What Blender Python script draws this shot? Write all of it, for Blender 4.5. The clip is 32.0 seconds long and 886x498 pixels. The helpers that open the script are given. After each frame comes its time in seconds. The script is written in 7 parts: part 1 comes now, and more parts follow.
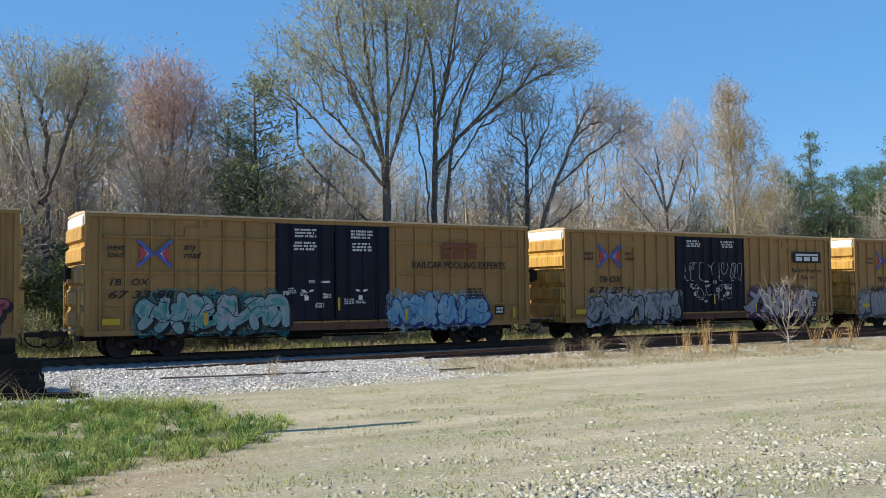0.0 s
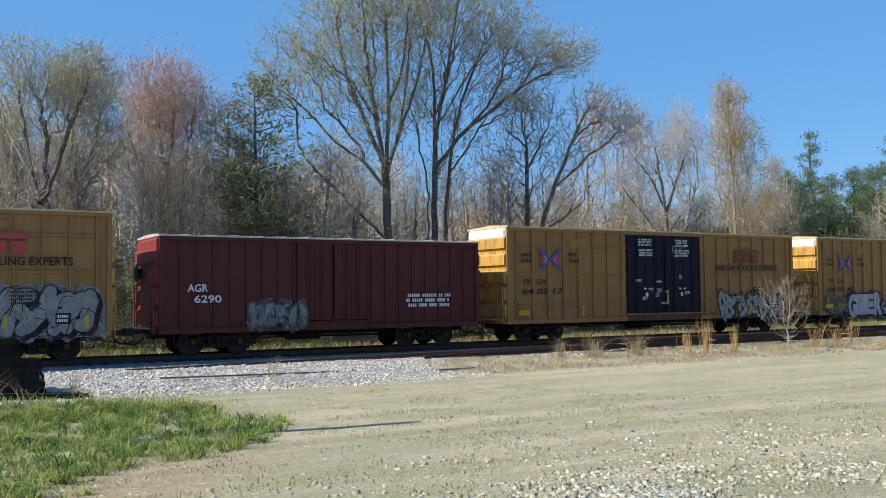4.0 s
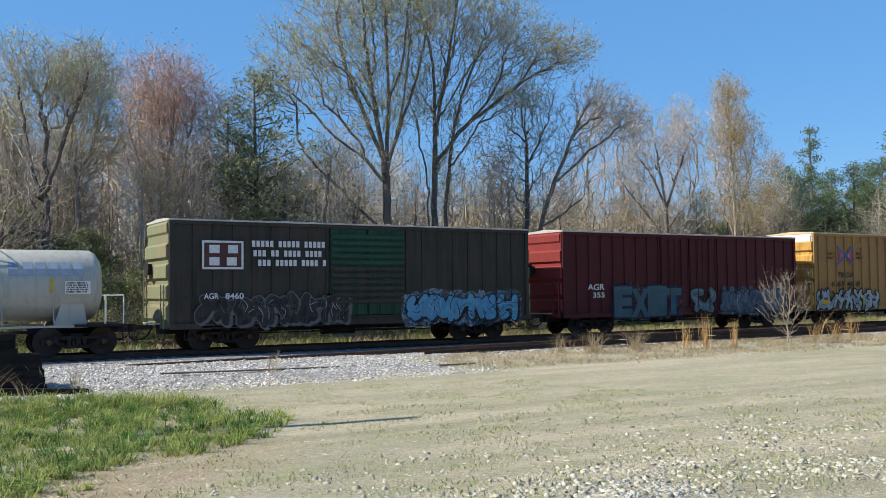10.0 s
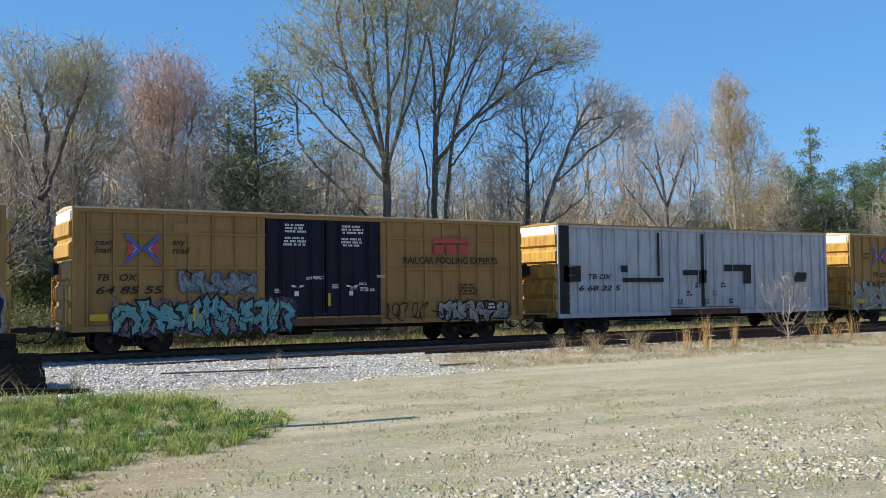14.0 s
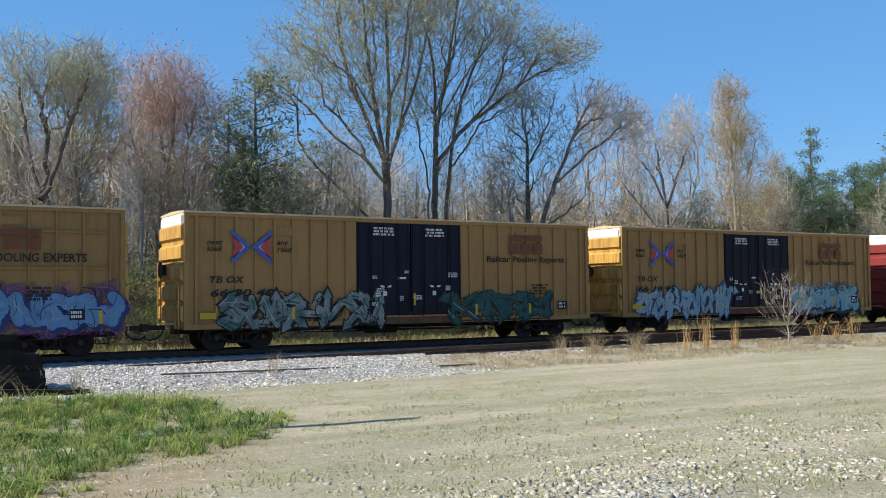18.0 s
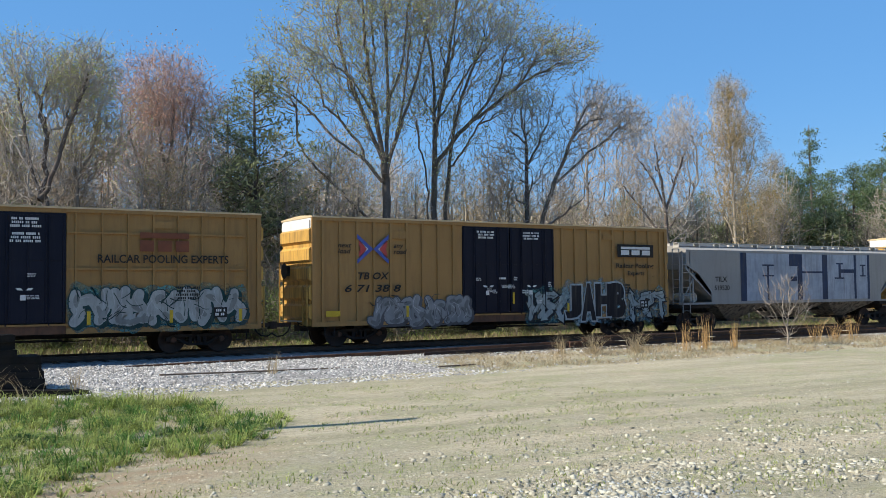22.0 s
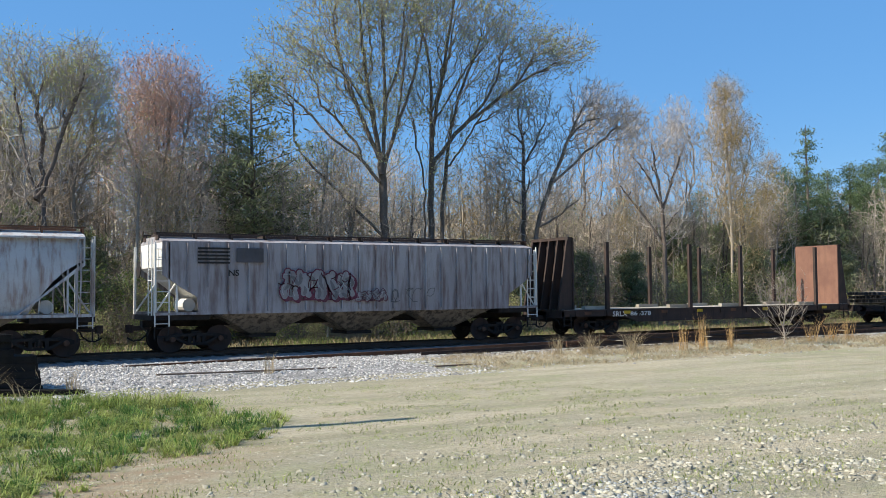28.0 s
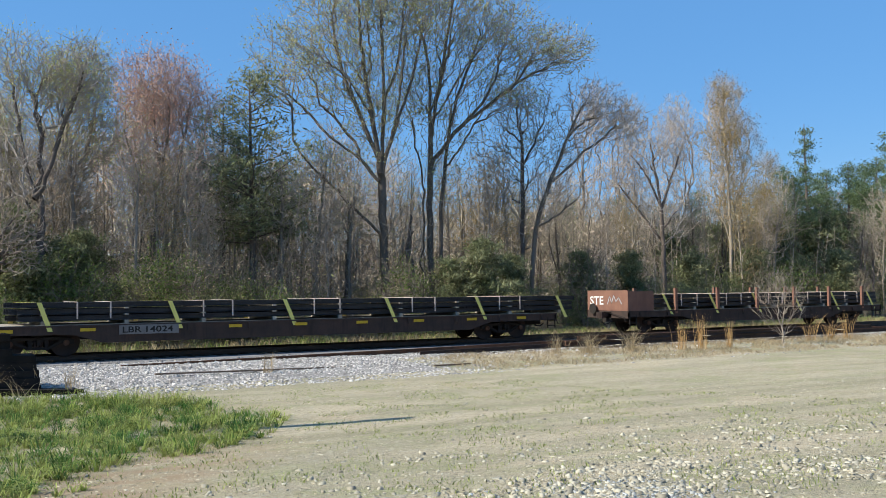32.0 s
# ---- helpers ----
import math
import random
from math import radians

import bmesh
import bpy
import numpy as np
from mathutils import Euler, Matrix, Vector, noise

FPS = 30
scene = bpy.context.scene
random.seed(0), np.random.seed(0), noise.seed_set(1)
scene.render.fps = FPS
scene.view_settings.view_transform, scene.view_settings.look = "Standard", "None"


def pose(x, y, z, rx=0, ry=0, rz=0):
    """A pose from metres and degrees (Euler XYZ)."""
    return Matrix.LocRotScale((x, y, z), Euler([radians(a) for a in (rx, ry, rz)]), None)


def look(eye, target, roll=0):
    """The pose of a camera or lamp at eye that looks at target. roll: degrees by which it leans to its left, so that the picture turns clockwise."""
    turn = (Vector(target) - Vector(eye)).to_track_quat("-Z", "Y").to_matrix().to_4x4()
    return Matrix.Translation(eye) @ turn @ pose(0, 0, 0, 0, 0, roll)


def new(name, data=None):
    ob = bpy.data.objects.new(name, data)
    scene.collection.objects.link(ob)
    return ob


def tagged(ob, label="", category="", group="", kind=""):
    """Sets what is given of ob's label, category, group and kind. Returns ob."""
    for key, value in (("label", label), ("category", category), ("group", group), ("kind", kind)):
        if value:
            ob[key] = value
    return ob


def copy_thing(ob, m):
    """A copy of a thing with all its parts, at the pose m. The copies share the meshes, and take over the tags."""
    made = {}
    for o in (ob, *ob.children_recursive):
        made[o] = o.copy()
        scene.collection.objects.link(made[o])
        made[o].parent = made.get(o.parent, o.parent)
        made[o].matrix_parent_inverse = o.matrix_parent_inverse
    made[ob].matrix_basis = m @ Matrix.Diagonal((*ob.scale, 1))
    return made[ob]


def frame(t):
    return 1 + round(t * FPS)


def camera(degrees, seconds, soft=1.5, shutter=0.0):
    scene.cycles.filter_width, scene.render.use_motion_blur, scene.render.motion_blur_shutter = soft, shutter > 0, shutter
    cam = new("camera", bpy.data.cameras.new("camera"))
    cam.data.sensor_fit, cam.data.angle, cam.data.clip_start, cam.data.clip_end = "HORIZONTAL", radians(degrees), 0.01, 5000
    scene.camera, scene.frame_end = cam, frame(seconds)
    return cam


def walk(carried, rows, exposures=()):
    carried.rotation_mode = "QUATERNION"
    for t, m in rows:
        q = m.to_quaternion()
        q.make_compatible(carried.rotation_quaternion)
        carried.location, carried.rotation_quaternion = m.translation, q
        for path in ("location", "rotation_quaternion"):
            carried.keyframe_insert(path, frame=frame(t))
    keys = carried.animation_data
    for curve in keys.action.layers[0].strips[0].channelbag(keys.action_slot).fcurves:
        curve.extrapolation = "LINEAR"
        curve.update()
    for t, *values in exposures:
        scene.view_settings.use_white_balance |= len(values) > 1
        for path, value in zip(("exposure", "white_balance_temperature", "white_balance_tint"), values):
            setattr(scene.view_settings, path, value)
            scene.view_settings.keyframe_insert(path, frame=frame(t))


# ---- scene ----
# camera: handheld, standing beside the line, drifting by a fraction of a degree
cam = camera(49.8, 32.0, soft=0.6)
EYE = Vector((0.0, -35.7, 2.11))


def aim(dx, dy):
    yaw = radians(31.11) - dx / 1689.0
    tilt = radians(2.757) + dy / 1689.0
    way = Vector((math.sin(yaw) * math.cos(tilt), math.cos(yaw) * math.cos(tilt), math.sin(tilt)))
    return look(EYE, EYE + way * 10, -0.535)


DRIFT = [(0, 0, 0), (2, -.5, -.8), (3, 0, -.4), (6, 0, 0), (7, 0, -1), (7.5, 0, -2.5), (8, 0, -4), (8.5, 0, -5.5),
         (9, 0, -6.2), (10, 0, -8), (11, 0, -9), (12, .3, -9.3), (13, .4, -8.5), (14, .5, -8), (14.5, .7, -7.3),
         (16.5, 2, -6), (17, 2, -6.4), (18, 1, -6.7), (19, 0, -6.5), (20, -.7, -6.5), (22, -.5, -5.8), (24, -1.7, -5.5),
         (25, -2.3, -5.8), (27.5, -4.5, -6.5), (28, -6, -6.3), (29, -7, -5.3), (30, -6.7, -5.2), (31, -7.2, -5.8), (32, -8, -7.5)]
walk(cam, [(t, aim(dx, dy)) for t, dx, dy in DRIFT])

# daylight: clear spring sky, sun over the left end of the line, a little behind the train
SUN = Vector((-1.085, 0.25, 1.0)).normalized()
world = bpy.data.worlds.new("world")
scene.world = world
world.use_nodes = True
wn = world.node_tree.nodes
sky = wn.new("ShaderNodeTexSky")
sky.sky_type, sky.sun_disc = "NISHITA", False
sky.sun_elevation, sky.sun_rotation = math.asin(SUN.z), math.atan2(SUN.x, SUN.y)
sky.air_density, sky.dust_density, sky.ozone_density = 1.0, 0.1, 4.0
deep = wn.new("ShaderNodeHueSaturation")
deep.inputs["Hue"].default_value, deep.inputs["Saturation"].default_value = 0.5025, 1.29
world.node_tree.links.new(sky.outputs[0], deep.inputs["Color"])
even = wn.new("ShaderNodeMix")
even.data_type = "RGBA"
even.inputs[0].default_value, even.inputs[7].default_value = 0.6, (1.28, 3.15, 6.3, 1)
world.node_tree.links.new(deep.outputs[0], even.inputs[6])
world.node_tree.links.new(even.outputs[2], wn["Background"].inputs[0])
wn["Background"].inputs[1].default_value = 0.094
sun = new("sun", bpy.data.lights.new("sun", "SUN"))
sun.data.energy, sun.data.angle, sun.data.color = 4.9, radians(0.53), (1.0, 0.915, 0.77)
sun.matrix_world = look(SUN * 100, (0, 0, 0))
scene.view_settings.exposure = 0.55
# materials -------------------------------------------------------------
def material(name, a, b=None, rough=0.6, metal=0.0, scale=3.0, fine=40.0, bump=0.2, streak=0.0, stain=None, amount=0.4,
             island=0.0, each=0.0, spec=0.18, trans=0.0, lo=0.48, hi=0.75):
    """Two-scale mottled surface: colours a and b, an optional stain that runs down, fine relief."""
    m = bpy.data.materials.new(name)
    m.use_nodes = True
    n, l = m.node_tree.nodes, m.node_tree.links
    bs = n["Principled BSDF"]
    bs.inputs["Roughness"].default_value, bs.inputs["Metallic"].default_value = rough, metal
    bs.inputs["Specular IOR Level"].default_value = spec
    b = b or tuple(c * 0.8 for c in a)
    co = n.new("ShaderNodeTexCoord")

    def noise_at(s, detail, zs=1.0):
        mp = n.new("ShaderNodeMapping")
        mp.inputs["Scale"].default_value = (s, s, s * zs)
        l.new(co.outputs["Object"], mp.inputs["Vector"])
        t = n.new("ShaderNodeTexNoise")
        t.inputs["Detail"].default_value = detail
        t.inputs["Scale"].default_value = 1.0
        t.inputs["Roughness"].default_value = 0.6
        l.new(mp.outputs[0], t.inputs["Vector"])
        return t

    def ramp(src, lo, hi):
        r = n.new("ShaderNodeMapRange")
        r.inputs["From Min"].default_value, r.inputs["From Max"].default_value = lo, hi
        l.new(src, r.inputs["Value"])
        return r.outputs[0]

    def mix(fac, c1, c2):
        x = n.new("ShaderNodeMix")
        x.data_type = "RGBA"
        for sock, v in ((x.inputs[0], fac), (x.inputs[6], c1), (x.inputs[7], c2)):
            if isinstance(v, (tuple, list)):
                sock.default_value = (*v[:3], 1)
            elif isinstance(v, (int, float)):
                sock.default_value = v
            else:
                l.new(v, sock)
        return x.outputs[2]

    big, small = noise_at(scale, 4), noise_at(fine, 3)
    col = mix(ramp(big.outputs[0], 0.35, 0.65), a, b)
    dark = tuple(c * 0.72 for c in a)
    col = mix(ramp(small.outputs[0], 0.55, 0.8), col, dark)
    if stain:
        run = noise_at(5.0, 5, 0.12 if streak else 1.0)
        sc = n.new("ShaderNodeMath")
        sc.operation = "MULTIPLY"
        l.new(ramp(run.outputs[0], lo, hi), sc.inputs[0])
        sc.inputs[1].default_value = amount
        col = mix(sc.outputs[0], col, stain)
    if island or each:
        g = n.new("ShaderNodeNewGeometry") if island else n.new("ShaderNodeObjectInfo")
        hs = n.new("ShaderNodeHueSaturation")
        v = n.new("ShaderNodeMapRange")
        k = island or each
        v.inputs["To Min"].default_value, v.inputs["To Max"].default_value = 1 - k, 1 + k
        l.new(g.outputs["Random Per Island" if island else "Random"], v.inputs["Value"])
        l.new(v.outputs[0], hs.inputs["Value"])
        l.new(col, hs.inputs["Color"])
        col = hs.outputs[0]
    l.new(col, bs.inputs["Base Color"])
    if bump:
        bp = n.new("ShaderNodeBump")
        bp.inputs["Strength"].default_value, bp.inputs["Distance"].default_value = bump, 0.02
        l.new(small.outputs[0], bp.inputs["Height"])
        l.new(bp.outputs[0], bs.inputs["Normal"])
    if trans:
        tr, mx = n.new("ShaderNodeBsdfTranslucent"), n.new("ShaderNodeMixShader")
        mx.inputs[0].default_value = trans
        l.new(col, tr.inputs[0])
        l.new(bs.outputs[0], mx.inputs[1])
        l.new(tr.outputs[0], mx.inputs[2])
        l.new(mx.outputs[0], n["Material Output"].inputs[0])
    return m


GRIME = (0.06, 0.045, 0.035)
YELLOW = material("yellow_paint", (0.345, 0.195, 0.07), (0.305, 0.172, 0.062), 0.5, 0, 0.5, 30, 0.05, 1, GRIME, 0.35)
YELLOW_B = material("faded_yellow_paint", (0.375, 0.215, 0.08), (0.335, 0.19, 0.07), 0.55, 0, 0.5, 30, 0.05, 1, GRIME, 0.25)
# Same yellow for the ends, with the sunlit look put into its colour.
YELLOW_SUNLIT = material("sunlit_yellow_paint", (0.58, 0.35, 0.085), (0.46, 0.27, 0.08), 0.5, 0, 0.8, 30, 0.05, 1, GRIME, 0.6, lo=.44, hi=.68)
WHITE = material("white_paint", (0.78, 0.77, 0.73), (0.70, 0.68, 0.62), 0.5, 0, 1.0, 30, 0.05, 1, GRIME, 0.2)
NAVY = material("navy_paint", (0.007, 0.009, 0.02), (0.010, 0.012, 0.024), 0.5, 0, 0.7, 30, 0.05, 1, (0.03, 0.03, 0.035), 0.25)
MAROON = material("maroon_paint", (0.082, 0.017, 0.02), (0.064, 0.014, 0.018), 0.5, 0, 0.6, 30, 0.05, 1, (0.05, 0.02, 0.02), 0.5)
MAROON_B = material("rusty_maroon_paint", (0.098, 0.026, 0.026), (0.075, 0.024, 0.024), 0.6, 0, 0.6, 30, 0.08, 1, (0.08, 0.04, 0.03), 0.5)
# Maroon for the ends, brightened in colour to show them sunlit.
MAROON_SUNLIT = material("sunlit_maroon_paint", (0.24, 0.04, 0.038), (0.19, 0.036, 0.034), 0.55, 0, 0.8, 30, 0.05, 1, GRIME, 0.3)
DKGREEN = material("dark_green_paint", (0.034, 0.036, 0.027), (0.05, 0.048, 0.037), 0.65, 0, 0.6, 30, 0.1, 1, (0.07, 0.05, 0.045), 0.75, lo=.42, hi=.62)
GREEN = material("green_door_paint", (0.022, 0.085, 0.05), (0.026, 0.055, 0.037), 0.6, 0, 0.6, 30, 0.1, 1, (0.03, 0.04, 0.03), 0.5)
# Lighter than the dark green sides: sunlight on the ends is coloured in.
GREEN_SUNLIT = material("sunlit_green_end_paint", (0.17, 0.205, 0.115), (0.19, 0.18, 0.11), 0.65, 0, 0.9, 30, 0.1, 1, (0.35, 0.2, 0.12), 0.6)
GREYBOX = material("pale_grey_paint", (0.50, 0.51, 0.54), (0.42, 0.43, 0.46), 0.6, 0, 0.7, 30, 0.06, 1, (0.12, 0.12, 0.14), 0.5)
HOPGREY = material("light_grey_hopper_paint", (0.40, 0.43, 0.46), (0.35, 0.38, 0.41), 0.55, 0, 0.5, 25, 0.06, 1, (0.2, 0.2, 0.2), 0.4)
HOPTAN = material("tan_grey_hopper_paint", (0.33, 0.32, 0.30), (0.29, 0.28, 0.27), 0.55, 0, 0.5, 25, 0.06, 1, (0.2, 0.18, 0.16), 0.35)
HOPDARK = material("sooty_hopper_paint", (0.25, 0.235, 0.21), (0.13, 0.125, 0.118), 0.65, 0, 0.35, 25, 0.1, 1, (0.045, 0.04, 0.036), 0.9, lo=.43, hi=.60)
HOPRUST = material("rusty_white_hopper_paint", (0.50, 0.51, 0.51), (0.42, 0.42, 0.42), 0.6, 0, 0.5, 25, 0.1, 1, (0.22, 0.11, 0.07), 0.7, lo=.47, hi=.66)
HOPNS = material("purplish_grey_hopper_paint", (0.37, 0.36, 0.37), (0.29, 0.27, 0.275), 0.65, 0, 0.4, 25, 0.1, 1, (0.13, 0.085, 0.075), 0.75, lo=.45, hi=.66)
HOPBAY = material("dusty_outlet_bay_paint", (0.31, 0.265, 0.205), (0.20, 0.165, 0.125), 0.8, 0, 0.8, 20, 0.1, 0, (0.05, 0.045, 0.04), 0.8, lo=.45, hi=.62)
TANKWHITE = material("cream_tank_paint", (0.46, 0.455, 0.395), (0.40, 0.395, 0.35), 0.45, 0, 0.4, 20, 0.04, 1, (0.22, 0.2, 0.165), 0.5)
TANKGREY = material("blue_grey_tank_paint", (0.33, 0.375, 0.39), (0.285, 0.325, 0.34), 0.4, 0, 0.4, 20, 0.04, 1, (0.2, 0.2, 0.2), 0.3)
TANKBLACK = material("black_tank_paint", (0.016, 0.017, 0.019), (0.024, 0.025, 0.027), 0.4, 0, 0.5, 20, 0.05, 1, (0.05, 0.05, 0.05), 0.3)
BLACK = material("black_underframe", (0.018, 0.017, 0.017), (0.03, 0.027, 0.025), 0.75, 0, 2, 30, 0.2, 0, (0.06, 0.045, 0.035), 0.5)
RUST = material("rusty_steel", (0.17, 0.085, 0.05), (0.10, 0.06, 0.042), 0.8, 0, 2, 30, 0.2, 1, (0.05, 0.03, 0.025), 0.6)
DARKRUST = material("dark_rusty_steel", (0.075, 0.05, 0.042), (0.05, 0.04, 0.035), 0.8, 0, 2, 30, 0.2, 1, (0.02, 0.02, 0.02), 0.6)
PINKRUST = material("weathered_red_plywood", (0.25, 0.135, 0.095), (0.19, 0.10, 0.075), 0.8, 0, 1.2, 20, 0.2, 1, (0.14, 0.08, 0.06), 0.5)
NEWRAIL = material("dark_mill_scale_rail", (0.030, 0.032, 0.036), (0.05, 0.05, 0.052), 0.5, 0.3, 2, 30, 0.1)
RAILTOP = material("polished_rail", (0.10, 0.075, 0.06), (0.07, 0.055, 0.045), 0.55, 0.4, 3, 40, 0.1)
TIMBER = material("creosoted_timber", (0.085, 0.065, 0.05), (0.05, 0.04, 0.033), 0.85, 0, 3, 30, 0.4, each=0.3)
PALEWOOD = material("sunbleached_timber", (0.42, 0.38, 0.31), (0.34, 0.30, 0.24), 0.85, 0, 3, 30, 0.4, each=0.2)
STRAP = material("yellow_strap", (0.80, 0.70, 0.20), (0.72, 0.62, 0.16), 0.6, 0, 5, 40, 0.05)
PINKTAPE = material("pink_band", (0.66, 0.5, 0.42), (0.66, 0.62, 0.56), 0.6, 0, 9, 40, 0.05)
REFLECT = material("yellow_reflector", (0.60, 0.41, 0.04), (0.5, 0.33, 0.035), 0.4, 0, 5, 40, 0.02)
# Roof cream that holds the brightness of a sunlit roof edge in its colour.
CREAM = material("sunlit_cream_roof", (0.62, 0.48, 0.29), (0.55, 0.42, 0.25), 0.6, 0, 1.0, 30, 0.1, 0, (0.4, 0.33, 0.24), 0.4)
GALV = material("galvanised_roof", (0.55, 0.54, 0.51), (0.45, 0.43, 0.40), 0.55, 0.2, 1.5, 30, 0.1, 0, (0.3, 0.2, 0.13), 0.5)
INK = material("black_lettering", (0.02, 0.02, 0.02), (0.03, 0.028, 0.025), 0.6, 0, 8, 60, 0.0)
CHALK = material("white_lettering", (0.72, 0.72, 0.70), (0.6, 0.6, 0.6), 0.6, 0, 8, 60, 0.0)
RUBBER = material("black_rubber", (0.02, 0.02, 0.02), (0.03, 0.03, 0.03), 0.7, 0, 8, 60, 0.0)

BALLAST = material("crushed_stone", (0.47, 0.46, 0.44), (0.34, 0.33, 0.315), 0.85, 0, 1.5, 25, 0.6, island=0.55)
OLDBALLAST = material("grey_ballast", (0.22, 0.22, 0.225), (0.16, 0.155, 0.15), 0.9, 0, 1.5, 18, 1.0, island=0.45)
GRAVEL = material("gravel_ground", (0.33, 0.32, 0.305), (0.21, 0.205, 0.195), 0.9, 0, 1.2, 16, 1.0, island=0.0)
PEBBLE = material("lot_stone", (0.43, 0.41, 0.33), (0.31, 0.295, 0.235), 0.9, 0, 2, 25, 0.4, island=0.4)
GRIT = material("lot_grit", (0.42, 0.38, 0.28), (0.32, 0.285, 0.20), 0.9, 0, 2, 25, 0.0, island=0.45)
HEAPSTONE = material("blue_grey_stone", (0.36, 0.38, 0.375), (0.25, 0.265, 0.265), 0.9, 0, 2, 25, 0.3, island=0.45)
# Darker green that puts the shaded look of grass into its blades.
SHADEGRASS = material("shade_toned_grass", (0.06, 0.145, 0.03), (0.10, 0.19, 0.045), 0.6, 0, 0.8, 20, 0.0, island=0.4, trans=0.4)
BLADE = material("spring_grass", (0.20, 0.265, 0.06), (0.31, 0.345, 0.12), 0.6, 0, 1.5, 20, 0.0, island=0.55, trans=0.4)
FARSTRAW = material("weathered_dead_grass", (0.27, 0.22, 0.13), (0.20, 0.17, 0.095), 0.9, 0, 0.6, 20, 0.0, island=0.4)
STRAW = material("dead_straw", (0.47, 0.385, 0.25), (0.36, 0.285, 0.175), 0.8, 0, 1.0, 20, 0.0, island=0.35, trans=0.4)
TAWNY = material("tawny_broomsedge", (0.50, 0.33, 0.15), (0.40, 0.26, 0.12), 0.8, 0, 1.0, 20, 0.0, island=0.3)
BARK = material("grey_brown_bark", (0.15, 0.125, 0.10), (0.21, 0.175, 0.145), 0.9, 0, 1.0, 12, 0.5, each=0.3)
PALEBARK = material("pale_bark", (0.38, 0.335, 0.28), (0.27, 0.235, 0.195), 0.9, 0, 0.7, 12, 0.5, each=0.3)
DARKBARK = material("dark_bark", (0.12, 0.10, 0.085), (0.17, 0.14, 0.12), 0.9, 0, 1.0, 12, 0.5, each=0.3)
BUDGREEN = material("young_green_leaves", (0.40, 0.43, 0.17), (0.46, 0.46, 0.22), 0.7, 0, 0.5, 10, 0.0, island=0.3, trans=0.4)
BUDRED = material("red_maple_buds", (0.54, 0.27, 0.18), (0.56, 0.36, 0.27), 0.7, 0, 0.5, 10, 0.0, island=0.3, trans=0.4)
BUDGOLD = material("golden_buds", (0.44, 0.29, 0.08), (0.38, 0.26, 0.08), 0.7, 0, 0.5, 10, 0.0, island=0.3, trans=0.4)
BUDTAN = material("tan_buds", (0.30, 0.235, 0.165), (0.34, 0.26, 0.18), 0.8, 0, 0.5, 10, 0.0, island=0.3)
# The pale tone holds the sunlit look of the twigs.
TWIG = material("pale_twigs", (0.52, 0.45, 0.375), (0.36, 0.305, 0.25), 0.9, 0, 0.4, 10, 0.0, each=0.25)
DARKTWIG = material("grey_twigs", (0.46, 0.42, 0.38), (0.33, 0.295, 0.265), 0.9, 0, 0.4, 10, 0.0, each=0.25)
CROWNTWIG = material("crown_twigs", (0.36, 0.315, 0.25), (0.25, 0.215, 0.17), 0.9, 0, 0.4, 10, 0.0)
SAPTWIG = material("sapling_bark", (0.36, 0.31, 0.26), (0.27, 0.23, 0.19), 0.9, 0, 1.0, 20, 0.0)
BRUSHTWIG = material("brush_stems", (0.26, 0.22, 0.17), (0.18, 0.15, 0.115), 0.9, 0, 0.4, 10, 0.0)
MAPLETWIG = material("ruddy_twigs", (0.52, 0.40, 0.35), (0.42, 0.32, 0.28), 0.9, 0, 0.4, 10, 0.0)
GOLDTWIG = material("tawny_twigs", (0.40, 0.32, 0.19), (0.31, 0.25, 0.15), 0.9, 0, 0.4, 10, 0.0)
CEDAR = material("cedar_needles", (0.19, 0.225, 0.115), (0.24, 0.245, 0.14), 0.7, 0, 0.5, 10, 0.0, island=0.4, trans=0.4)
WOODBARK = material("woodland_bark", (0.40, 0.345, 0.28), (0.22, 0.19, 0.15), 0.9, 0, 0.3, 12, 0.0, island=0.4)
RIDGE = material("distant_wood", (0.11, 0.10, 0.07), (0.065, 0.068, 0.045), 0.95, 0, 0.35, 3.0, 0.0)
# Colour raised to put sunlit brightness into the deep twigs.
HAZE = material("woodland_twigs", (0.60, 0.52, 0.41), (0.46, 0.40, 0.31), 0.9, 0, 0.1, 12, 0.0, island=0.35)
PINEBLUE = material("white_pine_needles", (0.13, 0.19, 0.09), (0.17, 0.21, 0.10), 0.7, 0, 0.5, 10, 0.0, island=0.4, trans=0.4)
SHRUB = material("privet_leaves", (0.12, 0.18, 0.05), (0.19, 0.23, 0.075), 0.6, 0, 0.5, 10, 0.0, island=0.5, trans=0.4)
SCRUB = material("scrub_leaves", (0.29, 0.32, 0.12), (0.34, 0.31, 0.16), 0.7, 0, 0.35, 10, 0.0, island=0.5, trans=0.4)
LITTER = material("leaf_litter", (0.20, 0.15, 0.09), (0.13, 0.1, 0.06), 0.9, 0, 0.7, 9, 0.6)


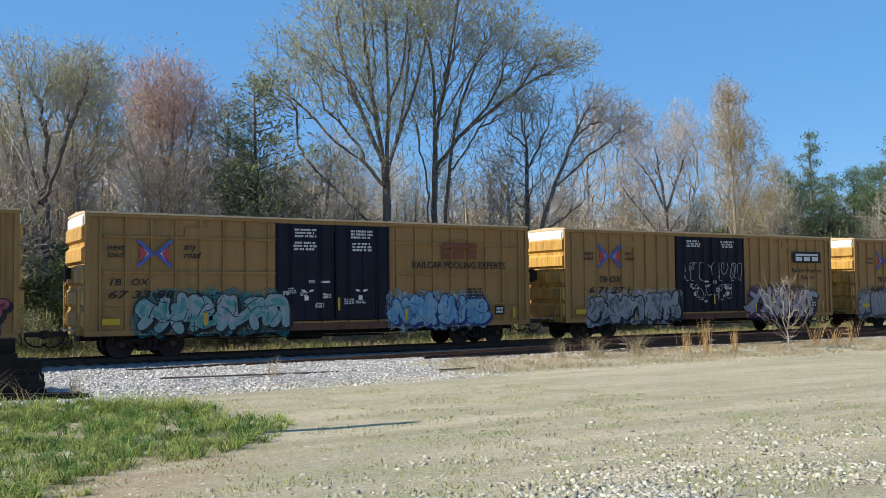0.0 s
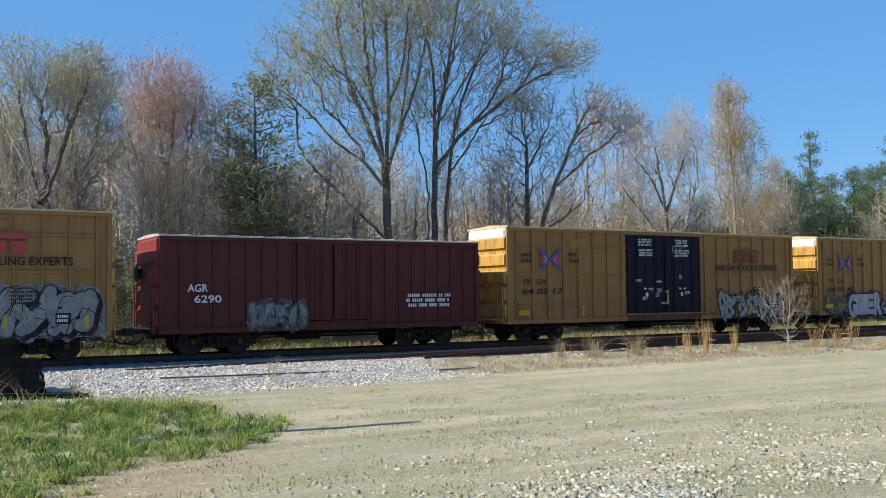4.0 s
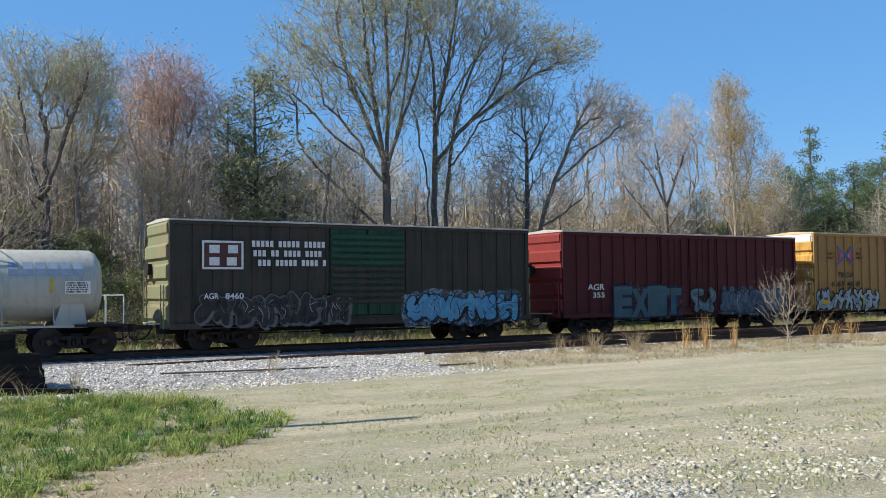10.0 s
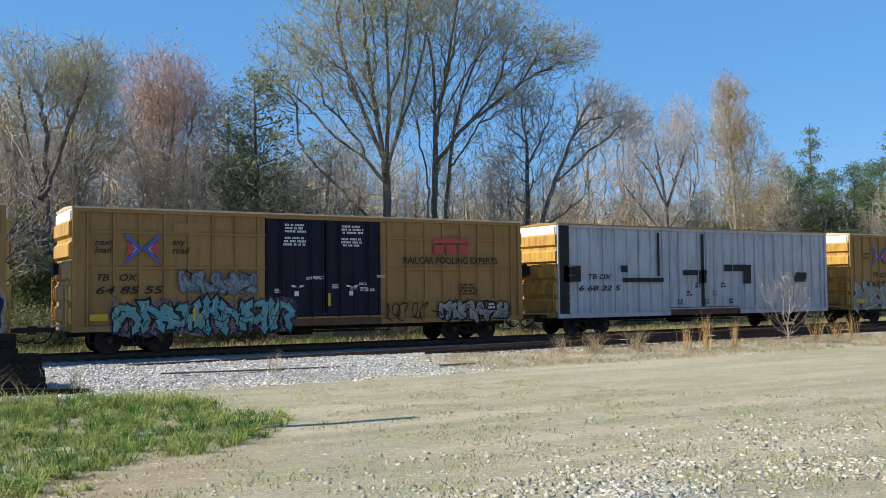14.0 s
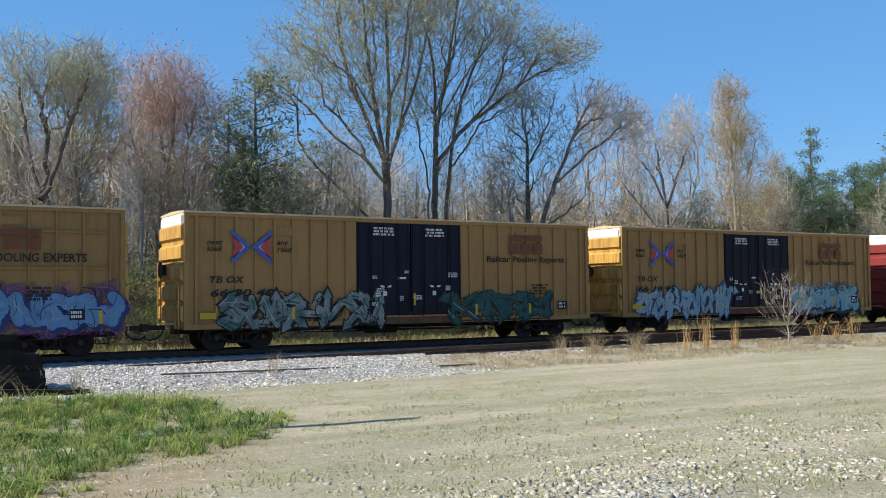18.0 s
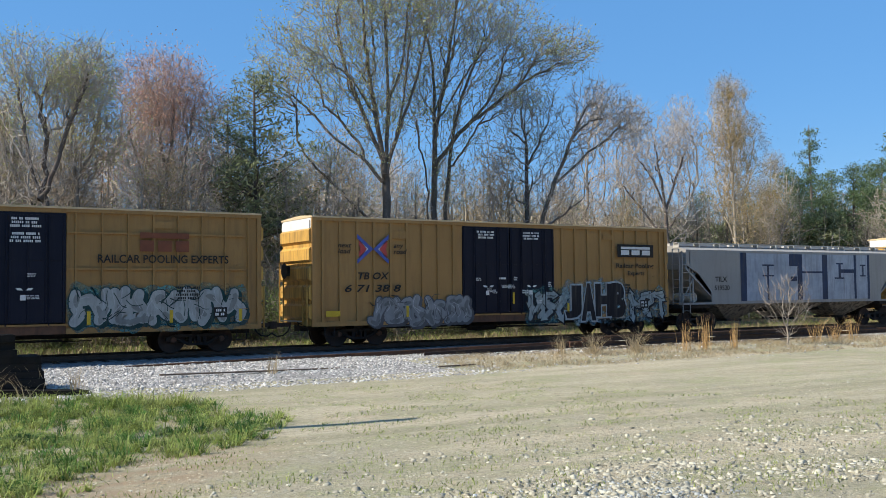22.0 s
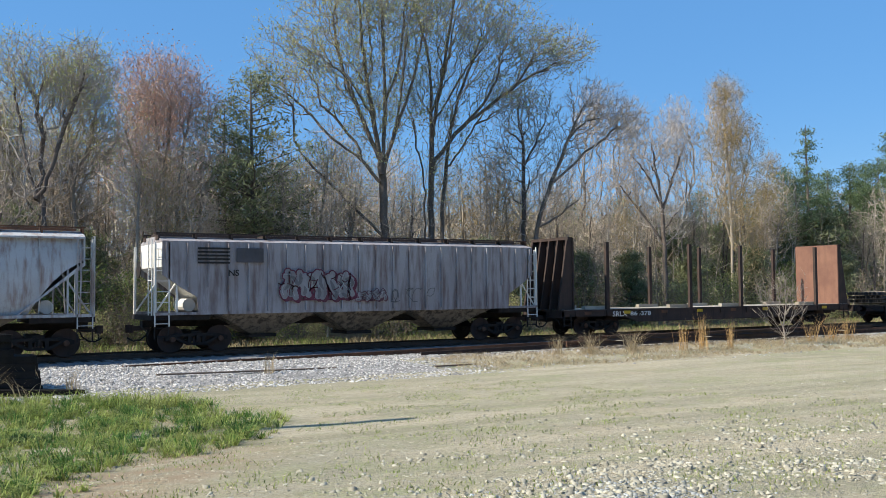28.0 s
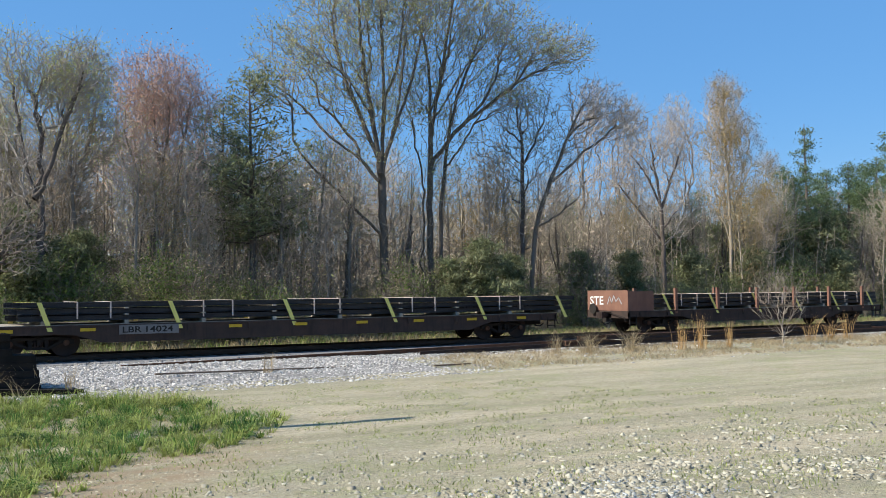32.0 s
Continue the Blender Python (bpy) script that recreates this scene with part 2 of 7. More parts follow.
def ground_material():
    """Lot of pale compacted dirt with grit, worn grass and darker damp patches."""
    m = bpy.data.materials.new("compacted_dirt_lot")
    m.use_nodes = True
    n, l = m.node_tree.nodes, m.node_tree.links
    bs = n["Principled BSDF"]
    bs.inputs["Roughness"].default_value = 0.95
    co = n.new("ShaderNodeTexCoord")

    def nz(scale, detail=5, rough=0.6):
        t = n.new("ShaderNodeTexNoise")
        t.inputs["Scale"].default_value, t.inputs["Detail"].default_value, t.inputs["Roughness"].default_value = scale, detail, rough
        l.new(co.outputs["Object"], t.inputs["Vector"])
        return t.outputs[0]

    def ramp(src, lo, hi):
        r = n.new("ShaderNodeMapRange")
        r.inputs["From Min"].default_value, r.inputs["From Max"].default_value = lo, hi
        l.new(src, r.inputs["Value"])
        return r.outputs[0]

    def mix(f, a, b):
        x = n.new("ShaderNodeMix")
        x.data_type = "RGBA"
        l.new(f, x.inputs[0])
        for s, v in ((x.inputs[6], a), (x.inputs[7], b)):
            if isinstance(v, tuple):
                s.default_value = (*v, 1)
            else:
                l.new(v, s)
        return x.outputs[2]

    turned = n.new("ShaderNodeMapping")
    turned.inputs["Rotation"].default_value, turned.inputs["Scale"].default_value = (0, 0, radians(-24)), (.10, .75, 1)
    l.new(co.outputs["Object"], turned.inputs["Vector"])
    ruts = n.new("ShaderNodeTexNoise")
    ruts.inputs["Scale"].default_value, ruts.inputs["Detail"].default_value = 1.0, 5
    l.new(turned.outputs[0], ruts.inputs["Vector"])
    col = mix(ramp(nz(0.35), 0.35, 0.65), (0.41, 0.362, 0.243), (0.325, 0.297, 0.20))
    col = mix(ramp(nz(0.8, 7, .65), 0.46, 0.64), col, (0.285, 0.295, 0.145))
    col = mix(ramp(ruts.outputs[0], 0.52, 0.66), col, (0.47, 0.405, 0.28))
    col = mix(ramp(ruts.outputs[0], 0.46, 0.34), col, (0.27, 0.25, 0.15))
    col = mix(ramp(nz(0.55, 6), 0.56, 0.72), col, (0.46, 0.37, 0.255))
    col = mix(ramp(nz(5.5, 6, .7), 0.52, 0.72), col, (0.25, 0.22, 0.15))
    col = mix(ramp(nz(14, 4), 0.5, 0.75), col, (0.45, 0.42, 0.33))
    col = mix(ramp(nz(9, 6, .75), 0.53, 0.66), col, (0.235, 0.225, 0.125))
    col = mix(ramp(nz(38, 3), 0.54, 0.68), col, (0.20, 0.175, 0.125))
    # bare brown soil along the edge of the grass
    edge = n.new("ShaderNodeVectorMath")
    edge.operation = "DOT_PRODUCT"
    edge.inputs[1].default_value = (.77, -.64, 0)
    l.new(co.outputs["Object"], edge.inputs[0])
    band, fray = n.new("ShaderNodeMath"), n.new("ShaderNodeMath")
    band.operation, fray.operation = "MULTIPLY", "MULTIPLY"
    l.new(ramp(edge.outputs["Value"], 16.2, 17.2), band.inputs[0])
    l.new(ramp(edge.outputs["Value"], 19.4, 18.0), band.inputs[1])
    along, limit = n.new("ShaderNodeVectorMath"), n.new("ShaderNodeMath")
    along.operation, limit.operation = "DOT_PRODUCT", "MULTIPLY"
    along.inputs[1].default_value = (.64, .77, 0)
    l.new(co.outputs["Object"], along.inputs[0])
    l.new(band.outputs[0], limit.inputs[0])
    l.new(ramp(along.outputs["Value"], -12.5, -15.5), limit.inputs[1])
    l.new(limit.outputs[0], fray.inputs[0])
    l.new(ramp(nz(1.3, 6, .65), 0.36, 0.6), fray.inputs[1])
    col = mix(fray.outputs[0], col, (0.30, 0.215, 0.13))
    l.new(col, bs.inputs["Base Color"])
    bp = n.new("ShaderNodeBump")
    bp.inputs["Strength"].default_value, bp.inputs["Distance"].default_value = 1.0, 0.04
    l.new(nz(22, 6, 0.7), bp.inputs["Height"])
    l.new(bp.outputs[0], bs.inputs["Normal"])
    return m


DIRT = ground_material()
# mesh tools --------------------------------------------------------------
class Shape:
    """Collects faces of one mesh."""

    def __init__(self):
        self.v, self.f = [], []

    def add(self, verts, faces):
        o = len(self.v)
        self.v += verts
        self.f += [tuple(i + o for i in f) for f in faces]
        return self

    def box(self, x0, x1, y0, y1, z0, z1):
        return self.add([(x0, y0, z0), (x1, y0, z0), (x1, y1, z0), (x0, y1, z0), (x0, y0, z1), (x1, y0, z1), (x1, y1, z1), (x0, y1, z1)],
                        [(0, 3, 2, 1), (4, 5, 6, 7), (0, 1, 5, 4), (1, 2, 6, 5), (2, 3, 7, 6), (3, 0, 4, 7)])

    def slab(self, pts, axis, a, b):
        """A convex outline drawn out along an axis from a to b."""
        put = {"x": lambda p, q: (q, p[0], p[1]), "y": lambda p, q: (p[0], q, p[1]), "z": lambda p, q: (p[0], p[1], q)}[axis]
        n = len(pts)
        return self.add([put(p, a) for p in pts] + [put(p, b) for p in pts],
                        [tuple(range(n)), tuple(range(2 * n - 1, n - 1, -1))] + [(i, i + n, (i + 1) % n + n, (i + 1) % n) for i in range(n)])

    def rod(self, p, q, r, r2=None, n=6, caps=True):
        p, q = Vector(p), Vector(q)
        w = (q - p).normalized()
        u = w.orthogonal().normalized()
        k = w.cross(u)
        r2 = r if r2 is None else r2
        ring = [u * math.cos(i * math.tau / n) + k * math.sin(i * math.tau / n) for i in range(n)]
        faces = [(i, (i + 1) % n, (i + 1) % n + n, i + n) for i in range(n)]
        if caps:
            faces += [tuple(range(n - 1, -1, -1)), tuple(range(n, 2 * n))]
        return self.add([tuple(p + d * r) for d in ring] + [tuple(q + d * r2) for d in ring], faces)

    def path(self, pts, r, n=5):
        for a, b in zip(pts, pts[1:]):
            self.rod(a, b, r, n=n)
        return self

    def lathe(self, prof, axis, n=20, at=(0, 0, 0)):
        """A profile of (along, radius) turned about an axis."""
        vs, fs = [], []
        for s, r in prof:
            for i in range(n):
                c, d = r * math.cos(i * math.tau / n), r * math.sin(i * math.tau / n)
                p = {"x": (s, c, d), "y": (c, s, d), "z": (c, d, s)}[axis]
                vs.append((p[0] + at[0], p[1] + at[1], p[2] + at[2]))
        for j in range(len(prof) - 1):
            for i in range(n):
                fs.append((j * n + i, j * n + (i + 1) % n, (j + 1) * n + (i + 1) % n, (j + 1) * n + i))
        fs += [tuple(range(n)), tuple(range((len(prof) - 1) * n, len(prof) * n))]
        return self.add(vs, fs)

    def mesh(self, name, mat, smooth=False):
        me = bpy.data.meshes.new(name)
        me.from_pydata(self.v, [], self.f)
        bm = bmesh.new()
        bm.from_mesh(me)
        bmesh.ops.recalc_face_normals(bm, faces=bm.faces)
        bm.to_mesh(me)
        bm.free()
        me.materials.append(mat)
        if smooth:
            me.polygons.foreach_set("use_smooth", [True] * len(me.polygons))
            me.set_sharp_from_angle(angle=radians(40))
        return me


def part(name, shape, mat, parent, label="", at=None, smooth=False):
    """Links a shape (or a ready mesh) as one mesh object under a thing or a part."""
    me = shape.mesh(name, mat, smooth) if isinstance(shape, Shape) else shape
    ob = new(name, me)
    ob.parent = parent
    if at is not None:
        ob.matrix_basis = at
    return tagged(ob, label)


def thing(name, label, category, group="", kind="", at=None):
    ob = new(name)
    ob.empty_display_size = 0.3
    if at is not None:
        ob.matrix_basis = at
    return tagged(ob, label, category, group, kind)


def soup(name, verts, faces, mat, smooth=False):
    """A mesh straight from arrays of corners and equal-sided faces."""
    verts, faces = np.asarray(verts, np.float32), np.asarray(faces, np.int32)
    k = faces.shape[1]
    me = bpy.data.meshes.new(name)
    me.vertices.add(len(verts))
    me.vertices.foreach_set("co", verts.ravel())
    me.loops.add(faces.size)
    me.loops.foreach_set("vertex_index", faces.ravel())
    me.polygons.add(len(faces))
    me.polygons.foreach_set("loop_start", np.arange(0, faces.size, k, dtype=np.int32))
    me.polygons.foreach_set("loop_total", np.full(len(faces), k, np.int32))
    me.update(calc_edges=True)
    me.materials.append(mat)
    if smooth:
        me.polygons.foreach_set("use_smooth", np.ones(len(faces), bool))
    return me
# lettering -------------------------------------------------------------------------
GLYPHS = {}


def glyph(body, shear=0.0, fat=0.0):
    """A flat mesh of the built-in font, one unit of capital height, its lower left corner at the origin; (mesh, width)."""
    key = (body, shear, fat)
    if key not in GLYPHS:
        cu = bpy.data.curves.new("lettering", "FONT")
        cu.body, cu.size, cu.shear, cu.offset, cu.resolution_u = body, 1.0, shear, fat or .018, 3
        cu.space_line = 0.9
        ob = new("lettering", cu)
        me = bpy.data.meshes.new_from_object(ob.evaluated_get(bpy.context.evaluated_depsgraph_get()))
        bpy.data.objects.remove(ob)
        co = np.empty(len(me.vertices) * 3, np.float32)
        me.vertices.foreach_get("co", co)
        co = co.reshape(-1, 3)
        lo, hi = co.min(0), co.max(0)
        flat = np.stack([co[:, 0] - lo[0], np.zeros(len(co)), co[:, 1] - lo[1]], 1) / np.array([hi[0] - lo[0], 1, hi[1] - lo[1]])
        me.vertices.foreach_set("co", flat.astype(np.float32).ravel())
        me.update()
        GLYPHS[key] = me
    return GLYPHS[key]


def words(parent, body, x0, x1, z0, z1, mat, y=-1.605, shear=0.0, fat=0.0, name="lettering", label=""):
    """Lettering stretched to a box on the near side of a car."""
    me = glyph(body, shear, fat)
    key = (me.name, mat.name)
    if key not in GLYPHS:
        c = me.copy()
        c.materials.clear()
        c.materials.append(mat)
        GLYPHS[key] = c
    ob = part(name, GLYPHS[key], mat, parent, label, Matrix.Translation((x0, y, z0)) @ Matrix.Diagonal((x1 - x0, 1, z1 - z0, 1)))
    return tagged(ob, kind="stuff") if len(body) > 1 else ob


def bar(parent, x0, x1, z0, z1, mat, y=-1.605, name="marking", label="", slant=0.0):
    return part(name, Shape().add([(x0, y, z0), (x1, y, z0), (x1 + slant, y, z1), (x0 + slant, y, z1)], [(0, 1, 2, 3)]), mat, parent, label)


def small_print(parent, x0, x1, z0, z1, rows, mat, seed, y=-1.605):
    """Lines too small to read, as plain bars: one mesh."""
    r = random.Random(seed)
    s = Shape()
    h = (z1 - z0) / rows
    cw = h * .5
    for i in range(rows):
        a = x0 + (x1 - x0) * r.uniform(0, .1)
        b = x1 - (x1 - x0) * r.uniform(0, .12)
        while a < b:
            for _ in range(r.randint(2, 7)):
                c = a + cw * .72
                if c > b:
                    a = b
                    break
                lo, hi = z0 + h * (i + .2), z0 + h * (i + .85)
                s.add([(a, y, lo), (c, y, lo), (c, y, hi), (a, y, hi)], [(0, 1, 2, 3)])
                a += cw
            a += cw * .9
    return tagged(part("small_print", s, mat, parent), kind="stuff")


PAINTS = {}


def spray(col, alt=None):
    """A sprayed paint of that colour, patchy and fading into a second one."""
    key = (col, alt)
    if key not in PAINTS:
        lit = [tuple(c * (.92 - .3 * sum(q) / 3) for c in q) for q in (col, alt or tuple(c * .7 for c in col))]
        PAINTS[key] = material("spray_paint", lit[0], lit[1], 0.6, 0, 1.6, 25, 0.0, 1, (.11, .095, .085), .5)
    return PAINTS[key]


MISTS = {}


def mist(col):
    """Thin overspray: the paint breaks up and lets the car's side show through."""
    if col not in MISTS:
        m = spray(col).copy()
        n, l = m.node_tree.nodes, m.node_tree.links
        co, t, r = n.new("ShaderNodeTexCoord"), n.new("ShaderNodeTexNoise"), n.new("ShaderNodeMapRange")
        t.inputs["Scale"].default_value, t.inputs["Detail"].default_value, t.inputs["Roughness"].default_value = 2.2, 8, .75
        r.inputs["From Min"].default_value, r.inputs["From Max"].default_value = .40, .68
        l.new(co.outputs["Object"], t.inputs["Vector"])
        l.new(t.outputs[0], r.inputs["Value"])
        x, c = n.new("ShaderNodeMixShader"), n.new("ShaderNodeBsdfTransparent")
        l.new(r.outputs[0], x.inputs[0])
        l.new(c.outputs[0], x.inputs[1])
        l.new(n["Principled BSDF"].outputs[0], x.inputs[2])
        l.new(x.outputs[0], n["Material Output"].inputs[0])
        MISTS[col] = m
    return MISTS[col]


def blob(cx, cz, rx, rz, r, n=22, rough=.2, square=2.6):
    """An uneven closed outline, squarish and bulging."""
    a0 = r.uniform(0, 6.28)
    k1, k2 = r.choice((2, 3, 4)), r.choice((5, 6, 7))
    p1, p2 = r.uniform(0, 6.28), r.uniform(0, 6.28)
    pts = []
    for i in range(n):
        a = a0 + math.tau * i / n
        c, s = math.cos(a), math.sin(a)
        m = (abs(c) ** square + abs(s) ** square) ** (-1 / square)
        m *= 1 + rough * .6 * math.sin(k1 * a + p1) + rough * .4 * math.sin(k2 * a + p2)
        pts.append((cx + rx * m * c, cz + rz * m * s))
    return pts


def fan(s, pts, y):
    cx, cz = sum(p[0] for p in pts) / len(pts), sum(p[1] for p in pts) / len(pts)
    n = len(pts)
    return s.add([(cx, y, cz)] + [(p[0], y, p[1]) for p in pts], [(0, 1 + i, 1 + (i + 1) % n) for i in range(n)])


def stroke(s, pts, w, y):
    """A flat brush line."""
    for a, b in zip(pts, pts[1:]):
        d = Vector((b[0] - a[0], b[1] - a[1]))
        if d.length < 1e-6:
            continue
        d.normalize()
        n = Vector((-d.y, d.x)) * w / 2
        e = d * w * .4
        s.add([(a[0] - e.x - n.x, y, a[1] - e.y - n.y), (b[0] + e.x - n.x, y, b[1] + e.y - n.y), (b[0] + e.x + n.x, y, b[1] + e.y + n.y), (a[0] - e.x + n.x, y, a[1] - e.y + n.y)], [(0, 1, 2, 3)])
    return s


def flourish(r):
    """Two or three leaning stems that swell, hook and cross: an unreadable sprayed shape in a box of two units."""
    n = r.choice((2, 2, 3))
    runs = []
    for j in range(n):
        u = -.7 + 1.4 * j / (n - 1) + r.uniform(-.15, .15)
        v, way = r.uniform(.7, 1.0) * r.choice((-1, 1)), r.uniform(-.5, .5)
        run = [(u + way * .3, v), (u - way, v * .35), (u + way, -v * .3), (u + way * .4, -v * .95)]
        if r.random() < .6:
            run.append((u + r.choice((-.6, .6)), -v * r.uniform(.5, .9)))
        runs.append(run)
    runs.append([(-.7, r.uniform(-.7, .7)), (0, r.uniform(-.9, .9)), (.7, r.uniform(-.7, .7))])
    return runs


def bend(pts):
    """Rounds the corners of a line."""
    for _ in range(2):
        pts = [pts[0]] + [q for a, b in zip(pts, pts[1:]) for q in ((a[0] * .75 + b[0] * .25, a[1] * .75 + b[1] * .25), (a[0] * .25 + b[0] * .75, a[1] * .25 + b[1] * .75))] + [pts[-1]]
    return pts


def brush(s, pts, w, y, n=10, taper=0.0):
    """A fat rounded line; its pieces lie a hair above one another."""
    last = len(pts) - 1
    for i, (a, b) in enumerate(zip(pts, pts[1:])):
        w0, w1 = (w * (1 - taper * abs(2 * k / last - 1) ** 2) for k in (i, i + 1))
        d = Vector((b[0] - a[0], b[1] - a[1]))
        if d.length < 1e-6:
            continue
        d.normalize()
        n0, n1, yy = Vector((-d.y, d.x)) * w0 / 2, Vector((-d.y, d.x)) * w1 / 2, y - .00006 * i
        s.add([(a[0] - n0.x, yy, a[1] - n0.y), (b[0] - n1.x, yy, b[1] - n1.y), (b[0] + n1.x, yy, b[1] + n1.y), (a[0] + n0.x, yy, a[1] + n0.y)], [(0, 1, 2, 3)])
    for k, i in enumerate((0, *range(2, last, 2), last)):
        r = w * (1 - taper * abs(2 * i / last - 1) ** 2) / 2
        fan(s, [(pts[i][0] + r * math.cos(math.tau * q / n), pts[i][1] + r * math.sin(math.tau * q / n)) for q in range(n)], y - .0014 - .00005 * k)
    return s


def spike(s, p, q, w, y):
    """A pointed arrow end past q, for a line that comes from p."""
    d = Vector((q[0] - p[0], q[1] - p[1])).normalized()
    n = Vector((-d.y, d.x)) * w * .95
    t = Vector(q) + d * w * 1.5
    e = Vector(q) - d * w * .1
    return s.add([(e.x - n.x, y, e.y - n.y), (t.x, y, t.y), (e.x + n.x, y, e.y + n.y)], [(0, 1, 2)])


def graffiti(car, x0, x1, z0, z1, fill, line, glow, seed, word="", count=5, y=-1.585, alt=None, thick=.045, wild=1.0, jag=False):
    """A sprayed piece: overspray behind, letter shapes of fat lines with dark outlines and a drop shade, a second colour and gleams on top."""
    r = random.Random(seed)
    n = len(word) or count
    fm, lm = spray(fill, alt), spray(line)
    second = spray(alt or tuple(c * .6 for c in fill))
    tag = part("graffiti", Shape().slab([(x0 + .1, z0 + .06), (x1 - .1, z0 + .06), (x1 - .1, z0 + .12), (x0 + .1, z0 + .12)], "y", y + .004, y + .003), lm, car, "sprayed graffiti piece")
    step = (x1 - x0) / n
    if glow:
        cl = Shape()
        for i in range(n * 2):
            fan(cl, blob(x0 + step * .5 * (i + .5), (z0 + z1) / 2 + r.uniform(-.08, .08), step * .46, (z1 - z0) * .56, r, 20, .14), y + .002 - i * .0002)
        tagged(part("paint_cloud", cl, mist(glow), tag), kind="stuff")
    for i in range(n):
        cx, cz = x0 + step * (i + .5), (z0 + z1) / 2 + r.uniform(-.05, .05)
        rx, rz = step * r.uniform(.52, .62), (z1 - z0) * r.uniform(.44, .52)
        yl = y - .004 - .0011 * i
        if word:
            bx0, bx1, bz0, bz1 = cx - rx * .98, cx + rx * .98, cz - rz, cz + rz
            words(tag, word[i], bx0 - .05, bx1 + .05, bz0 - .05, bz1 + .05, lm, yl, 0, .11, "letter_outline")
            words(tag, word[i], bx0 + .03, bx1 - .03, bz0 + .03, bz1 - .03, fm, yl - .004, 0, .065, "letter")
            continue
        form = flourish(r)
        w = min(rx * .66, rz * .55) * (.7 if jag else 1.0)
        ix, iz, lean = rx - w * .35, rz - w * .42, r.uniform(-.18, .18)
        lines = []
        for run in form:
            pts = [(cx + ix * (u + r.uniform(-.14, .14)) + lean * iz * v, cz + iz * max(-1, min(1, v + r.uniform(-.12, .12)))) for u, v in run]
            lines.append(pts if jag else bend(pts))
        shade_, outline, body, tone, core = Shape(), Shape(), Shape(), Shape(), Shape()
        for j, pts in enumerate(lines):
            o = .0002 * j
            brush(shade_, [(p[0] + w * .28, p[1] - w * .22) for p in pts], w + thick * 1.6, yl + .0022 - o, taper=.15)
            brush(outline, pts, w + thick * 2, yl - o, taper=.15)
            brush(body, pts, w, yl - .003 - o, taper=.15)
            if jag:
                for p, q in ((pts[1], pts[0]), (pts[-2], pts[-1])):
                    if r.random() < .7:
                        spike(outline, p, q, w * .8 + thick * 2, yl - .0018 - o)
                        spike(body, p, q, w * .8, yl - .0048 - o)
            f = r.uniform(.3, .7)
            cut = max(2, int(len(pts) * f))
            brush(tone, [(p[0] + w * .12, p[1] - w * .16) for p in pts[-cut:]], w * .52, yl - .0052 - o, taper=.5)
            stroke(core, [(p[0] - w * .22, p[1] + w * .2) for p in pts[:max(2, len(pts) // 2)]], thick * .55, yl - .0074 - o)
        tagged(part("drop_shade", shade_, lm, tag), kind="stuff")
        tagged(part("letter_outline", outline, lm, tag), kind="stuff")
        tagged(part("letter", body, fm, tag), kind="stuff")
        tagged(part("fill_patch", tone, second, tag), kind="stuff")
        if r.random() < .6:
            tagged(part("highlight", core, spray((.66, .66, .68)), tag), kind="stuff")
        lines_ = Shape()
        for _ in range(r.randint(4, 7)):
            p, a = [(cx + rx * r.uniform(-.7, .7), cz + rz * r.uniform(-.7, .7))], r.uniform(0, 6.28)
            for _ in range(r.randint(2, 4)):
                a += r.uniform(-.9, .9)
                p.append((p[-1][0] + math.cos(a) * rx * .28, max(cz - rz, min(cz + rz, p[-1][1] + math.sin(a) * rz * .35))))
            stroke(lines_, bend(p), thick * r.uniform(.4, .8), yl - .0078)
        tagged(part("shading", lines_, lm, tag), kind="stuff")
    return tag


def scribble(car, x0, x1, z0, z1, col, seed, w=.03, n=6, y=-1.6):
    """A thin hand-sprayed tag of looping lines."""
    r = random.Random(seed)
    s = Shape()
    for i in range(n):
        cx = x0 + (x1 - x0) * (i + .5) / n
        rx = (x1 - x0) / n * .6
        p, a = [(cx - rx, z0 + (z1 - z0) * r.random())], r.uniform(-1, 1)
        for k in range(7):
            a += r.uniform(.2, 1.5)
            p.append((max(x0, min(x1, p[-1][0] + rx * .75 * math.cos(a) + rx * .1)), max(z0, min(z1, p[-1][1] + (z1 - z0) * .45 * math.sin(a)))))
        stroke(s, p, w, y)
    return tagged(part("graffiti_tag", s, spray(col), car, "thin sprayed graffiti tag"), kind="stuff")


# prepare the lettering while the scene is small
SLANT = 0.22
for body_, sh_ in [("next\nload", SLANT), ("any\nroad", SLANT), ("TB OX", SLANT), ("TB OX", 0.0), ("TB   OX", SLANT), ("RAILCAR POOLING EXPERTS", 0.0), ("Railcar Pooling", 0.0), ("Experts", 0.0),
                   ("Railcar Pooling Experts", 0.0), ("SHQX", 0.0), ("GACX", 0.0), ("RGCX", 0.0), ("TILX", 0.0), ("HDKX", 0.0), ("UTLX", 0.0), ("AGR", 0.0), ("LBR", 0.0), ("SRLX", 0.0), ("STE", 0.0), ("NS", 0.0)]:
    glyph(body_, sh_)
NUMBERS = {1: "67 33 88", 2: "6 71 27 1", 3: "6 65 55 8", 4: "66 39 34", 6: "64 02 17", 7: "64 01 42", 14: "6 65 46 8", 15: "64 48 72", 16: "64 85 55", 17: "6 68 22 5", 18: "6 65 31 2",
           19: "66 17 05", 20: "66 30 40", 21: "66 18 95", 22: "88 93 49", 23: "67 31 83", 24: "6 71 38 8", 26: "6 66 72 5"}
for k_, v_ in NUMBERS.items():
    glyph(v_, 0.0 if k_ in (15, 22) else SLANT)
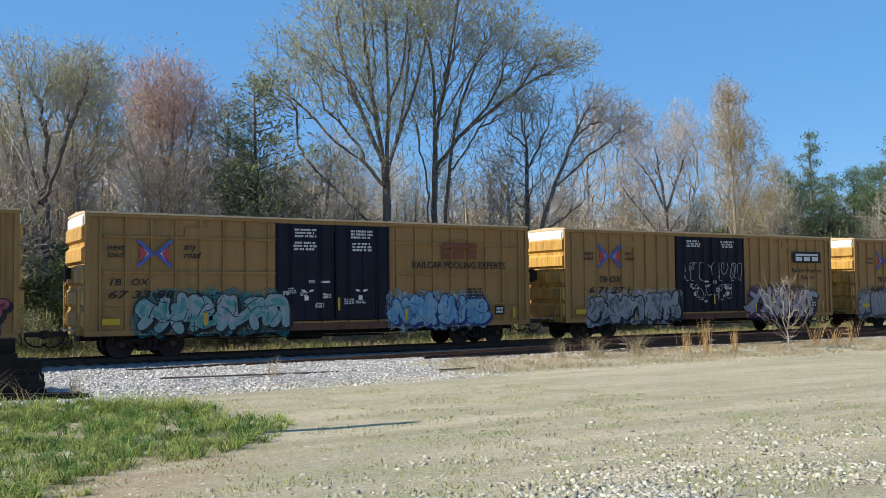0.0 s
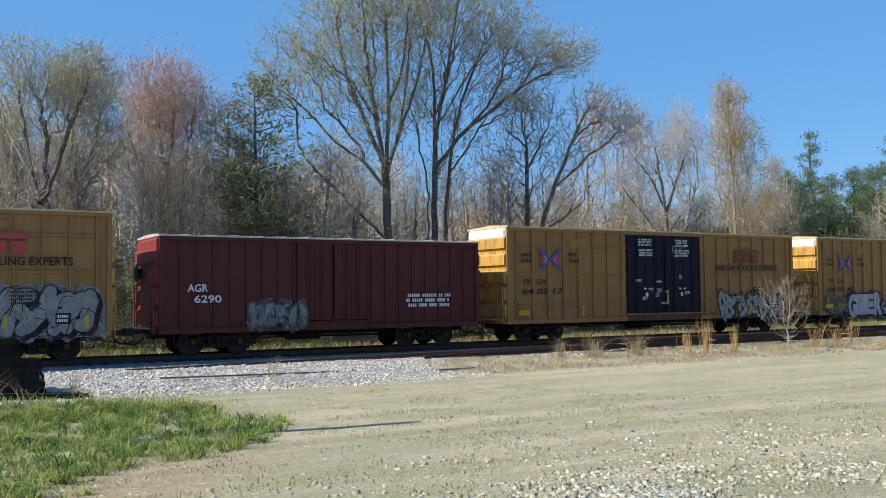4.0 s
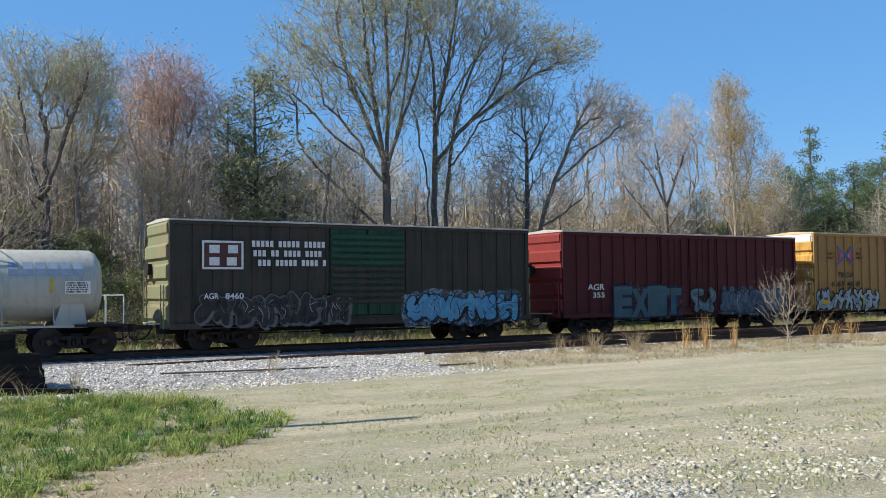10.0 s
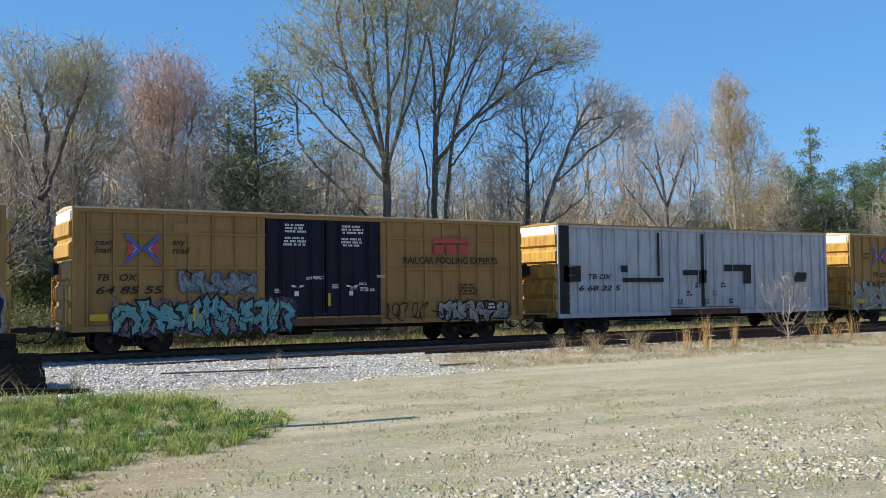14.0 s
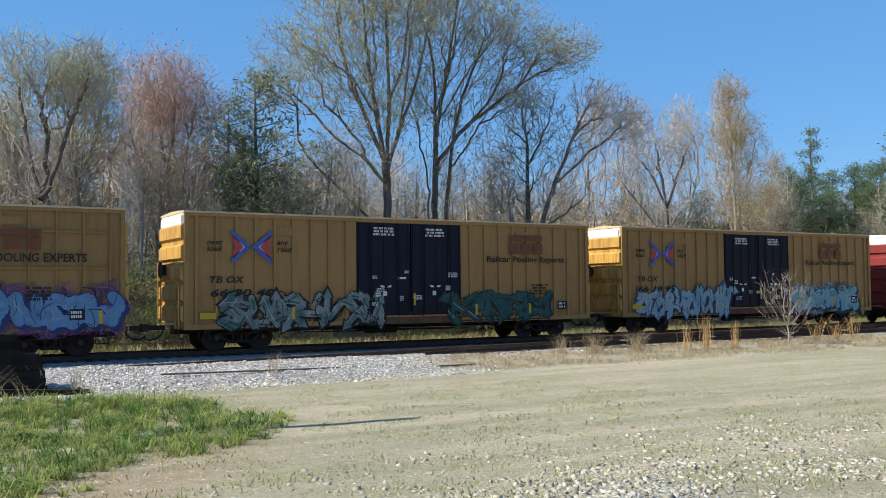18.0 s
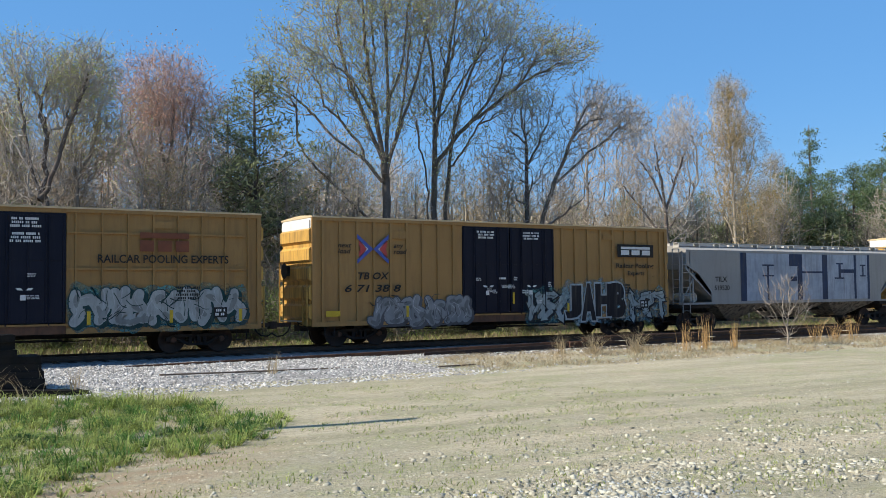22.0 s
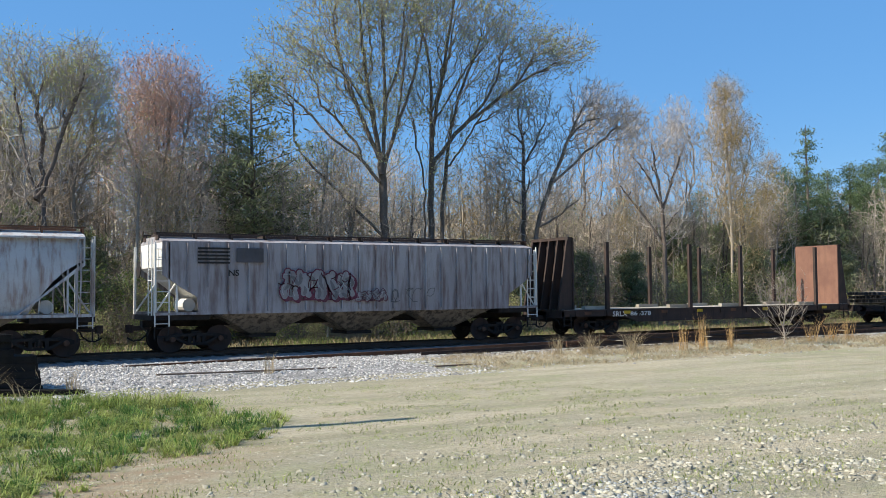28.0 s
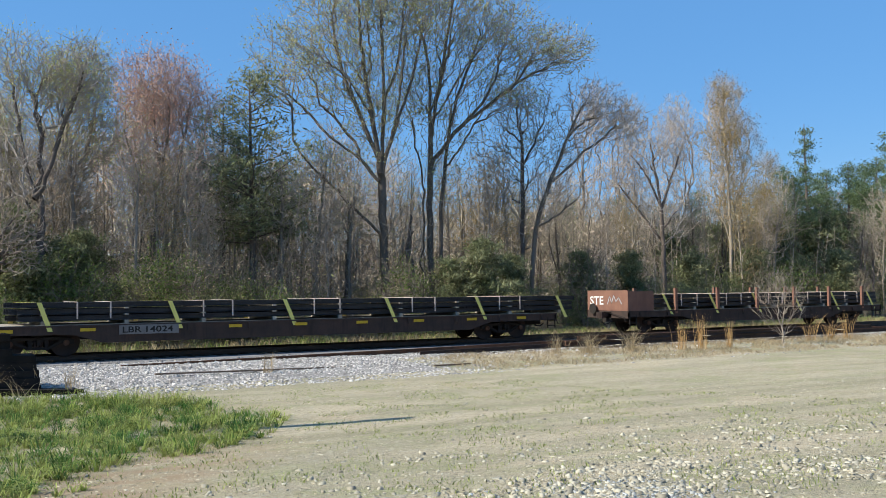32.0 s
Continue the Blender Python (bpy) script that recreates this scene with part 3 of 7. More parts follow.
for w_ in ("40126", "77041", "29237", "29234", "519520", "133870", "910079", "6290", "355", "8460", "14024", "864378"):
    glyph(w_)
for ch_ in "GIERWHFATALEXITJAB":
    glyph(ch_, 0, .11), glyph(ch_, 0, .065)
# ground --------------------------------------------------------------------
def height(x, y):
    """Ground level: the lot falls towards the line, the bed stands a little proud, the woods lie level."""
    def ramp(v, a, b):
        t = min(1.0, max(0.0, (v - a) / (b - a)))
        return t * t * (3 - 2 * t)
    z = 0.48 - 0.92 * ramp(y, -36, -13)
    z += 0.20 * ramp(y, -11.5, -7.5)
    z -= 0.26 * ramp(y, 3.0, 6.0)
    z += 0.5 * ramp(y, 9, 24)
    return z + 0.035 * noise.noise((x * 0.4, y * 0.4, 0)) + 0.015 * noise.noise((x * 1.7, y * 1.7, 3))


def ground_sheet():
    xs = np.concatenate([np.linspace(-900, -40, 14), np.arange(-36, 90, 0.75), np.linspace(92, 200, 24), np.linspace(230, 1500, 14)])
    ys = np.concatenate([np.linspace(-500, -50, 8), np.arange(-46, 30, 0.75), np.linspace(34, 100, 10), np.linspace(160, 1800, 10)])
    verts = [(x, y, height(x, y)) for y in ys for x in xs]
    nx = len(xs)
    faces = [(j * nx + i, j * nx + i + 1, (j + 1) * nx + i + 1, (j + 1) * nx + i) for j in range(len(ys) - 1) for i in range(nx - 1)]
    me = soup("ground", verts, faces, DIRT, True)
    me.materials.append(LITTER)
    me.materials.append(GRAVEL)
    ymid = np.array([verts[f[0]][1] for f in faces])
    xmid = np.array([verts[f[0]][0] for f in faces])
    ids = np.where(ymid > 4.5, 1, np.where((ymid > -6.8) | ((xmid < 15.5) & (ymid > -10.6)), 2, 0)).astype(np.int32)
    me.polygons.foreach_set("material_index", ids)
    return tagged(new("ground", me), "pale compacted dirt and gravel lot beside the railway", "ground", kind="structure")


ground_sheet()


def stones(name, count, spread, size, mat, label, seed):
    """Many small angular stones in one mesh; spread(rng) gives a place."""
    rng = np.random.default_rng(seed)
    base = np.array([(-1, -1, -.6), (1, -1, -.6), (1, 1, -.6), (-1, 1, -.6), (-.7, -.7, .6), (.7, -.8, .5), (.8, .7, .7), (-.7, .7, .5)]) * 0.5
    quads = np.array([(4, 5, 6, 7), (0, 1, 5, 4), (1, 2, 6, 5), (2, 3, 7, 6), (3, 0, 4, 7)])
    V, F = np.empty((count, 8, 3)), np.empty((count, 5, 4), int)
    xy = spread(rng, count)
    s = size[0] + (size[1] - size[0]) * rng.random(count) ** 2.5
    for i in range(count):
        a = rng.random() * math.tau
        c, d = math.cos(a), math.sin(a)
        b = (base + rng.normal(0, .2, (8, 3))) * s[i] * np.array([1, .6 + .5 * rng.random(), .45 + .45 * rng.random()])
        x, y = xy[i]
        V[i, :, 0] = b[:, 0] * c - b[:, 1] * d + x
        V[i, :, 1] = b[:, 0] * d + b[:, 1] * c + y
        V[i, :, 2] = b[:, 2] + height(x, y) + s[i] * 0.12
        F[i] = quads + i * 8
    return tagged(new(name, soup(name, V.reshape(-1, 3), F.reshape(-1, 4), mat)), label, "gravel", kind="stuff")


def strip(x0, x1, y0, y1, power=1.0):
    return lambda rng, n: np.stack([x0 + (x1 - x0) * rng.random(n) ** power, y0 + (y1 - y0) * rng.random(n)], 1)


def siding_spread(rng, n):
    """Crushed stone lies thick round the open end of the siding; past it only between the tracks, the bank beyond is soil and straw."""
    out = strip(-2, 62, -11.2, -2.5, 1.8)(rng, n * 2)
    bank = np.clip((out[:, 0] - 15.5) / 3, 0, 1) * np.clip((-6.3 - out[:, 1]) / .8, 0, 1)
    return out[rng.random(len(out)) > bank * .9][:n]


stones("ballast_stones", 38000, siding_spread, (0.04, 0.085), BALLAST, "pale crushed stone along the siding", 1)
stones("bed_stones", 9000, strip(-2, 80, -2.7, -0.9, 1.4), (0.05, 0.11), OLDBALLAST, "grey ballast stones along the main track", 2)


def lot_spread(rng, n):
    """Loose stone lies in drifts over the near half of the lot, most of it off to one side, and leaves the wheel-worn way bare."""
    out = []
    while len(out) < n:
        d, a = 6.0 + 20 * rng.random() ** 1.5, radians(31) + (rng.random() - 0.42) * 1.0
        x, y = d * math.sin(a), -35.7 + d * math.cos(a)
        near = min(1.0, max(.015, (14 + 9 * (a - radians(31)) - d) / 5))
        side = min(1.0, max(.22, (a - radians(20)) / radians(16)))
        w = side * near * max(.0, .25 + 1.2 * noise.noise((x * .5, y * .5, 11)) + .9 * noise.noise((x * 1.7, y * 1.7, 2)))
        if rng.random() < w + .012:
            out.append((x, y))
    return np.array(out)


def gravel_heap(rng, n):
    """A spilt barrowful of blue-grey crushed stone."""
    u, v = rng.normal(0, .45, n), rng.normal(0, .4, n)
    return np.stack([5.75 + u * .8562 + v * .5167, -29.3 - u * .5167 + v * .8562], 1)


stones("lot_gravel", 8000, lot_spread, (0.010, 0.066), PEBBLE, "loose pale stones strewn over the dirt lot", 3)
stones("gravel_patch", 800, gravel_heap, (0.012, 0.042), HEAPSTONE, "patch of blue-grey crushed stone on the lot", 4)


def grit():
    """Finest grit: small three-sided chips over the whole lot."""
    rng = np.random.default_rng(8)
    n = 30000
    d, a = 6.0 + 21 * rng.random(n) ** 1.35, radians(31) + (rng.random(n) - 0.47) * 1.0
    x, y = d * np.sin(a), -35.7 + d * np.cos(a)
    z = np.array([height(p, q) for p, q in zip(x, y)])
    s = (.008 + .020 * rng.random(n) ** 3) * (.7 + d * .04)
    c = np.stack([x, y, z], 1)
    V = np.empty((n, 4, 3))
    t0 = rng.random(n) * math.tau
    for k in range(3):
        t = t0 + math.tau * k / 3 + rng.normal(0, .35, n)
        V[:, k] = c + np.stack([np.cos(t) * s, np.sin(t) * s, -.002 + 0 * s], 1)
    V[:, 3] = c + np.stack([rng.normal(0, .3, n) * s, rng.normal(0, .3, n) * s, s * (.2 + .25 * rng.random(n))], 1)
    F = (np.array([(0, 1, 3), (1, 2, 3), (2, 0, 3)])[None] + np.arange(n)[:, None, None] * 4).reshape(-1, 3)
    return tagged(new("lot_grit", soup("lot_grit", V.reshape(-1, 3), F, GRIT)), "fine grit scattered over the dirt lot", "gravel", kind="stuff")


grit()


def blades(name, places, tall, wide, mat, label, seed, lean=0.35, category="grass"):
    """Blades of grass in one mesh, each of two bent quads, at the given places."""
    rng = np.random.default_rng(seed)
    n = len(places)
    h = tall[0] + (tall[1] - tall[0]) * rng.random(n)
    a, b = rng.random(n) * math.tau, rng.random(n) * math.tau
    w = wide * (0.6 + 0.8 * rng.random(n))
    base = np.array([(x, y, height(x, y) - 0.01) for x, y in places])
    tip = np.stack([np.cos(b), np.sin(b), np.zeros(n)], 1) * (h * lean * (0.3 + rng.random(n)))[:, None]
    side = np.stack([np.cos(a), np.sin(a), np.zeros(n)], 1) * w[:, None]
    up = np.zeros((n, 3))
    up[:, 2] = h
    V = np.stack([base - side, base + side, base + tip * .35 + up * .6 + side * .7, base + tip * .35 + up * .6 - side * .7,
                  base + tip + up + side * .12, base + tip + up - side * .12], 1)
    o = np.arange(n)[:, None, None] * 6
    F = np.array([(0, 1, 2, 3), (3, 2, 4, 5)])[None] + o
    return tagged(new(name, soup(name, V.reshape(-1, 3), F.reshape(-1, 4), mat)), label, category, kind="stuff")


def patch(rng, n, xs, ys, thresh, scale=0.8, edge=None):
    out = []
    while len(out) < n:
        x, y = xs[0] + (xs[1] - xs[0]) * rng.random(), ys[0] + (ys[1] - ys[0]) * rng.random()
        if noise.noise((x * scale, y * scale, 7)) > thresh and (edge is None or edge(x, y, rng)):
            out.append((x, y))
    return out


rngp = np.random.default_rng(5)


def verge(x, y, rng):
    """The grass verge lies off the lot's edge and thins out towards it."""
    lim = float(np.interp(y, (-27, -25.5, -23.4, -21.5, -19.6, -17, -14, -11.5), (.2, 1.6, 3.4, 5.2, 6.4, 7.0, 6.6, 5.3))) + 0.8 * noise.noise((y * 0.7, x * .5, 0))
    return x < lim - 1.1 * rng.random() ** 2 and (y > -23.5 or rng.random() < .55)


def tussocks(name, centres, each, tall, wide, mat, label, seed):
    """Grass in tussocks: blades bow outward from each centre; one mesh."""
    rng = np.random.default_rng(seed)
    c = np.repeat(np.array([(x, y, height(x, y) - .01) for x, y in centres]), each, axis=0)
    n = len(c)
    big = np.repeat(.5 + rng.random(len(centres)), each)
    a, r = rng.random(n) * math.tau, rng.random(n) ** .6
    out = np.stack([np.cos(a), np.sin(a), np.zeros(n)], 1)
    h = (tall[0] + (tall[1] - tall[0]) * rng.random(n)) * big
    base = c + out * (r * .07 * big)[:, None]
    reach = (h * (.4 + 1.3 * r))[:, None]
    side = np.stack([-np.sin(a), np.cos(a), np.zeros(n)], 1) * (wide * (.6 + .8 * rng.random(n)))[:, None]
    up = np.array([[0, 0, 1.0]])
    m, t = base + out * reach * .4 + up * (h * .75)[:, None], base + out * reach * 1.15 + up * (h * (1 - .35 * r))[:, None]
    V = np.stack([base - side, base + side, m + side * .8, m - side * .8, t + side * .15, t - side * .15], 1)
    F = np.array([(0, 1, 2, 3), (3, 2, 4, 5)])[None] + np.arange(n)[:, None, None] * 6
    return tagged(new(name, soup(name, V.reshape(-1, 3), F.reshape(-1, 4), mat)), label, "grass", kind="stuff")


tussocks("grass_verge", patch(rngp, 2400, (-5, 8), (-27, -11.6), -0.12, 1.1, verge), 18, (0.05, 0.19), 0.008, BLADE,
         "fresh green spring grass on the verge", 11)
tussocks("verge_tufts", patch(rngp, 700, (-5, 8), (-27, -11.6), 0.1, 1.6, verge), 20, (0.06, 0.22), 0.008, SHADEGRASS,
         "dark shade-toned tufts in the green verge", 17)
tussocks("verge_rim", patch(rngp, 420, (-5, 8), (-14.5, -11.4), -0.1, 1.1, verge), 16, (0.12, 0.34), 0.007, BLADE,
         "taller grass along the gravel edge", 18)
blades("verge_mat", patch(rngp, 22000, (-5, 8), (-27.5, -11.5), -0.3, 1.1, verge), (0.02, 0.07), 0.007, BLADE,
       "short green undergrowth of the verge", 19, 1.3)
blades("verge_straw", patch(rngp, 9000, (-5, 8.5), (-28, -11.2), -0.35, 0.9, verge), (0.03, 0.12), 0.005, STRAW,
       "dead stalks among the green grass", 12, 0.8)
blades("bank_grass", patch(rngp, 24000, (16.5, 64), (-10.6, -6.5), -0.16, 0.9), (0.03, 0.2), 0.008, STRAW,
       "dead tan grass on the bank by the siding", 13, 1.7)
blades("sparse_grass", patch(rngp, 20000, (1, 16), (-30.5, -12.5), 0.0, 0.9), (0.012, 0.06), 0.006, BLADE,
       "thin low grass in the worn dirt", 14, 0.8)
blades("far_bank_grass", patch(rngp, 15000, (-2, 95), (3.4, 9.5), -0.3, 0.5), (0.1, 0.45), 0.02, FARSTRAW,
       "pale dead grass beyond the track", 15, 0.8)
blades("far_bank_green", patch(rngp, 9000, (-2, 95), (5, 10), 0.0, 0.3), (0.15, 0.5), 0.02, BLADE,
       "green weeds beyond the track", 16, 0.7)


def clump(name, x, y, tall, count, mat, label, seed, lean=0.15, spread=0.12):
    rng = np.random.default_rng(seed)
    pl = [(x + rng.normal(0, spread), y + rng.normal(0, spread)) for _ in range(count)]
    return blades(name, pl, (tall * .6, tall), 0.007, mat, label, seed, lean, "dead grass")


for i, (x, y, tall, cnt, lean) in enumerate([(27.4, -8.6, 1.3, 36, .18), (28.4, -8.7, 1.5, 60, .12), (30.1, -8.6, 1.25, 40, .16), (35.6, -8.2, 1.3, 40, .7),
                                             (36.8, -8.3, 1.1, 36, .8), (38.4, -8.0, 1.35, 34, .25), (23.1, -8.2, .95, 90, 1.0), (25.0, -8.4, 1.0, 90, 1.0),
                                             (10.4, -8.6, .75, 26, .3), (4.55, -10.0, .75, 30, .5), (3.7, -9.6, .8, 16, .7), (2.5, -10.6, .9, 18, 1.0), (3.3, -10.7, .7, 14, 1.2), (22.0, -7.6, .8, 60, .7)]):
    ob = clump("broomsedge", x, y, tall, cnt, TAWNY if i < 6 else STRAW, "tawny dead broomsedge clump on the bank" if i < 6 else "pale dried weed clump in the gravel",
               40 + i, lean)
    tagged(ob, group="dead grass clumps")

# tracks ----------------------------------------------------------------------
RAIL = [(-.075, 0), (.075, 0), (.075, .012), (.012, .03), (.012, .13), (.036, .14), (.036, .175), (-.036, .175), (-.036, .14), (-.012, .13), (-.012, .03), (-.075, .012)]


def track(name, y, top, x0, x1, label, mat):
    t = thing(name, label, "railway track", kind="structure")
    for s in (-.7175, .7175):
        part("rail", Shape().slab([(p[0] + y + s, p[1] + top - .175) for p in RAIL], "x", x0, x1), mat, t)
    return t


main = track("main_track", 0, 0.0, -700, 900, "main railway track with rusty rails on timber ties", RAILTOP)
siding = thing("siding_track", "disused rusty siding track half buried in gravel", "railway track", kind="structure")
for s_ in (-.7175, .7175):
    for x0, x1, t0, t1 in ((7.2 if s_ > 0 else 17.5, 24, -.19 if s_ > 0 else -.1, -.03), (24, 140, -.03, 0.0)):
        n_ = len(RAIL)
        vs = [(x, p[0] - 4.6 + s_, p[1] + t - .175) for x, t in ((x0, t0), (x1, t1)) for p in RAIL]
        rail_ = Shape().add(vs, [tuple(range(n_)), tuple(range(2 * n_ - 1, n_ - 1, -1))] + [(i, i + n_, (i + 1) % n_ + n_, (i + 1) % n_) for i in range(n_)])
        part("rail", rail_, RUST if s_ > 0 else DARKRUST, siding)
tie = Shape().box(-.11, .11, -1.3, 1.3, -.36, -.185).mesh("tie", TIMBER)
for i in range(150):
    ob = part("tie", tie, TIMBER, main, at=pose(-4 + i * .53, 0, 0, 0, 0, 0))
for i in range(40):
    part("tie", tie, TIMBER, siding, at=pose(18 + i * .6, -4.6 + .05 * math.sin(i * 2.3), -.04))

bed = Shape()
bed.slab([(-2.3, -.2), (2.3, -.2), (3.6, -.62), (-3.6, -.62)], "x", -700, 900)
tagged(part("ballast_bed", bed, OLDBALLAST, None), "dark grey ballast bed under the main track", "ballast", kind="structure")

# stack of old rails beside the siding
stack = thing("rail_stack", "stack of rusty old rails lying beside the siding", "rails", at=pose(0, 0, 0))
rs = random.Random(4)
for row in range(2):
    for k in range(4 - row % 2):
        x0, x1 = 23.5 + rs.uniform(0, 2.5), 41.5 + rs.uniform(-2, 2)
        yy, zz = -6.3 + k * .2 + rs.uniform(-.03, .03), -.1 + row * .19
        part("rail", Shape().slab([(p[0] + yy, p[1] + zz) for p in RAIL], "x", x0, x1), DARKRUST if rs.random() < .6 else RUST, stack)
    for xx in (26, 31, 36, 40):
        part("spacer", Shape().box(xx - .06, xx + .06, -6.7, -5.8, -.12 + row * .19, -.1 + row * .19), PALEWOOD, stack)
# weathered planks lying in the gravel
OLDPLANK = material("brown_weathered_plank", (0.20, 0.155, 0.12), (0.13, 0.10, 0.08), 0.9, 0, 3, 30, 0.4, each=0.3)
for (x, y, ln, a) in ((10.6, -8.3, 7.0, 2), (16.5, -9.2, 1.6, 12)):
    pl = part("plank", Shape().box(-ln / 2, ln / 2, -.05, .05, 0, .045), OLDPLANK, None, at=pose(x, y, height(x, y) + .02, 0, 1, a))
    tagged(pl, "brown weathered plank half buried in the gravel", "plank", "planks in the gravel")

# pile of discarded black ties at the foot of the bank
pile = thing("tie_pile", "heap of discarded black creosoted ties", "railway ties")
old = material("black_old_tie", (0.016, 0.014, 0.013), (0.028, 0.023, 0.02), 0.9, 0, 3, 25, 0.5, each=0.3)
rk = random.Random(12)
tie_end = Shape().box(-1.3, 1.3, -.115, .115, 0, .18)
old_tie = tie_end.mesh("tie", old)
for row in range(8):
    for k in range(5 - row // 3):
        x, y = 2.62 - .02 * row - (.58 if row > 4 else 0) + rk.uniform(-.05, .03), -9.75 + k * .3 + rk.uniform(-.04, .04) + .04 * row
        part("tie", old_tie, old, pile, at=pose(x, y, height(x, -9.5) + .185 * row, rk.uniform(-2, 2), 0, rk.uniform(-2, 2)))
for k in range(2):
    part("tie", old_tie, old, pile, at=pose(3.55 - .1 * k, -10.1 + .26 * k, height(3.7, -10.1) - .02, 0, 3, -4))
# pole off to the side, whose shadow lies across the verge
pole = thing("utility_pole", "weathered grey wooden utility pole", "utility pole", at=pose(-.45, -18.3, height(-.45, -18.3) - .1))
part("shaft", Shape().rod((0, 0, 0), (0, 0, 8.5), .2, .17, n=14), TIMBER, pole, smooth=True)


def sky_blocker_ring():
    """Unseen plain ring behind and beside the camera, added to block low sky light."""
    rng = random.Random(21)
    s = Shape()
    pts = []
    for i in range(90):
        a = radians(68) + radians(224) * i / 89
        r = 62 + 6 * math.sin(i * .7)
        pts.append((r * math.sin(a), -35.7 + r * math.cos(a), rng.uniform(12, 17)))
    for p, q in zip(pts, pts[1:]):
        s.add([(p[0], p[1], -.6), (q[0], q[1], -.6), (q[0], q[1], q[2]), (p[0], p[1], p[2])], [(0, 1, 2, 3)])
    return tagged(part("wooded_backdrop", s, LITTER, None), "unseen brown wall added around the lot to block low sky light", "backdrop", kind="structure")


sky_blocker_ring()
# trees ---------------------------------------------------------------------------
def tubes(segs, sides):
    """Tapered prisms for rows of (x0, y0, z0, x1, y1, z1, r0, r1)."""
    s = np.asarray(segs, float)
    p, q, r0, r1 = s[:, :3], s[:, 3:6], s[:, 6], s[:, 7]
    w = q - p
    w /= np.linalg.norm(w, axis=1)[:, None] + 1e-9
    ref = np.where(np.abs(w[:, 2:3]) > .9, np.array([[1., 0, 0]]), np.array([[0, 0, 1.]]))
    u = np.cross(w, ref)
    u /= np.linalg.norm(u, axis=1)[:, None] + 1e-9
    k = np.cross(w, u)
    a = np.arange(sides) * math.tau / sides
    ring = u[:, None] * np.cos(a)[None, :, None] + k[:, None] * np.sin(a)[None, :, None]
    V = np.concatenate([p[:, None] + ring * r0[:, None, None], q[:, None] + ring * r1[:, None, None]], 1)
    i = np.arange(sides)
    F = np.stack([i, (i + 1) % sides, (i + 1) % sides + sides, i + sides], 1)[None] + np.arange(len(s))[:, None, None] * 2 * sides
    return V.reshape(-1, 3), F.reshape(-1, 4)


def join(*vf):
    V, F, o = [], [], 0
    for v, f in vf:
        V.append(v)
        F.append(f + o)
        o += len(v)
    return np.concatenate(V), np.concatenate(F)


def leaf_cloud(points, size, rng, slim=.45):
    """Small tilted leaves (quads) at the points."""
    pts = np.asarray(points, float)
    n = len(pts)
    a = rng.normal(0, 1, (n, 3))
    a /= np.linalg.norm(a, axis=1)[:, None]
    b = np.cross(a, rng.normal(0, 1, (n, 3)))
    b /= np.linalg.norm(b, axis=1)[:, None] + 1e-9
    s = size * (0.5 + rng.random(n))[:, None]
    V = np.stack([pts - a * s, pts - b * s * slim, pts + a * s, pts + b * s * slim], 1).reshape(-1, 3)
    return V, np.arange(4 * n).reshape(-1, 4)


def slivers(base, rng, length, width, up=.5, along=None):
    """Finest twigs: slim tapering slips springing from the given places."""
    n = len(base)
    d = rng.normal(0, 1, (n, 3)) * np.array([1, 1, .7])
    if along is not None:
        d = d * .75 + along * .7
    d[:, 2] += up
    d /= np.linalg.norm(d, axis=1)[:, None]
    b = np.cross(d, rng.normal(0, 1, (n, 3)))
    b /= np.linalg.norm(b, axis=1)[:, None] + 1e-9
    ln = (length * (.4 + rng.random(n)))[:, None]
    w = width * (.6 + .8 * rng.random(n))[:, None]
    V = np.stack([base - b * w, base + b * w, base + d * ln + b * w * .3, base + d * ln - b * w * .3], 1).reshape(-1, 3)
    return V, np.arange(4 * n).reshape(-1, 4)


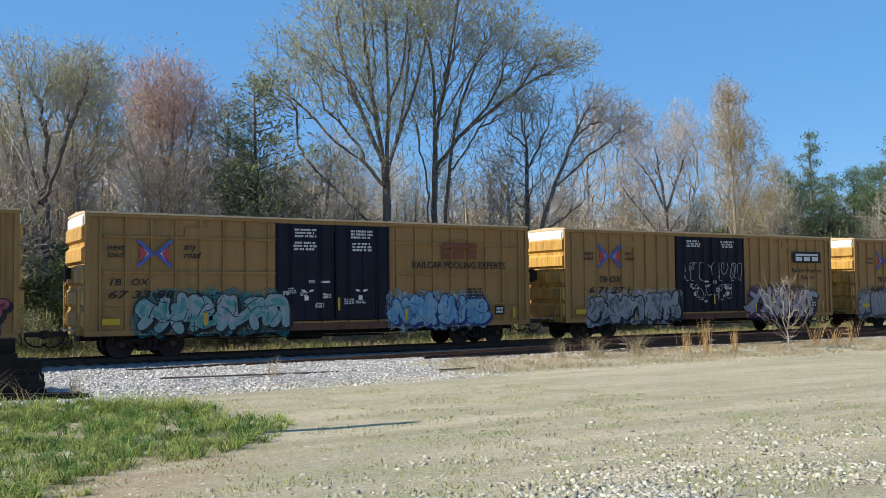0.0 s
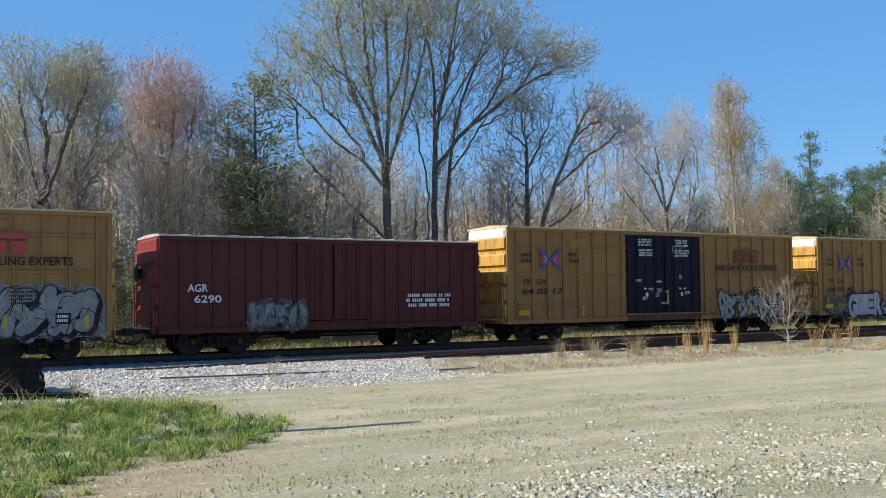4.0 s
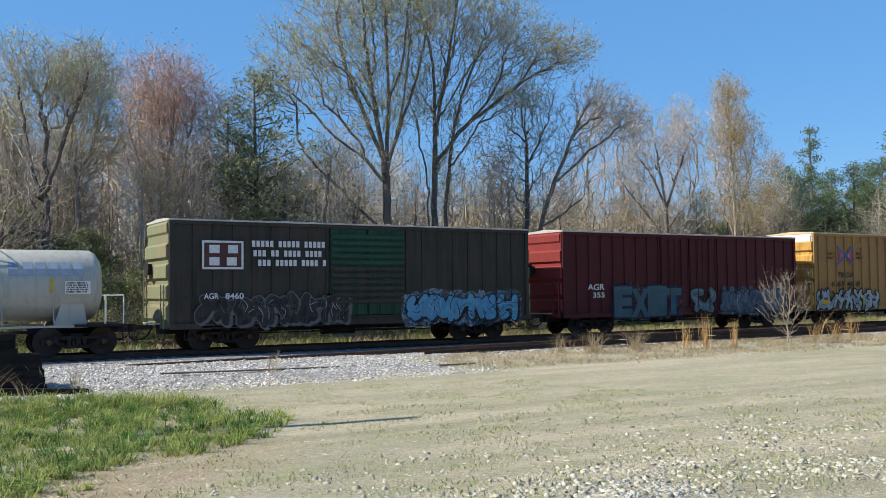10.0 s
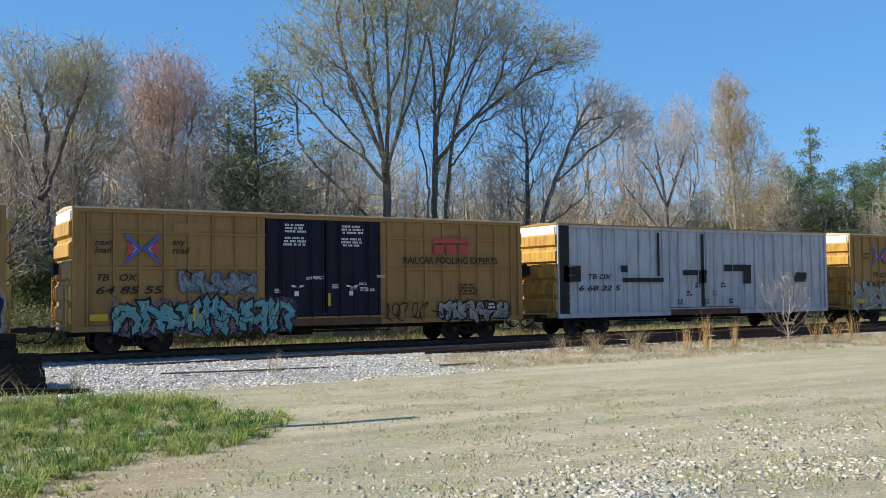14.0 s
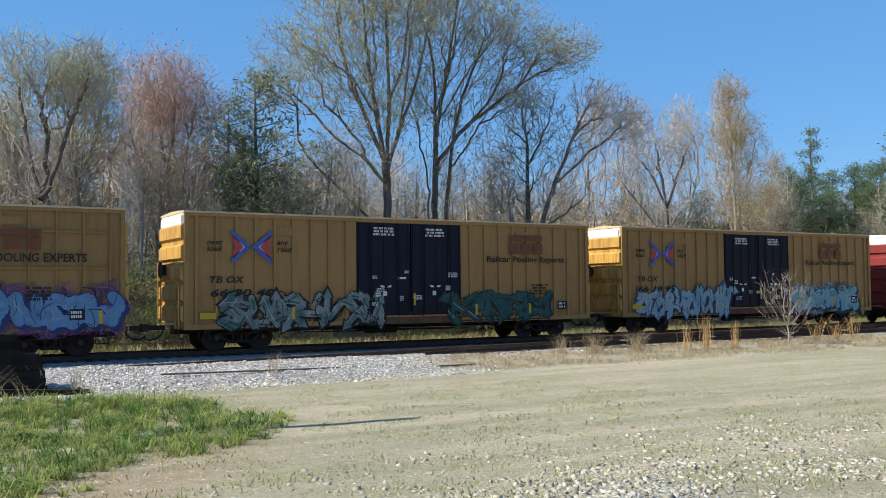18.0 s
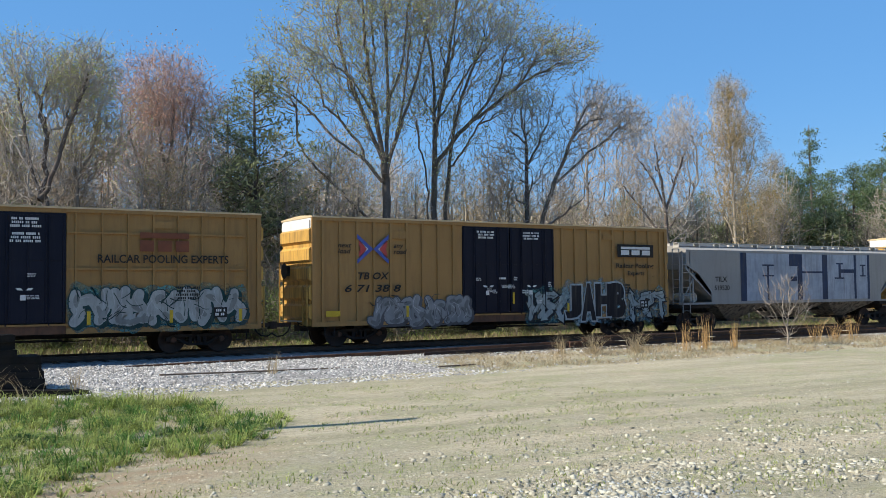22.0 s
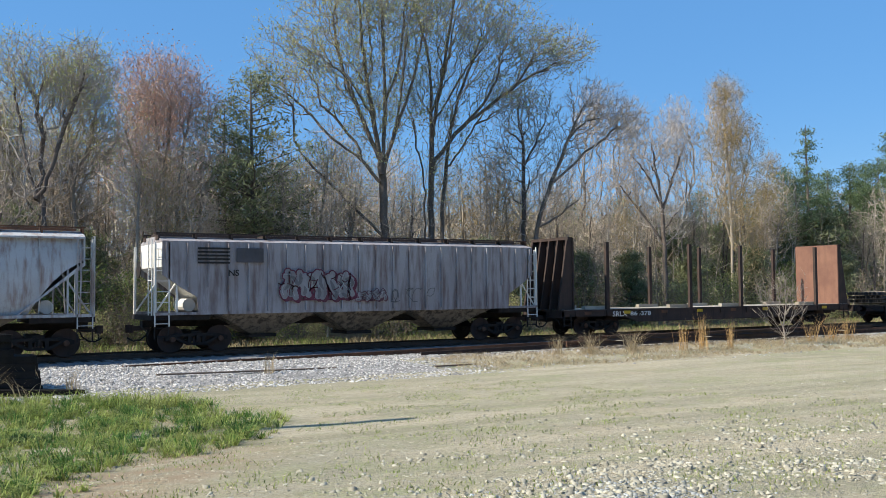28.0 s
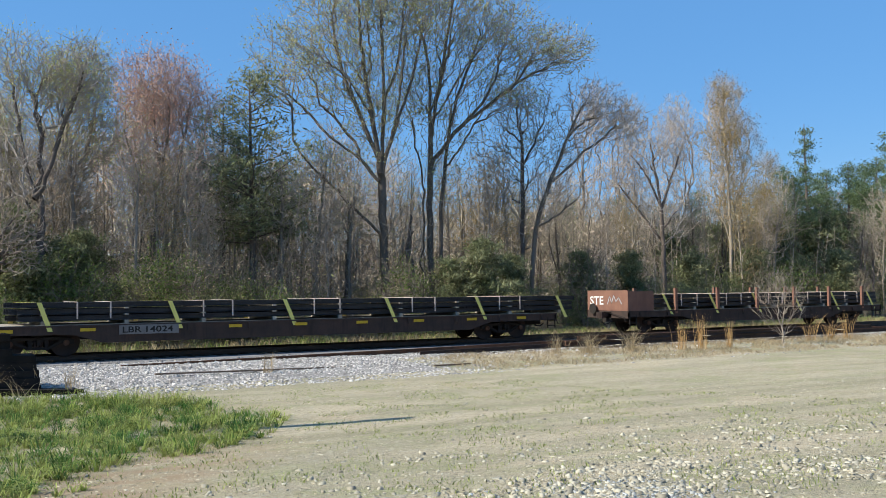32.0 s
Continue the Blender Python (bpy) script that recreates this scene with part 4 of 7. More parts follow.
def sprout(rng, limbs, lobes, count, trunk, thrift=.4, least=.013, shell=.55, deep=.85):
    """A branching skeleton. limbs: drawn-out main limbs, each a row of (aside, height), the trunk first; lobes: rounded masses
    (aside, height, half width, half height, share) that the twigs fill. Every new twig grows from where the way to the root stays short.
    Returns rows of segments, the end points and the directions there."""
    across, inward = np.array([0.8562, -0.5167, 0.0]), np.array([0.5167, 0.8562, 0.0])
    pos, par, path = [np.zeros(3)], [-1], [0.0]

    def put(p, k):
        pos.append(p)
        par.append(k)
        path.append(path[k] + float(np.linalg.norm(p - pos[k])))
        return len(pos) - 1

    for j, limb in enumerate(limbs):
        pts = np.array([(s, rng.normal(0, .12) * i, h) for i, (s, h) in enumerate(limb)], float)
        for _ in range(2):
            pts = np.concatenate([pts[:1], np.stack([pts[:-1] * .75 + pts[1:] * .25, pts[:-1] * .25 + pts[1:] * .75], 1).reshape(-1, 3), pts[-1:]])
        pts = across * pts[:, :1] + inward * pts[:, 1:2] + np.array([0, 0, 1.0]) * pts[:, 2:]
        if j == 0:
            k = 0
        else:
            k = int(np.argmin(np.linalg.norm(np.array(pos) - pts[0], axis=1)))
        for p in pts[1:] if j else pts:
            if np.linalg.norm(p - pos[k]) > .3:
                k = put(p + rng.normal(0, .03, 3), k)
    goal = []
    total = sum(q[4] for q in lobes)
    for s, h, rs, rh, share in lobes:
        n = int(count * share / total)
        v = rng.normal(0, 1, (n, 3))
        v *= (rng.random(n) ** shell / np.linalg.norm(v, axis=1))[:, None]
        goal.append(across * (s + v[:, :1] * rs) + inward * v[:, 1:2] * rs * deep + np.array([0, 0, 1.0]) * (h + v[:, 2:] * rh))
    goal = np.concatenate(goal)
    goal = goal[goal[:, 2] > .3]
    best, link = np.full(len(goal), 1e9), np.zeros(len(goal), int)
    for k in range(len(pos)):
        c = np.sqrt(((goal - pos[k]) ** 2).sum(1)) + thrift * path[k]
        near = c < best
        best[near], link[near] = c[near], k
    for _ in range(len(goal)):
        i = int(np.argmin(best))
        k = put(goal[i], int(link[i]))
        best[i] = 1e12
        c = np.sqrt(((goal - pos[k]) ** 2).sum(1)) + thrift * path[k]
        near = (c < best) & (best < 1e11)
        best[near], link[near] = c[near], k
    n = len(pos)
    pos, ends = np.array(pos), np.zeros(n)
    for k in range(n - 1, 0, -1):
        ends[k] = max(ends[k], 1)
        ends[par[k]] += ends[k]
    power = math.log(trunk / least) / math.log(max(ends[0], 2))
    r = least * np.maximum(ends, 1) ** power
    rows, tips, ways = [], [], []
    for k in range(1, n):
        p, q = pos[par[k]], pos[k]
        ln = float(np.linalg.norm(q - p))
        if ln < 1e-4:
            continue
        r0 = min(r[par[k]], r[k] * 1.5)
        m = (p + q) / 2 + rng.normal(0, .07, 3) * ln * (ends[k] < 60) - np.array([0, 0, .06 * ln * (ends[k] < 30)])
        rows += [(*p, *m, r0, (r0 + r[k]) / 2), (*m, *q, (r0 + r[k]) / 2, r[k])]
        if ends[k] <= 2:
            tips.append(q)
            ways.append((q - m) / (np.linalg.norm(q - m) + 1e-9))
    return rows, np.array(tips), np.array(ways)


def bare_tree(seed, limbs, lobes, count, trunk, bark, twig, label, bud=None, buds=0, budsize=.06, fuzz=.16, low=0.0, sprays=2, fringe=.5, fine=.010, name="tree", category="tree", **kw):
    """A tree in early spring: trunk and limbs, a crown of twigs, buds or young leaves at the ends."""
    rng = np.random.default_rng(seed)
    rows, tips, ways = sprout(rng, limbs, lobes, count, trunk, **kw)
    rows = np.array(rows)
    stout = rows[:, 6] > min(.05, trunk * .4)
    t = thing(name, label, category)
    part("trunk", soup("trunk", *tubes(rows[stout], 7), bark, True), bark, t)
    pick = np.repeat(np.arange(len(tips)), sprays)
    spray_ = slivers(tips[pick] - ways[pick] * .12, rng, fringe, fine, .25, ways[pick] * 1.4)
    part("crown", soup("crown", *join(tubes(rows[~stout], 3), spray_), twig), twig, t)
    if buds:
        high = np.flatnonzero(tips[:, 2] > low)
        k = high[rng.integers(0, len(high), buds)]
        at = tips[k] + ways[k] * fringe * .6 * rng.random((buds, 1)) + rng.normal(0, fuzz, (buds, 3))
        part("foliage", soup("foliage", *leaf_cloud(at, budsize, rng, .6), bud), bud, t)
    return t


def conifer(seed, tall, width, label, mat, bare=0.2, dense=1.0, droop=-0.1, taper=.75, tuft=.3, ragged=.5):
    """Evergreen: a straight trunk, limbs at odd heights and needles in tufts along them."""
    rng = np.random.default_rng(seed)
    segs, pts = [], []
    steps = 12
    for i in range(steps):
        a, b = i / steps, (i + 1) / steps
        segs.append((0.1 * math.sin(a * 5), 0, tall * a, 0.1 * math.sin(b * 5), 0, tall * b, .018 * tall * (1 - a * .9), .018 * tall * (1 - b * .9)))
    z = tall * bare
    while z < tall * .985:
        f = (z / tall - bare) / (1 - bare)
        reach = width * (1 - f) ** taper * (.45 + .55 * min(1, f * 4 + .4)) * (1 - ragged * .6 + ragged * rng.random())
        for _ in range(rng.integers(2, 5)):
            a = rng.random() * math.tau
            d = np.array([math.cos(a), math.sin(a), droop + .35 * f + rng.normal(0, .16)])
            ln = reach * (.5 + .6 * rng.random())
            p, q = np.array([0, 0, z]), np.array([0, 0, z]) + d * ln
            segs.append((*p, *q, .018 + .01 * ln, .008))
            for _ in range(2 + int(2.2 * ln)):
                m = int(24 * dense)
                u = .25 + .8 * rng.random() ** .7
                c = p + d * ln * u + rng.normal(0, .18, 3) * ln * .6
                pts.append(c + rng.normal(0, 1, (m, 3)) * np.array([tuft, tuft, tuft * .42]))
        z += tall * .026 * (.6 + .8 * rng.random())
    t = thing("evergreen_tree", label, "tree")
    part("trunk", soup("trunk", *tubes(segs, 5), DARKBARK, True), DARKBARK, t)
    part("crown", soup("crown", *leaf_cloud(np.concatenate(pts), .15, rng, .22), mat), mat, t)
    return t


def shrub(seed, tall, width, mat, label, count=1500, leaf=.05):
    """A bush of many fine stems with small leaves."""
    n = 5
    limbs = [((0, 0), (width * .5 * math.sin(i * 2.4), tall * (.5 + .1 * (i % 3)))) for i in range(n)]
    lobes = [(0, tall * .5, width, tall * .5, 3), (width * .3, tall * .75, width * .5, tall * .3, 1), (-width * .4, tall * .6, width * .6, tall * .35, 1)]
    return bare_tree(seed, limbs, lobes, 260, .05, BRUSHTWIG, BRUSHTWIG, label, mat, count, leaf, .24, 0, 1, .4, .010, "shrub", "shrub", least=.009)


def spot(k, y):
    """The place on the line through the camera's stand with sideways slope k, at the distance y from the main track."""
    x = (y - EYE.y) * (0.5167 + k * 0.8562) / (0.8562 - k * 0.5167)
    return x, y


def stand(t, k, y, turn=0.0, size=1.0):
    x, y = spot(k, y)
    t.matrix_basis = pose(x, y, height(x, y) - .05, 0, 0, turn) @ Matrix.Scale(size, 4)
    return t


def again(t, k, y, turn, size=1.0):
    x, y = spot(k, y)
    c = copy_thing(t, pose(x, y, height(x, y) - .05, 0, 0, turn))
    c.scale = (size, size, size)
    return c


# the two tall maples over the line, greening at the tips
stand(bare_tree(101, (((0.0, -0.1), (0.0, 3.2), (-0.1, 5.9), (-0.2, 9.0), (-0.3, 10.7)),
               ((-0.3, 10.3), (-0.8, 13.4), (-1.2, 16.1), (-1.4, 18.1), (-1.5, 22.2)),
               ((-0.2, 10.0), (0.0, 12.7), (0.0, 16.1), (-0.2, 18.8), (0.0, 23.2)),
               ((-0.2, 9.3), (0.5, 12.0), (1.6, 15.1), (2.3, 17.8), (2.8, 21.9)),
               ((-0.3, 9.0), (-1.7, 10.8), (-3.4, 11.8), (-4.7, 13.5), (-6.4, 14.9), (-7.5, 15.5)),
               ((0.0, 5.6), (-1.4, 7.1), (-3.1, 8.8), (-4.4, 10.0), (-5.4, 11.5)),
               ((-1.1, 15.1), (-2.4, 16.8), (-3.7, 18.3), (-5.1, 20.0)),
               ((-0.7, 13.0), (-2.2, 15.4), (-3.4, 16.4)),
               ((0.0, 14.1), (1.0, 16.4), (1.2, 19.5)),
               ((-0.2, 10.0), (0.8, 12.9), (1.2, 16.1), (1.5, 18.8)),
               ((-0.3, 10.3), (-1.7, 13.7), (-2.7, 16.1), (-3.1, 18.8)),
               ((-0.5, 11.7), (0.3, 15.1), (0.8, 18.1)),),
               [(0.0, 13.4, 2.7, 3.7, 1.3), (-1.7, 14.7, 2.4, 3.1, 1.0), (-4.4, 16.6, 4.2, 3.6, 3.2), (-6.4, 15.1, 2.0, 1.7, 0.5), (-1.0, 19.5, 4.1, 4.4, 4), (1.7, 19.8, 2.7, 4.1, 2), (-3.1, 21.5, 2.7, 3.1, 1.5), (-4.1, 10.3, 2.0, 2.0, 0.5), (0.3, 5.6, 2.4, 2.4, 0.5)], 3300, 0.26, BARK, CROWNTWIG, "tall bare tree with a hazy green spring crown", BUDGREEN, 21000, .055, low=7.5, fuzz=.2, thrift=.5, fringe=.8, fine=.013, sprays=2), -0.056, 15)
stand(bare_tree(102, (((0.0, -0.2), (-0.1, 5.3), (-0.1, 9.2), (0.0, 12.1)),
               ((0.0, 11.7), (0.0, 14.9), (-0.2, 17.7), (-1.0, 20.2), (-1.5, 23.0)),
               ((0.0, 12.1), (0.6, 15.6), (1.1, 18.8), (2.0, 23.0)),
               ((-0.1, 10.3), (1.7, 12.7), (3.5, 14.0), (5.2, 15.3), (6.6, 16.2), (8.4, 16.6), (9.6, 17.3)),
               ((0.4, 13.5), (2.0, 16.3), (3.8, 18.4), (5.6, 20.4), (6.6, 21.9)),
               ((-0.6, -0.2), (-0.5, 6.1), (-0.5, 9.2), (-0.1, 11.4)),
               ((2.4, 13.3), (3.8, 14.9), (4.5, 17.0)),
               ((0.1, 15.2), (1.0, 17.0), (3.1, 20.2)),
               ((5.4, 15.4), (6.6, 17.5), (7.5, 18.8)),
               ((0.5, -0.2), (0.6, 6.1), (0.8, 10.3), (1.5, 14.2), (2.8, 17.4), (3.5, 20.2)),
               ((-0.5, 8.9), (-1.0, 12.4), (-2.0, 15.6), (-2.4, 18.1)),
               ((0.0, 13.8), (1.0, 16.6), (1.5, 19.8)),),
               [(1.0, 13.5, 2.6, 3.5, 1.3), (-1.1, 15.2, 2.1, 3.2, 1.0), (2.0, 18.8, 3.9, 4.2, 3.5), (4.5, 18.8, 3.2, 2.8, 2), (7.5, 17.5, 2.8, 1.7, 2.2), (0.6, 21.9, 3.9, 3.2, 2.5), (4.5, 14.9, 2.8, 1.4, 0.8), (0.6, 9.2, 2.1, 2.8, 0.6)], 3300, 0.22, BARK, CROWNTWIG, "tall forked tree with thin yellow-green buds", BUDGREEN, 14000, .055, low=8, fuzz=.2, thrift=.5, fringe=.8, fine=.013, sprays=2), -0.007, 15.6)
stand(bare_tree(103, (((-0.1, -0.2), (-0.1, 6.8), (0.2, 10.6)),),
               [(0.0, 6.1, 1.4, 2.8, 1)], 120, 0.22, DARKBARK, DARKTWIG, "snapped-off dead grey trunk among low twigs", ), -0.028, 16.2)
stand(bare_tree(104, (((0.0, -0.2), (0.0, 5.8), (0.1, 11.6), (-0.1, 14.1), (0.5, 15.4)),
               ((0.1, 11.6), (-0.3, 14.1), (0.0, 15.9)),
               ((0.1, 10.5), (1.2, 12.7), (1.9, 15.2)),
               ((0.0, 8.7), (-0.8, 10.9), (-1.9, 12.7)),),
               [(-0.1, 14.5, 2.7, 2.7, 2), (-1.2, 11.6, 2.2, 2.2, 1), (1.0, 12.3, 1.8, 2.9, 1), (0.3, 8.0, 2.2, 2.5, 0.7)], 1300, 0.15, DARKBARK, DARKTWIG, "bare tree with an arching crown", BUDGREEN, 2500, .045, low=7, thrift=.4, fringe=.7), 0.088, 14)
stand(bare_tree(105, (((0.0, -0.2), (0.3, 6.1), (1.4, 9.3), (2.5, 12.2), (3.6, 14.5), (4.8, 16.2)),
               ((1.4, 9.3), (4.1, 11.8), (5.9, 13.1), (7.9, 14.5)),
               ((2.3, 11.8), (3.4, 13.3), (5.6, 14.0)),
               ((3.0, 13.5), (2.7, 15.4)),
               ((0.5, 6.5), (2.0, 7.4), (4.1, 9.3)),),
               [(4.1, 14.4, 2.5, 1.8, 1.6), (5.9, 13.5, 2.0, 1.4, 1.2), (2.0, 9.3, 2.5, 2.5, 1), (3.0, 11.9, 1.8, 1.8, 1)], 1200, 0.15, BARK, TWIG, "bare tree leaning out over the scrub", BUDTAN, 500, .045, thrift=.4, fringe=.7), 0.095, 13.2)
stand(bare_tree(106, (((0.2, -0.0), (0.1, 5.4), (-0.3, 9.2), (-0.6, 12.0), (-0.8, 14.2)),
               ((0.2, -0.0), (0.6, 5.4), (0.7, 8.5), (1.1, 11.4), (1.4, 13.9)),
               ((0.0, -0.0), (-0.8, 6.0), (-1.6, 9.2), (-2.3, 12.0)),
               ((-0.3, 9.2), (0.3, 11.4), (0.0, 14.5)),
               ((0.6, 7.9), (2.2, 10.4), (2.4, 13.0)),
               ((-1.2, 7.9), (-2.5, 9.8), (-3.0, 12.6)),),
               [(-0.5, 13.6, 2.8, 2.5, 5), (0.9, 13.0, 2.2, 2.2, 2), (-0.5, 9.8, 3.6, 2.8, 3), (-0.3, 6.3, 2.8, 2.5, 1)], 2800, 0.17, PALEBARK, MAPLETWIG, "red maple in bud with a broad rounded crown", BUDRED, 6500, .05, low=9.0, fuzz=.55, fringe=.8, thrift=.4, fine=.013, shell=.38), -0.287, 18)
goldie = stand(bare_tree(107, (((0.0, -1.1), (-0.1, 7.1), (-0.2, 12.6), (-0.3, 17.1), (-0.5, 19.4)),
               ((-0.0, 7.1), (0.9, 11.2), (1.8, 14.9)),
               ((-0.1, 6.2), (-1.4, 10.3), (-1.8, 13.9)),
               ((-0.2, 11.2), (0.5, 14.4), (0.9, 16.2)),),
               [(0.0, 14.4, 2.8, 2.8, 3), (0.5, 10.3, 3.2, 2.7, 2), (-0.4, 18.1, 1.6, 1.7, 1)], 1800, 0.13, PALEBARK, GOLDTWIG, "golden-budded tree in the wood's edge", BUDGOLD, 7500, .05, fuzz=.25, fringe=.6, thrift=.35, fine=.013), 0.308, 18)
again(goldie, .345, 21, 130, .72)
left_a = stand(bare_tree(108, (((0.2, 0.4), (0.1, 4.9), (-0.1, 7.1)),
               ((-0.1, 7.1), (-0.8, 9.2), (-1.0, 11.1), (-1.5, 13.0), (-1.6, 14.5)),
               ((-0.1, 7.0), (0.6, 8.7), (1.1, 10.6), (2.0, 12.4), (2.5, 14.5)),
               ((-0.4, 8.1), (-1.5, 10.0), (-2.3, 11.4)),
               ((0.8, 9.0), (0.1, 11.1), (0.2, 13.5)),
               ((1.1, 10.7), (2.8, 11.6), (3.5, 13.0)),),
               [(-1.0, 13.0, 2.0, 2.2, 3), (2.1, 13.1, 1.5, 2.0, 2.4), (0.5, 12.4, 1.3, 2.4, 1.6), (-0.4, 9.2, 2.4, 2.2, 1.5)], 1350, 0.17, DARKBARK, DARKTWIG, "dark bare tree with upswept limbs and faint green tips", BUDGREEN, 5000, .045, low=10, fuzz=.25, thrift=.5, fringe=.8, fine=.013), -0.419, 13)
left_b = stand(bare_tree(109, (((0.0, 0.2), (0.1, 5.1), (-0.1, 8.0), (-0.3, 11.2), (0.1, 13.8)),
               ((-0.1, 8.0), (1.0, 10.6), (1.3, 13.0)),
               ((-0.2, 8.9), (-1.0, 11.2), (-1.2, 13.2)),),
               [(0.1, 13.2, 1.9, 2.2, 3), (1.3, 10.9, 1.5, 2.3, 1.5), (-0.4, 9.5, 1.7, 2.3, 1.5)], 1400, 0.13, PALEBARK, TWIG, "tall bare tree with a pale green haze of buds", BUDGREEN, 6000, .045, low=9, fuzz=.25, thrift=.5, fringe=.8, fine=.013), -0.384, 16)
# Sunlight on this tree is given by its pale twig colour.
left_c = stand(bare_tree(110, (((-1.0, 0.5), (-0.7, 3.5), (-0.1, 4.9), (0.9, 4.3)),
               ((-0.7, 3.5), (-0.3, 6.1), (-0.2, 8.1)),
               ((-0.5, 4.8), (0.6, 6.3), (1.1, 7.3)),
               ((-0.2, 4.9), (0.8, 5.5), (1.6, 5.3)),),
               [(0.1, 6.3, 1.8, 1.8, 2), (0.6, 4.8, 1.5, 1.5, 1.5)], 600, 0.15, DARKBARK, TWIG, "low spreading bare tree with twigs in a pale sunlit colour", ), -0.454, 11)
dark = stand(bare_tree(111, (((0.1, -0.7), (0.0, 5.4), (-0.1, 8.5)),
               ((-0.1, 8.5), (-1.3, 11.1), (-2.7, 13.0)),
               ((-0.1, 8.5), (-0.6, 11.5), (-0.9, 14.0)),
               ((-0.0, 8.3), (0.9, 11.1), (1.8, 13.6)),
               ((-0.1, 6.6), (2.0, 9.5), (2.8, 11.5)),
               ((0.0, 5.8), (-2.1, 8.7), (-3.4, 10.3)),),
               [(-0.7, 13.0, 2.9, 2.2, 3), (1.3, 12.3, 2.0, 2.2, 1.5), (-2.5, 11.5, 2.2, 2.0, 1.3), (0.3, 8.3, 3.3, 2.5, 1)], 1400, 0.16, DARKBARK, DARKTWIG, "dark spreading bare tree", thrift=.4, fringe=.7), 0.236, 15)
spire = stand(bare_tree(112, (((0.0, -1.3), (0.0, 7.4), (-0.1, 13.3), (0.0, 18.6)),),
               [(0.0, 16.2, 2.0, 3.0, 3), (-0.1, 11.3, 2.7, 3.4, 2), (0.0, 6.9, 2.9, 2.9, 1)], 1500, 0.12, PALEBARK, TWIG, "slender bare tree with a pointed crown", BUDTAN, 900, .045, thrift=.5, fringe=.6, fine=.013), 0.252, 24)
again(spire, .302, 25, 70, 1.12)
again(spire, .20, 23, 200, .95)
again(spire, .165, 24, 140, 1.0)
again(left_b, -.462, 19, 90, .86)
again(left_b, -.30, 23, 200, 1.0)
# evergreens
cedar = stand(conifer(120, 14.2, 4.0, "dark evergreen standing among bare trees", CEDAR, .34, .6, .2, .55, .34, .9), -.196, 17, 0, 1.08)
again(cedar, -.226, 21, 90, .98)
again(cedar, -.166, 21, 200, .74)
pine_r = stand(conifer(121, 18, 4.0, "tall pine with layered dark boughs", PINEBLUE, .2, .9, .1, .95, .32, .75), .388, 26, 0, 1.02)
broad = stand(conifer(123, 16, 4.6, "full green pine at the end of the wood", PINEBLUE, .2, .9, .15, .5, .38, .8), .432, 25, 80, .92)
again(pine_r, .475, 22, 200, 1.0)
again(broad, .462, 27, 150, 1.0)
again(broad, .362, 30, 140, .92)
again(broad, .41, 32, 250, .95)
again(broad, .45, 31, 20, 1.0)
again(broad, .376, 24, 300, .8)
for k, y, a, z in ((.09, 38, 10, .5), (.14, 36, 70, .55), (.19, 40, 130, .62), (.235, 34, 190, .55), (.275, 38, 250, .66), (.32, 36, 310, .62), (.335, 28, 40, .55), (.40, 27, 100, .6), (.455, 27, 160, .66)):
    again(broad, k, y, a, z * 1.22)
low_cedar = stand(conifer(122, 5.5, 2.3, "low dark green cedar under the trees", CEDAR, .02, .9, .1, .5, .3, .8), .045, 11)
again(low_cedar, .075, 11.6, 60, .85)
again(low_cedar, .012, 12, 100, .8)
again(low_cedar, -.375, 14, 30, 1.0)
again(low_cedar, -.455, 13.5, 10, 1.2)
again(low_cedar, .15, 15, 140, .9)
again(low_cedar, .265, 15, 250, .9)
again(low_cedar, .33, 16, 20, 1.0)
again(low_cedar, .42, 15, 70, 1.0)
for k, y, a, z in ((.355, 22, 160, 1.4), (.40, 23, 220, 1.6), (.45, 22, 300, 1.5), (.47, 24, 30, 1.6), (.30, 24, 50, 1.4), (.25, 22, 90, 1.2), (-.40, 13, 20, .9), (-.43, 12, 200, .8)):
    again(low_cedar, k, y, a, z)
again(low_cedar, .20, 14, 200, .9)
# scrub
sh1 = stand(shrub(130, 4.2, 2.0, SHRUB, "leafy green privet thicket", 2200, .055), -.27, 10.5)
sh2 = stand(shrub(131, 3.4, 1.8, SCRUB, "yellow-green bush just coming into leaf", 1900, .05), -.2, 11)
sh3 = stand(shrub(132, 5.0, 2.2, BUDTAN, "tangled brown brush with dry leaves", 500, .045), -.05, 11)
rt = random.Random(9)
for i in range(46):
    again((sh1, sh3, sh2, sh3)[i % 4], -.47 + .96 * (i + rt.random()) / 46, rt.uniform(10, 18), rt.uniform(0, 360), rt.uniform(.5, 1.1))
for i in range(16):
    again((sh1, sh2, sh2, sh3)[i % 4], -.47 + .96 * (i + rt.random()) / 26, rt.uniform(7.5, 10), rt.uniform(0, 360), rt.uniform(.4, .8))
for i in range(8):
    again((sh2, sh1, sh2, sh3)[i % 4], -.33 + .15 * (i + rt.random()) / 8, rt.uniform(9, 11), rt.uniform(0, 360), rt.uniform(.6, 1.15))
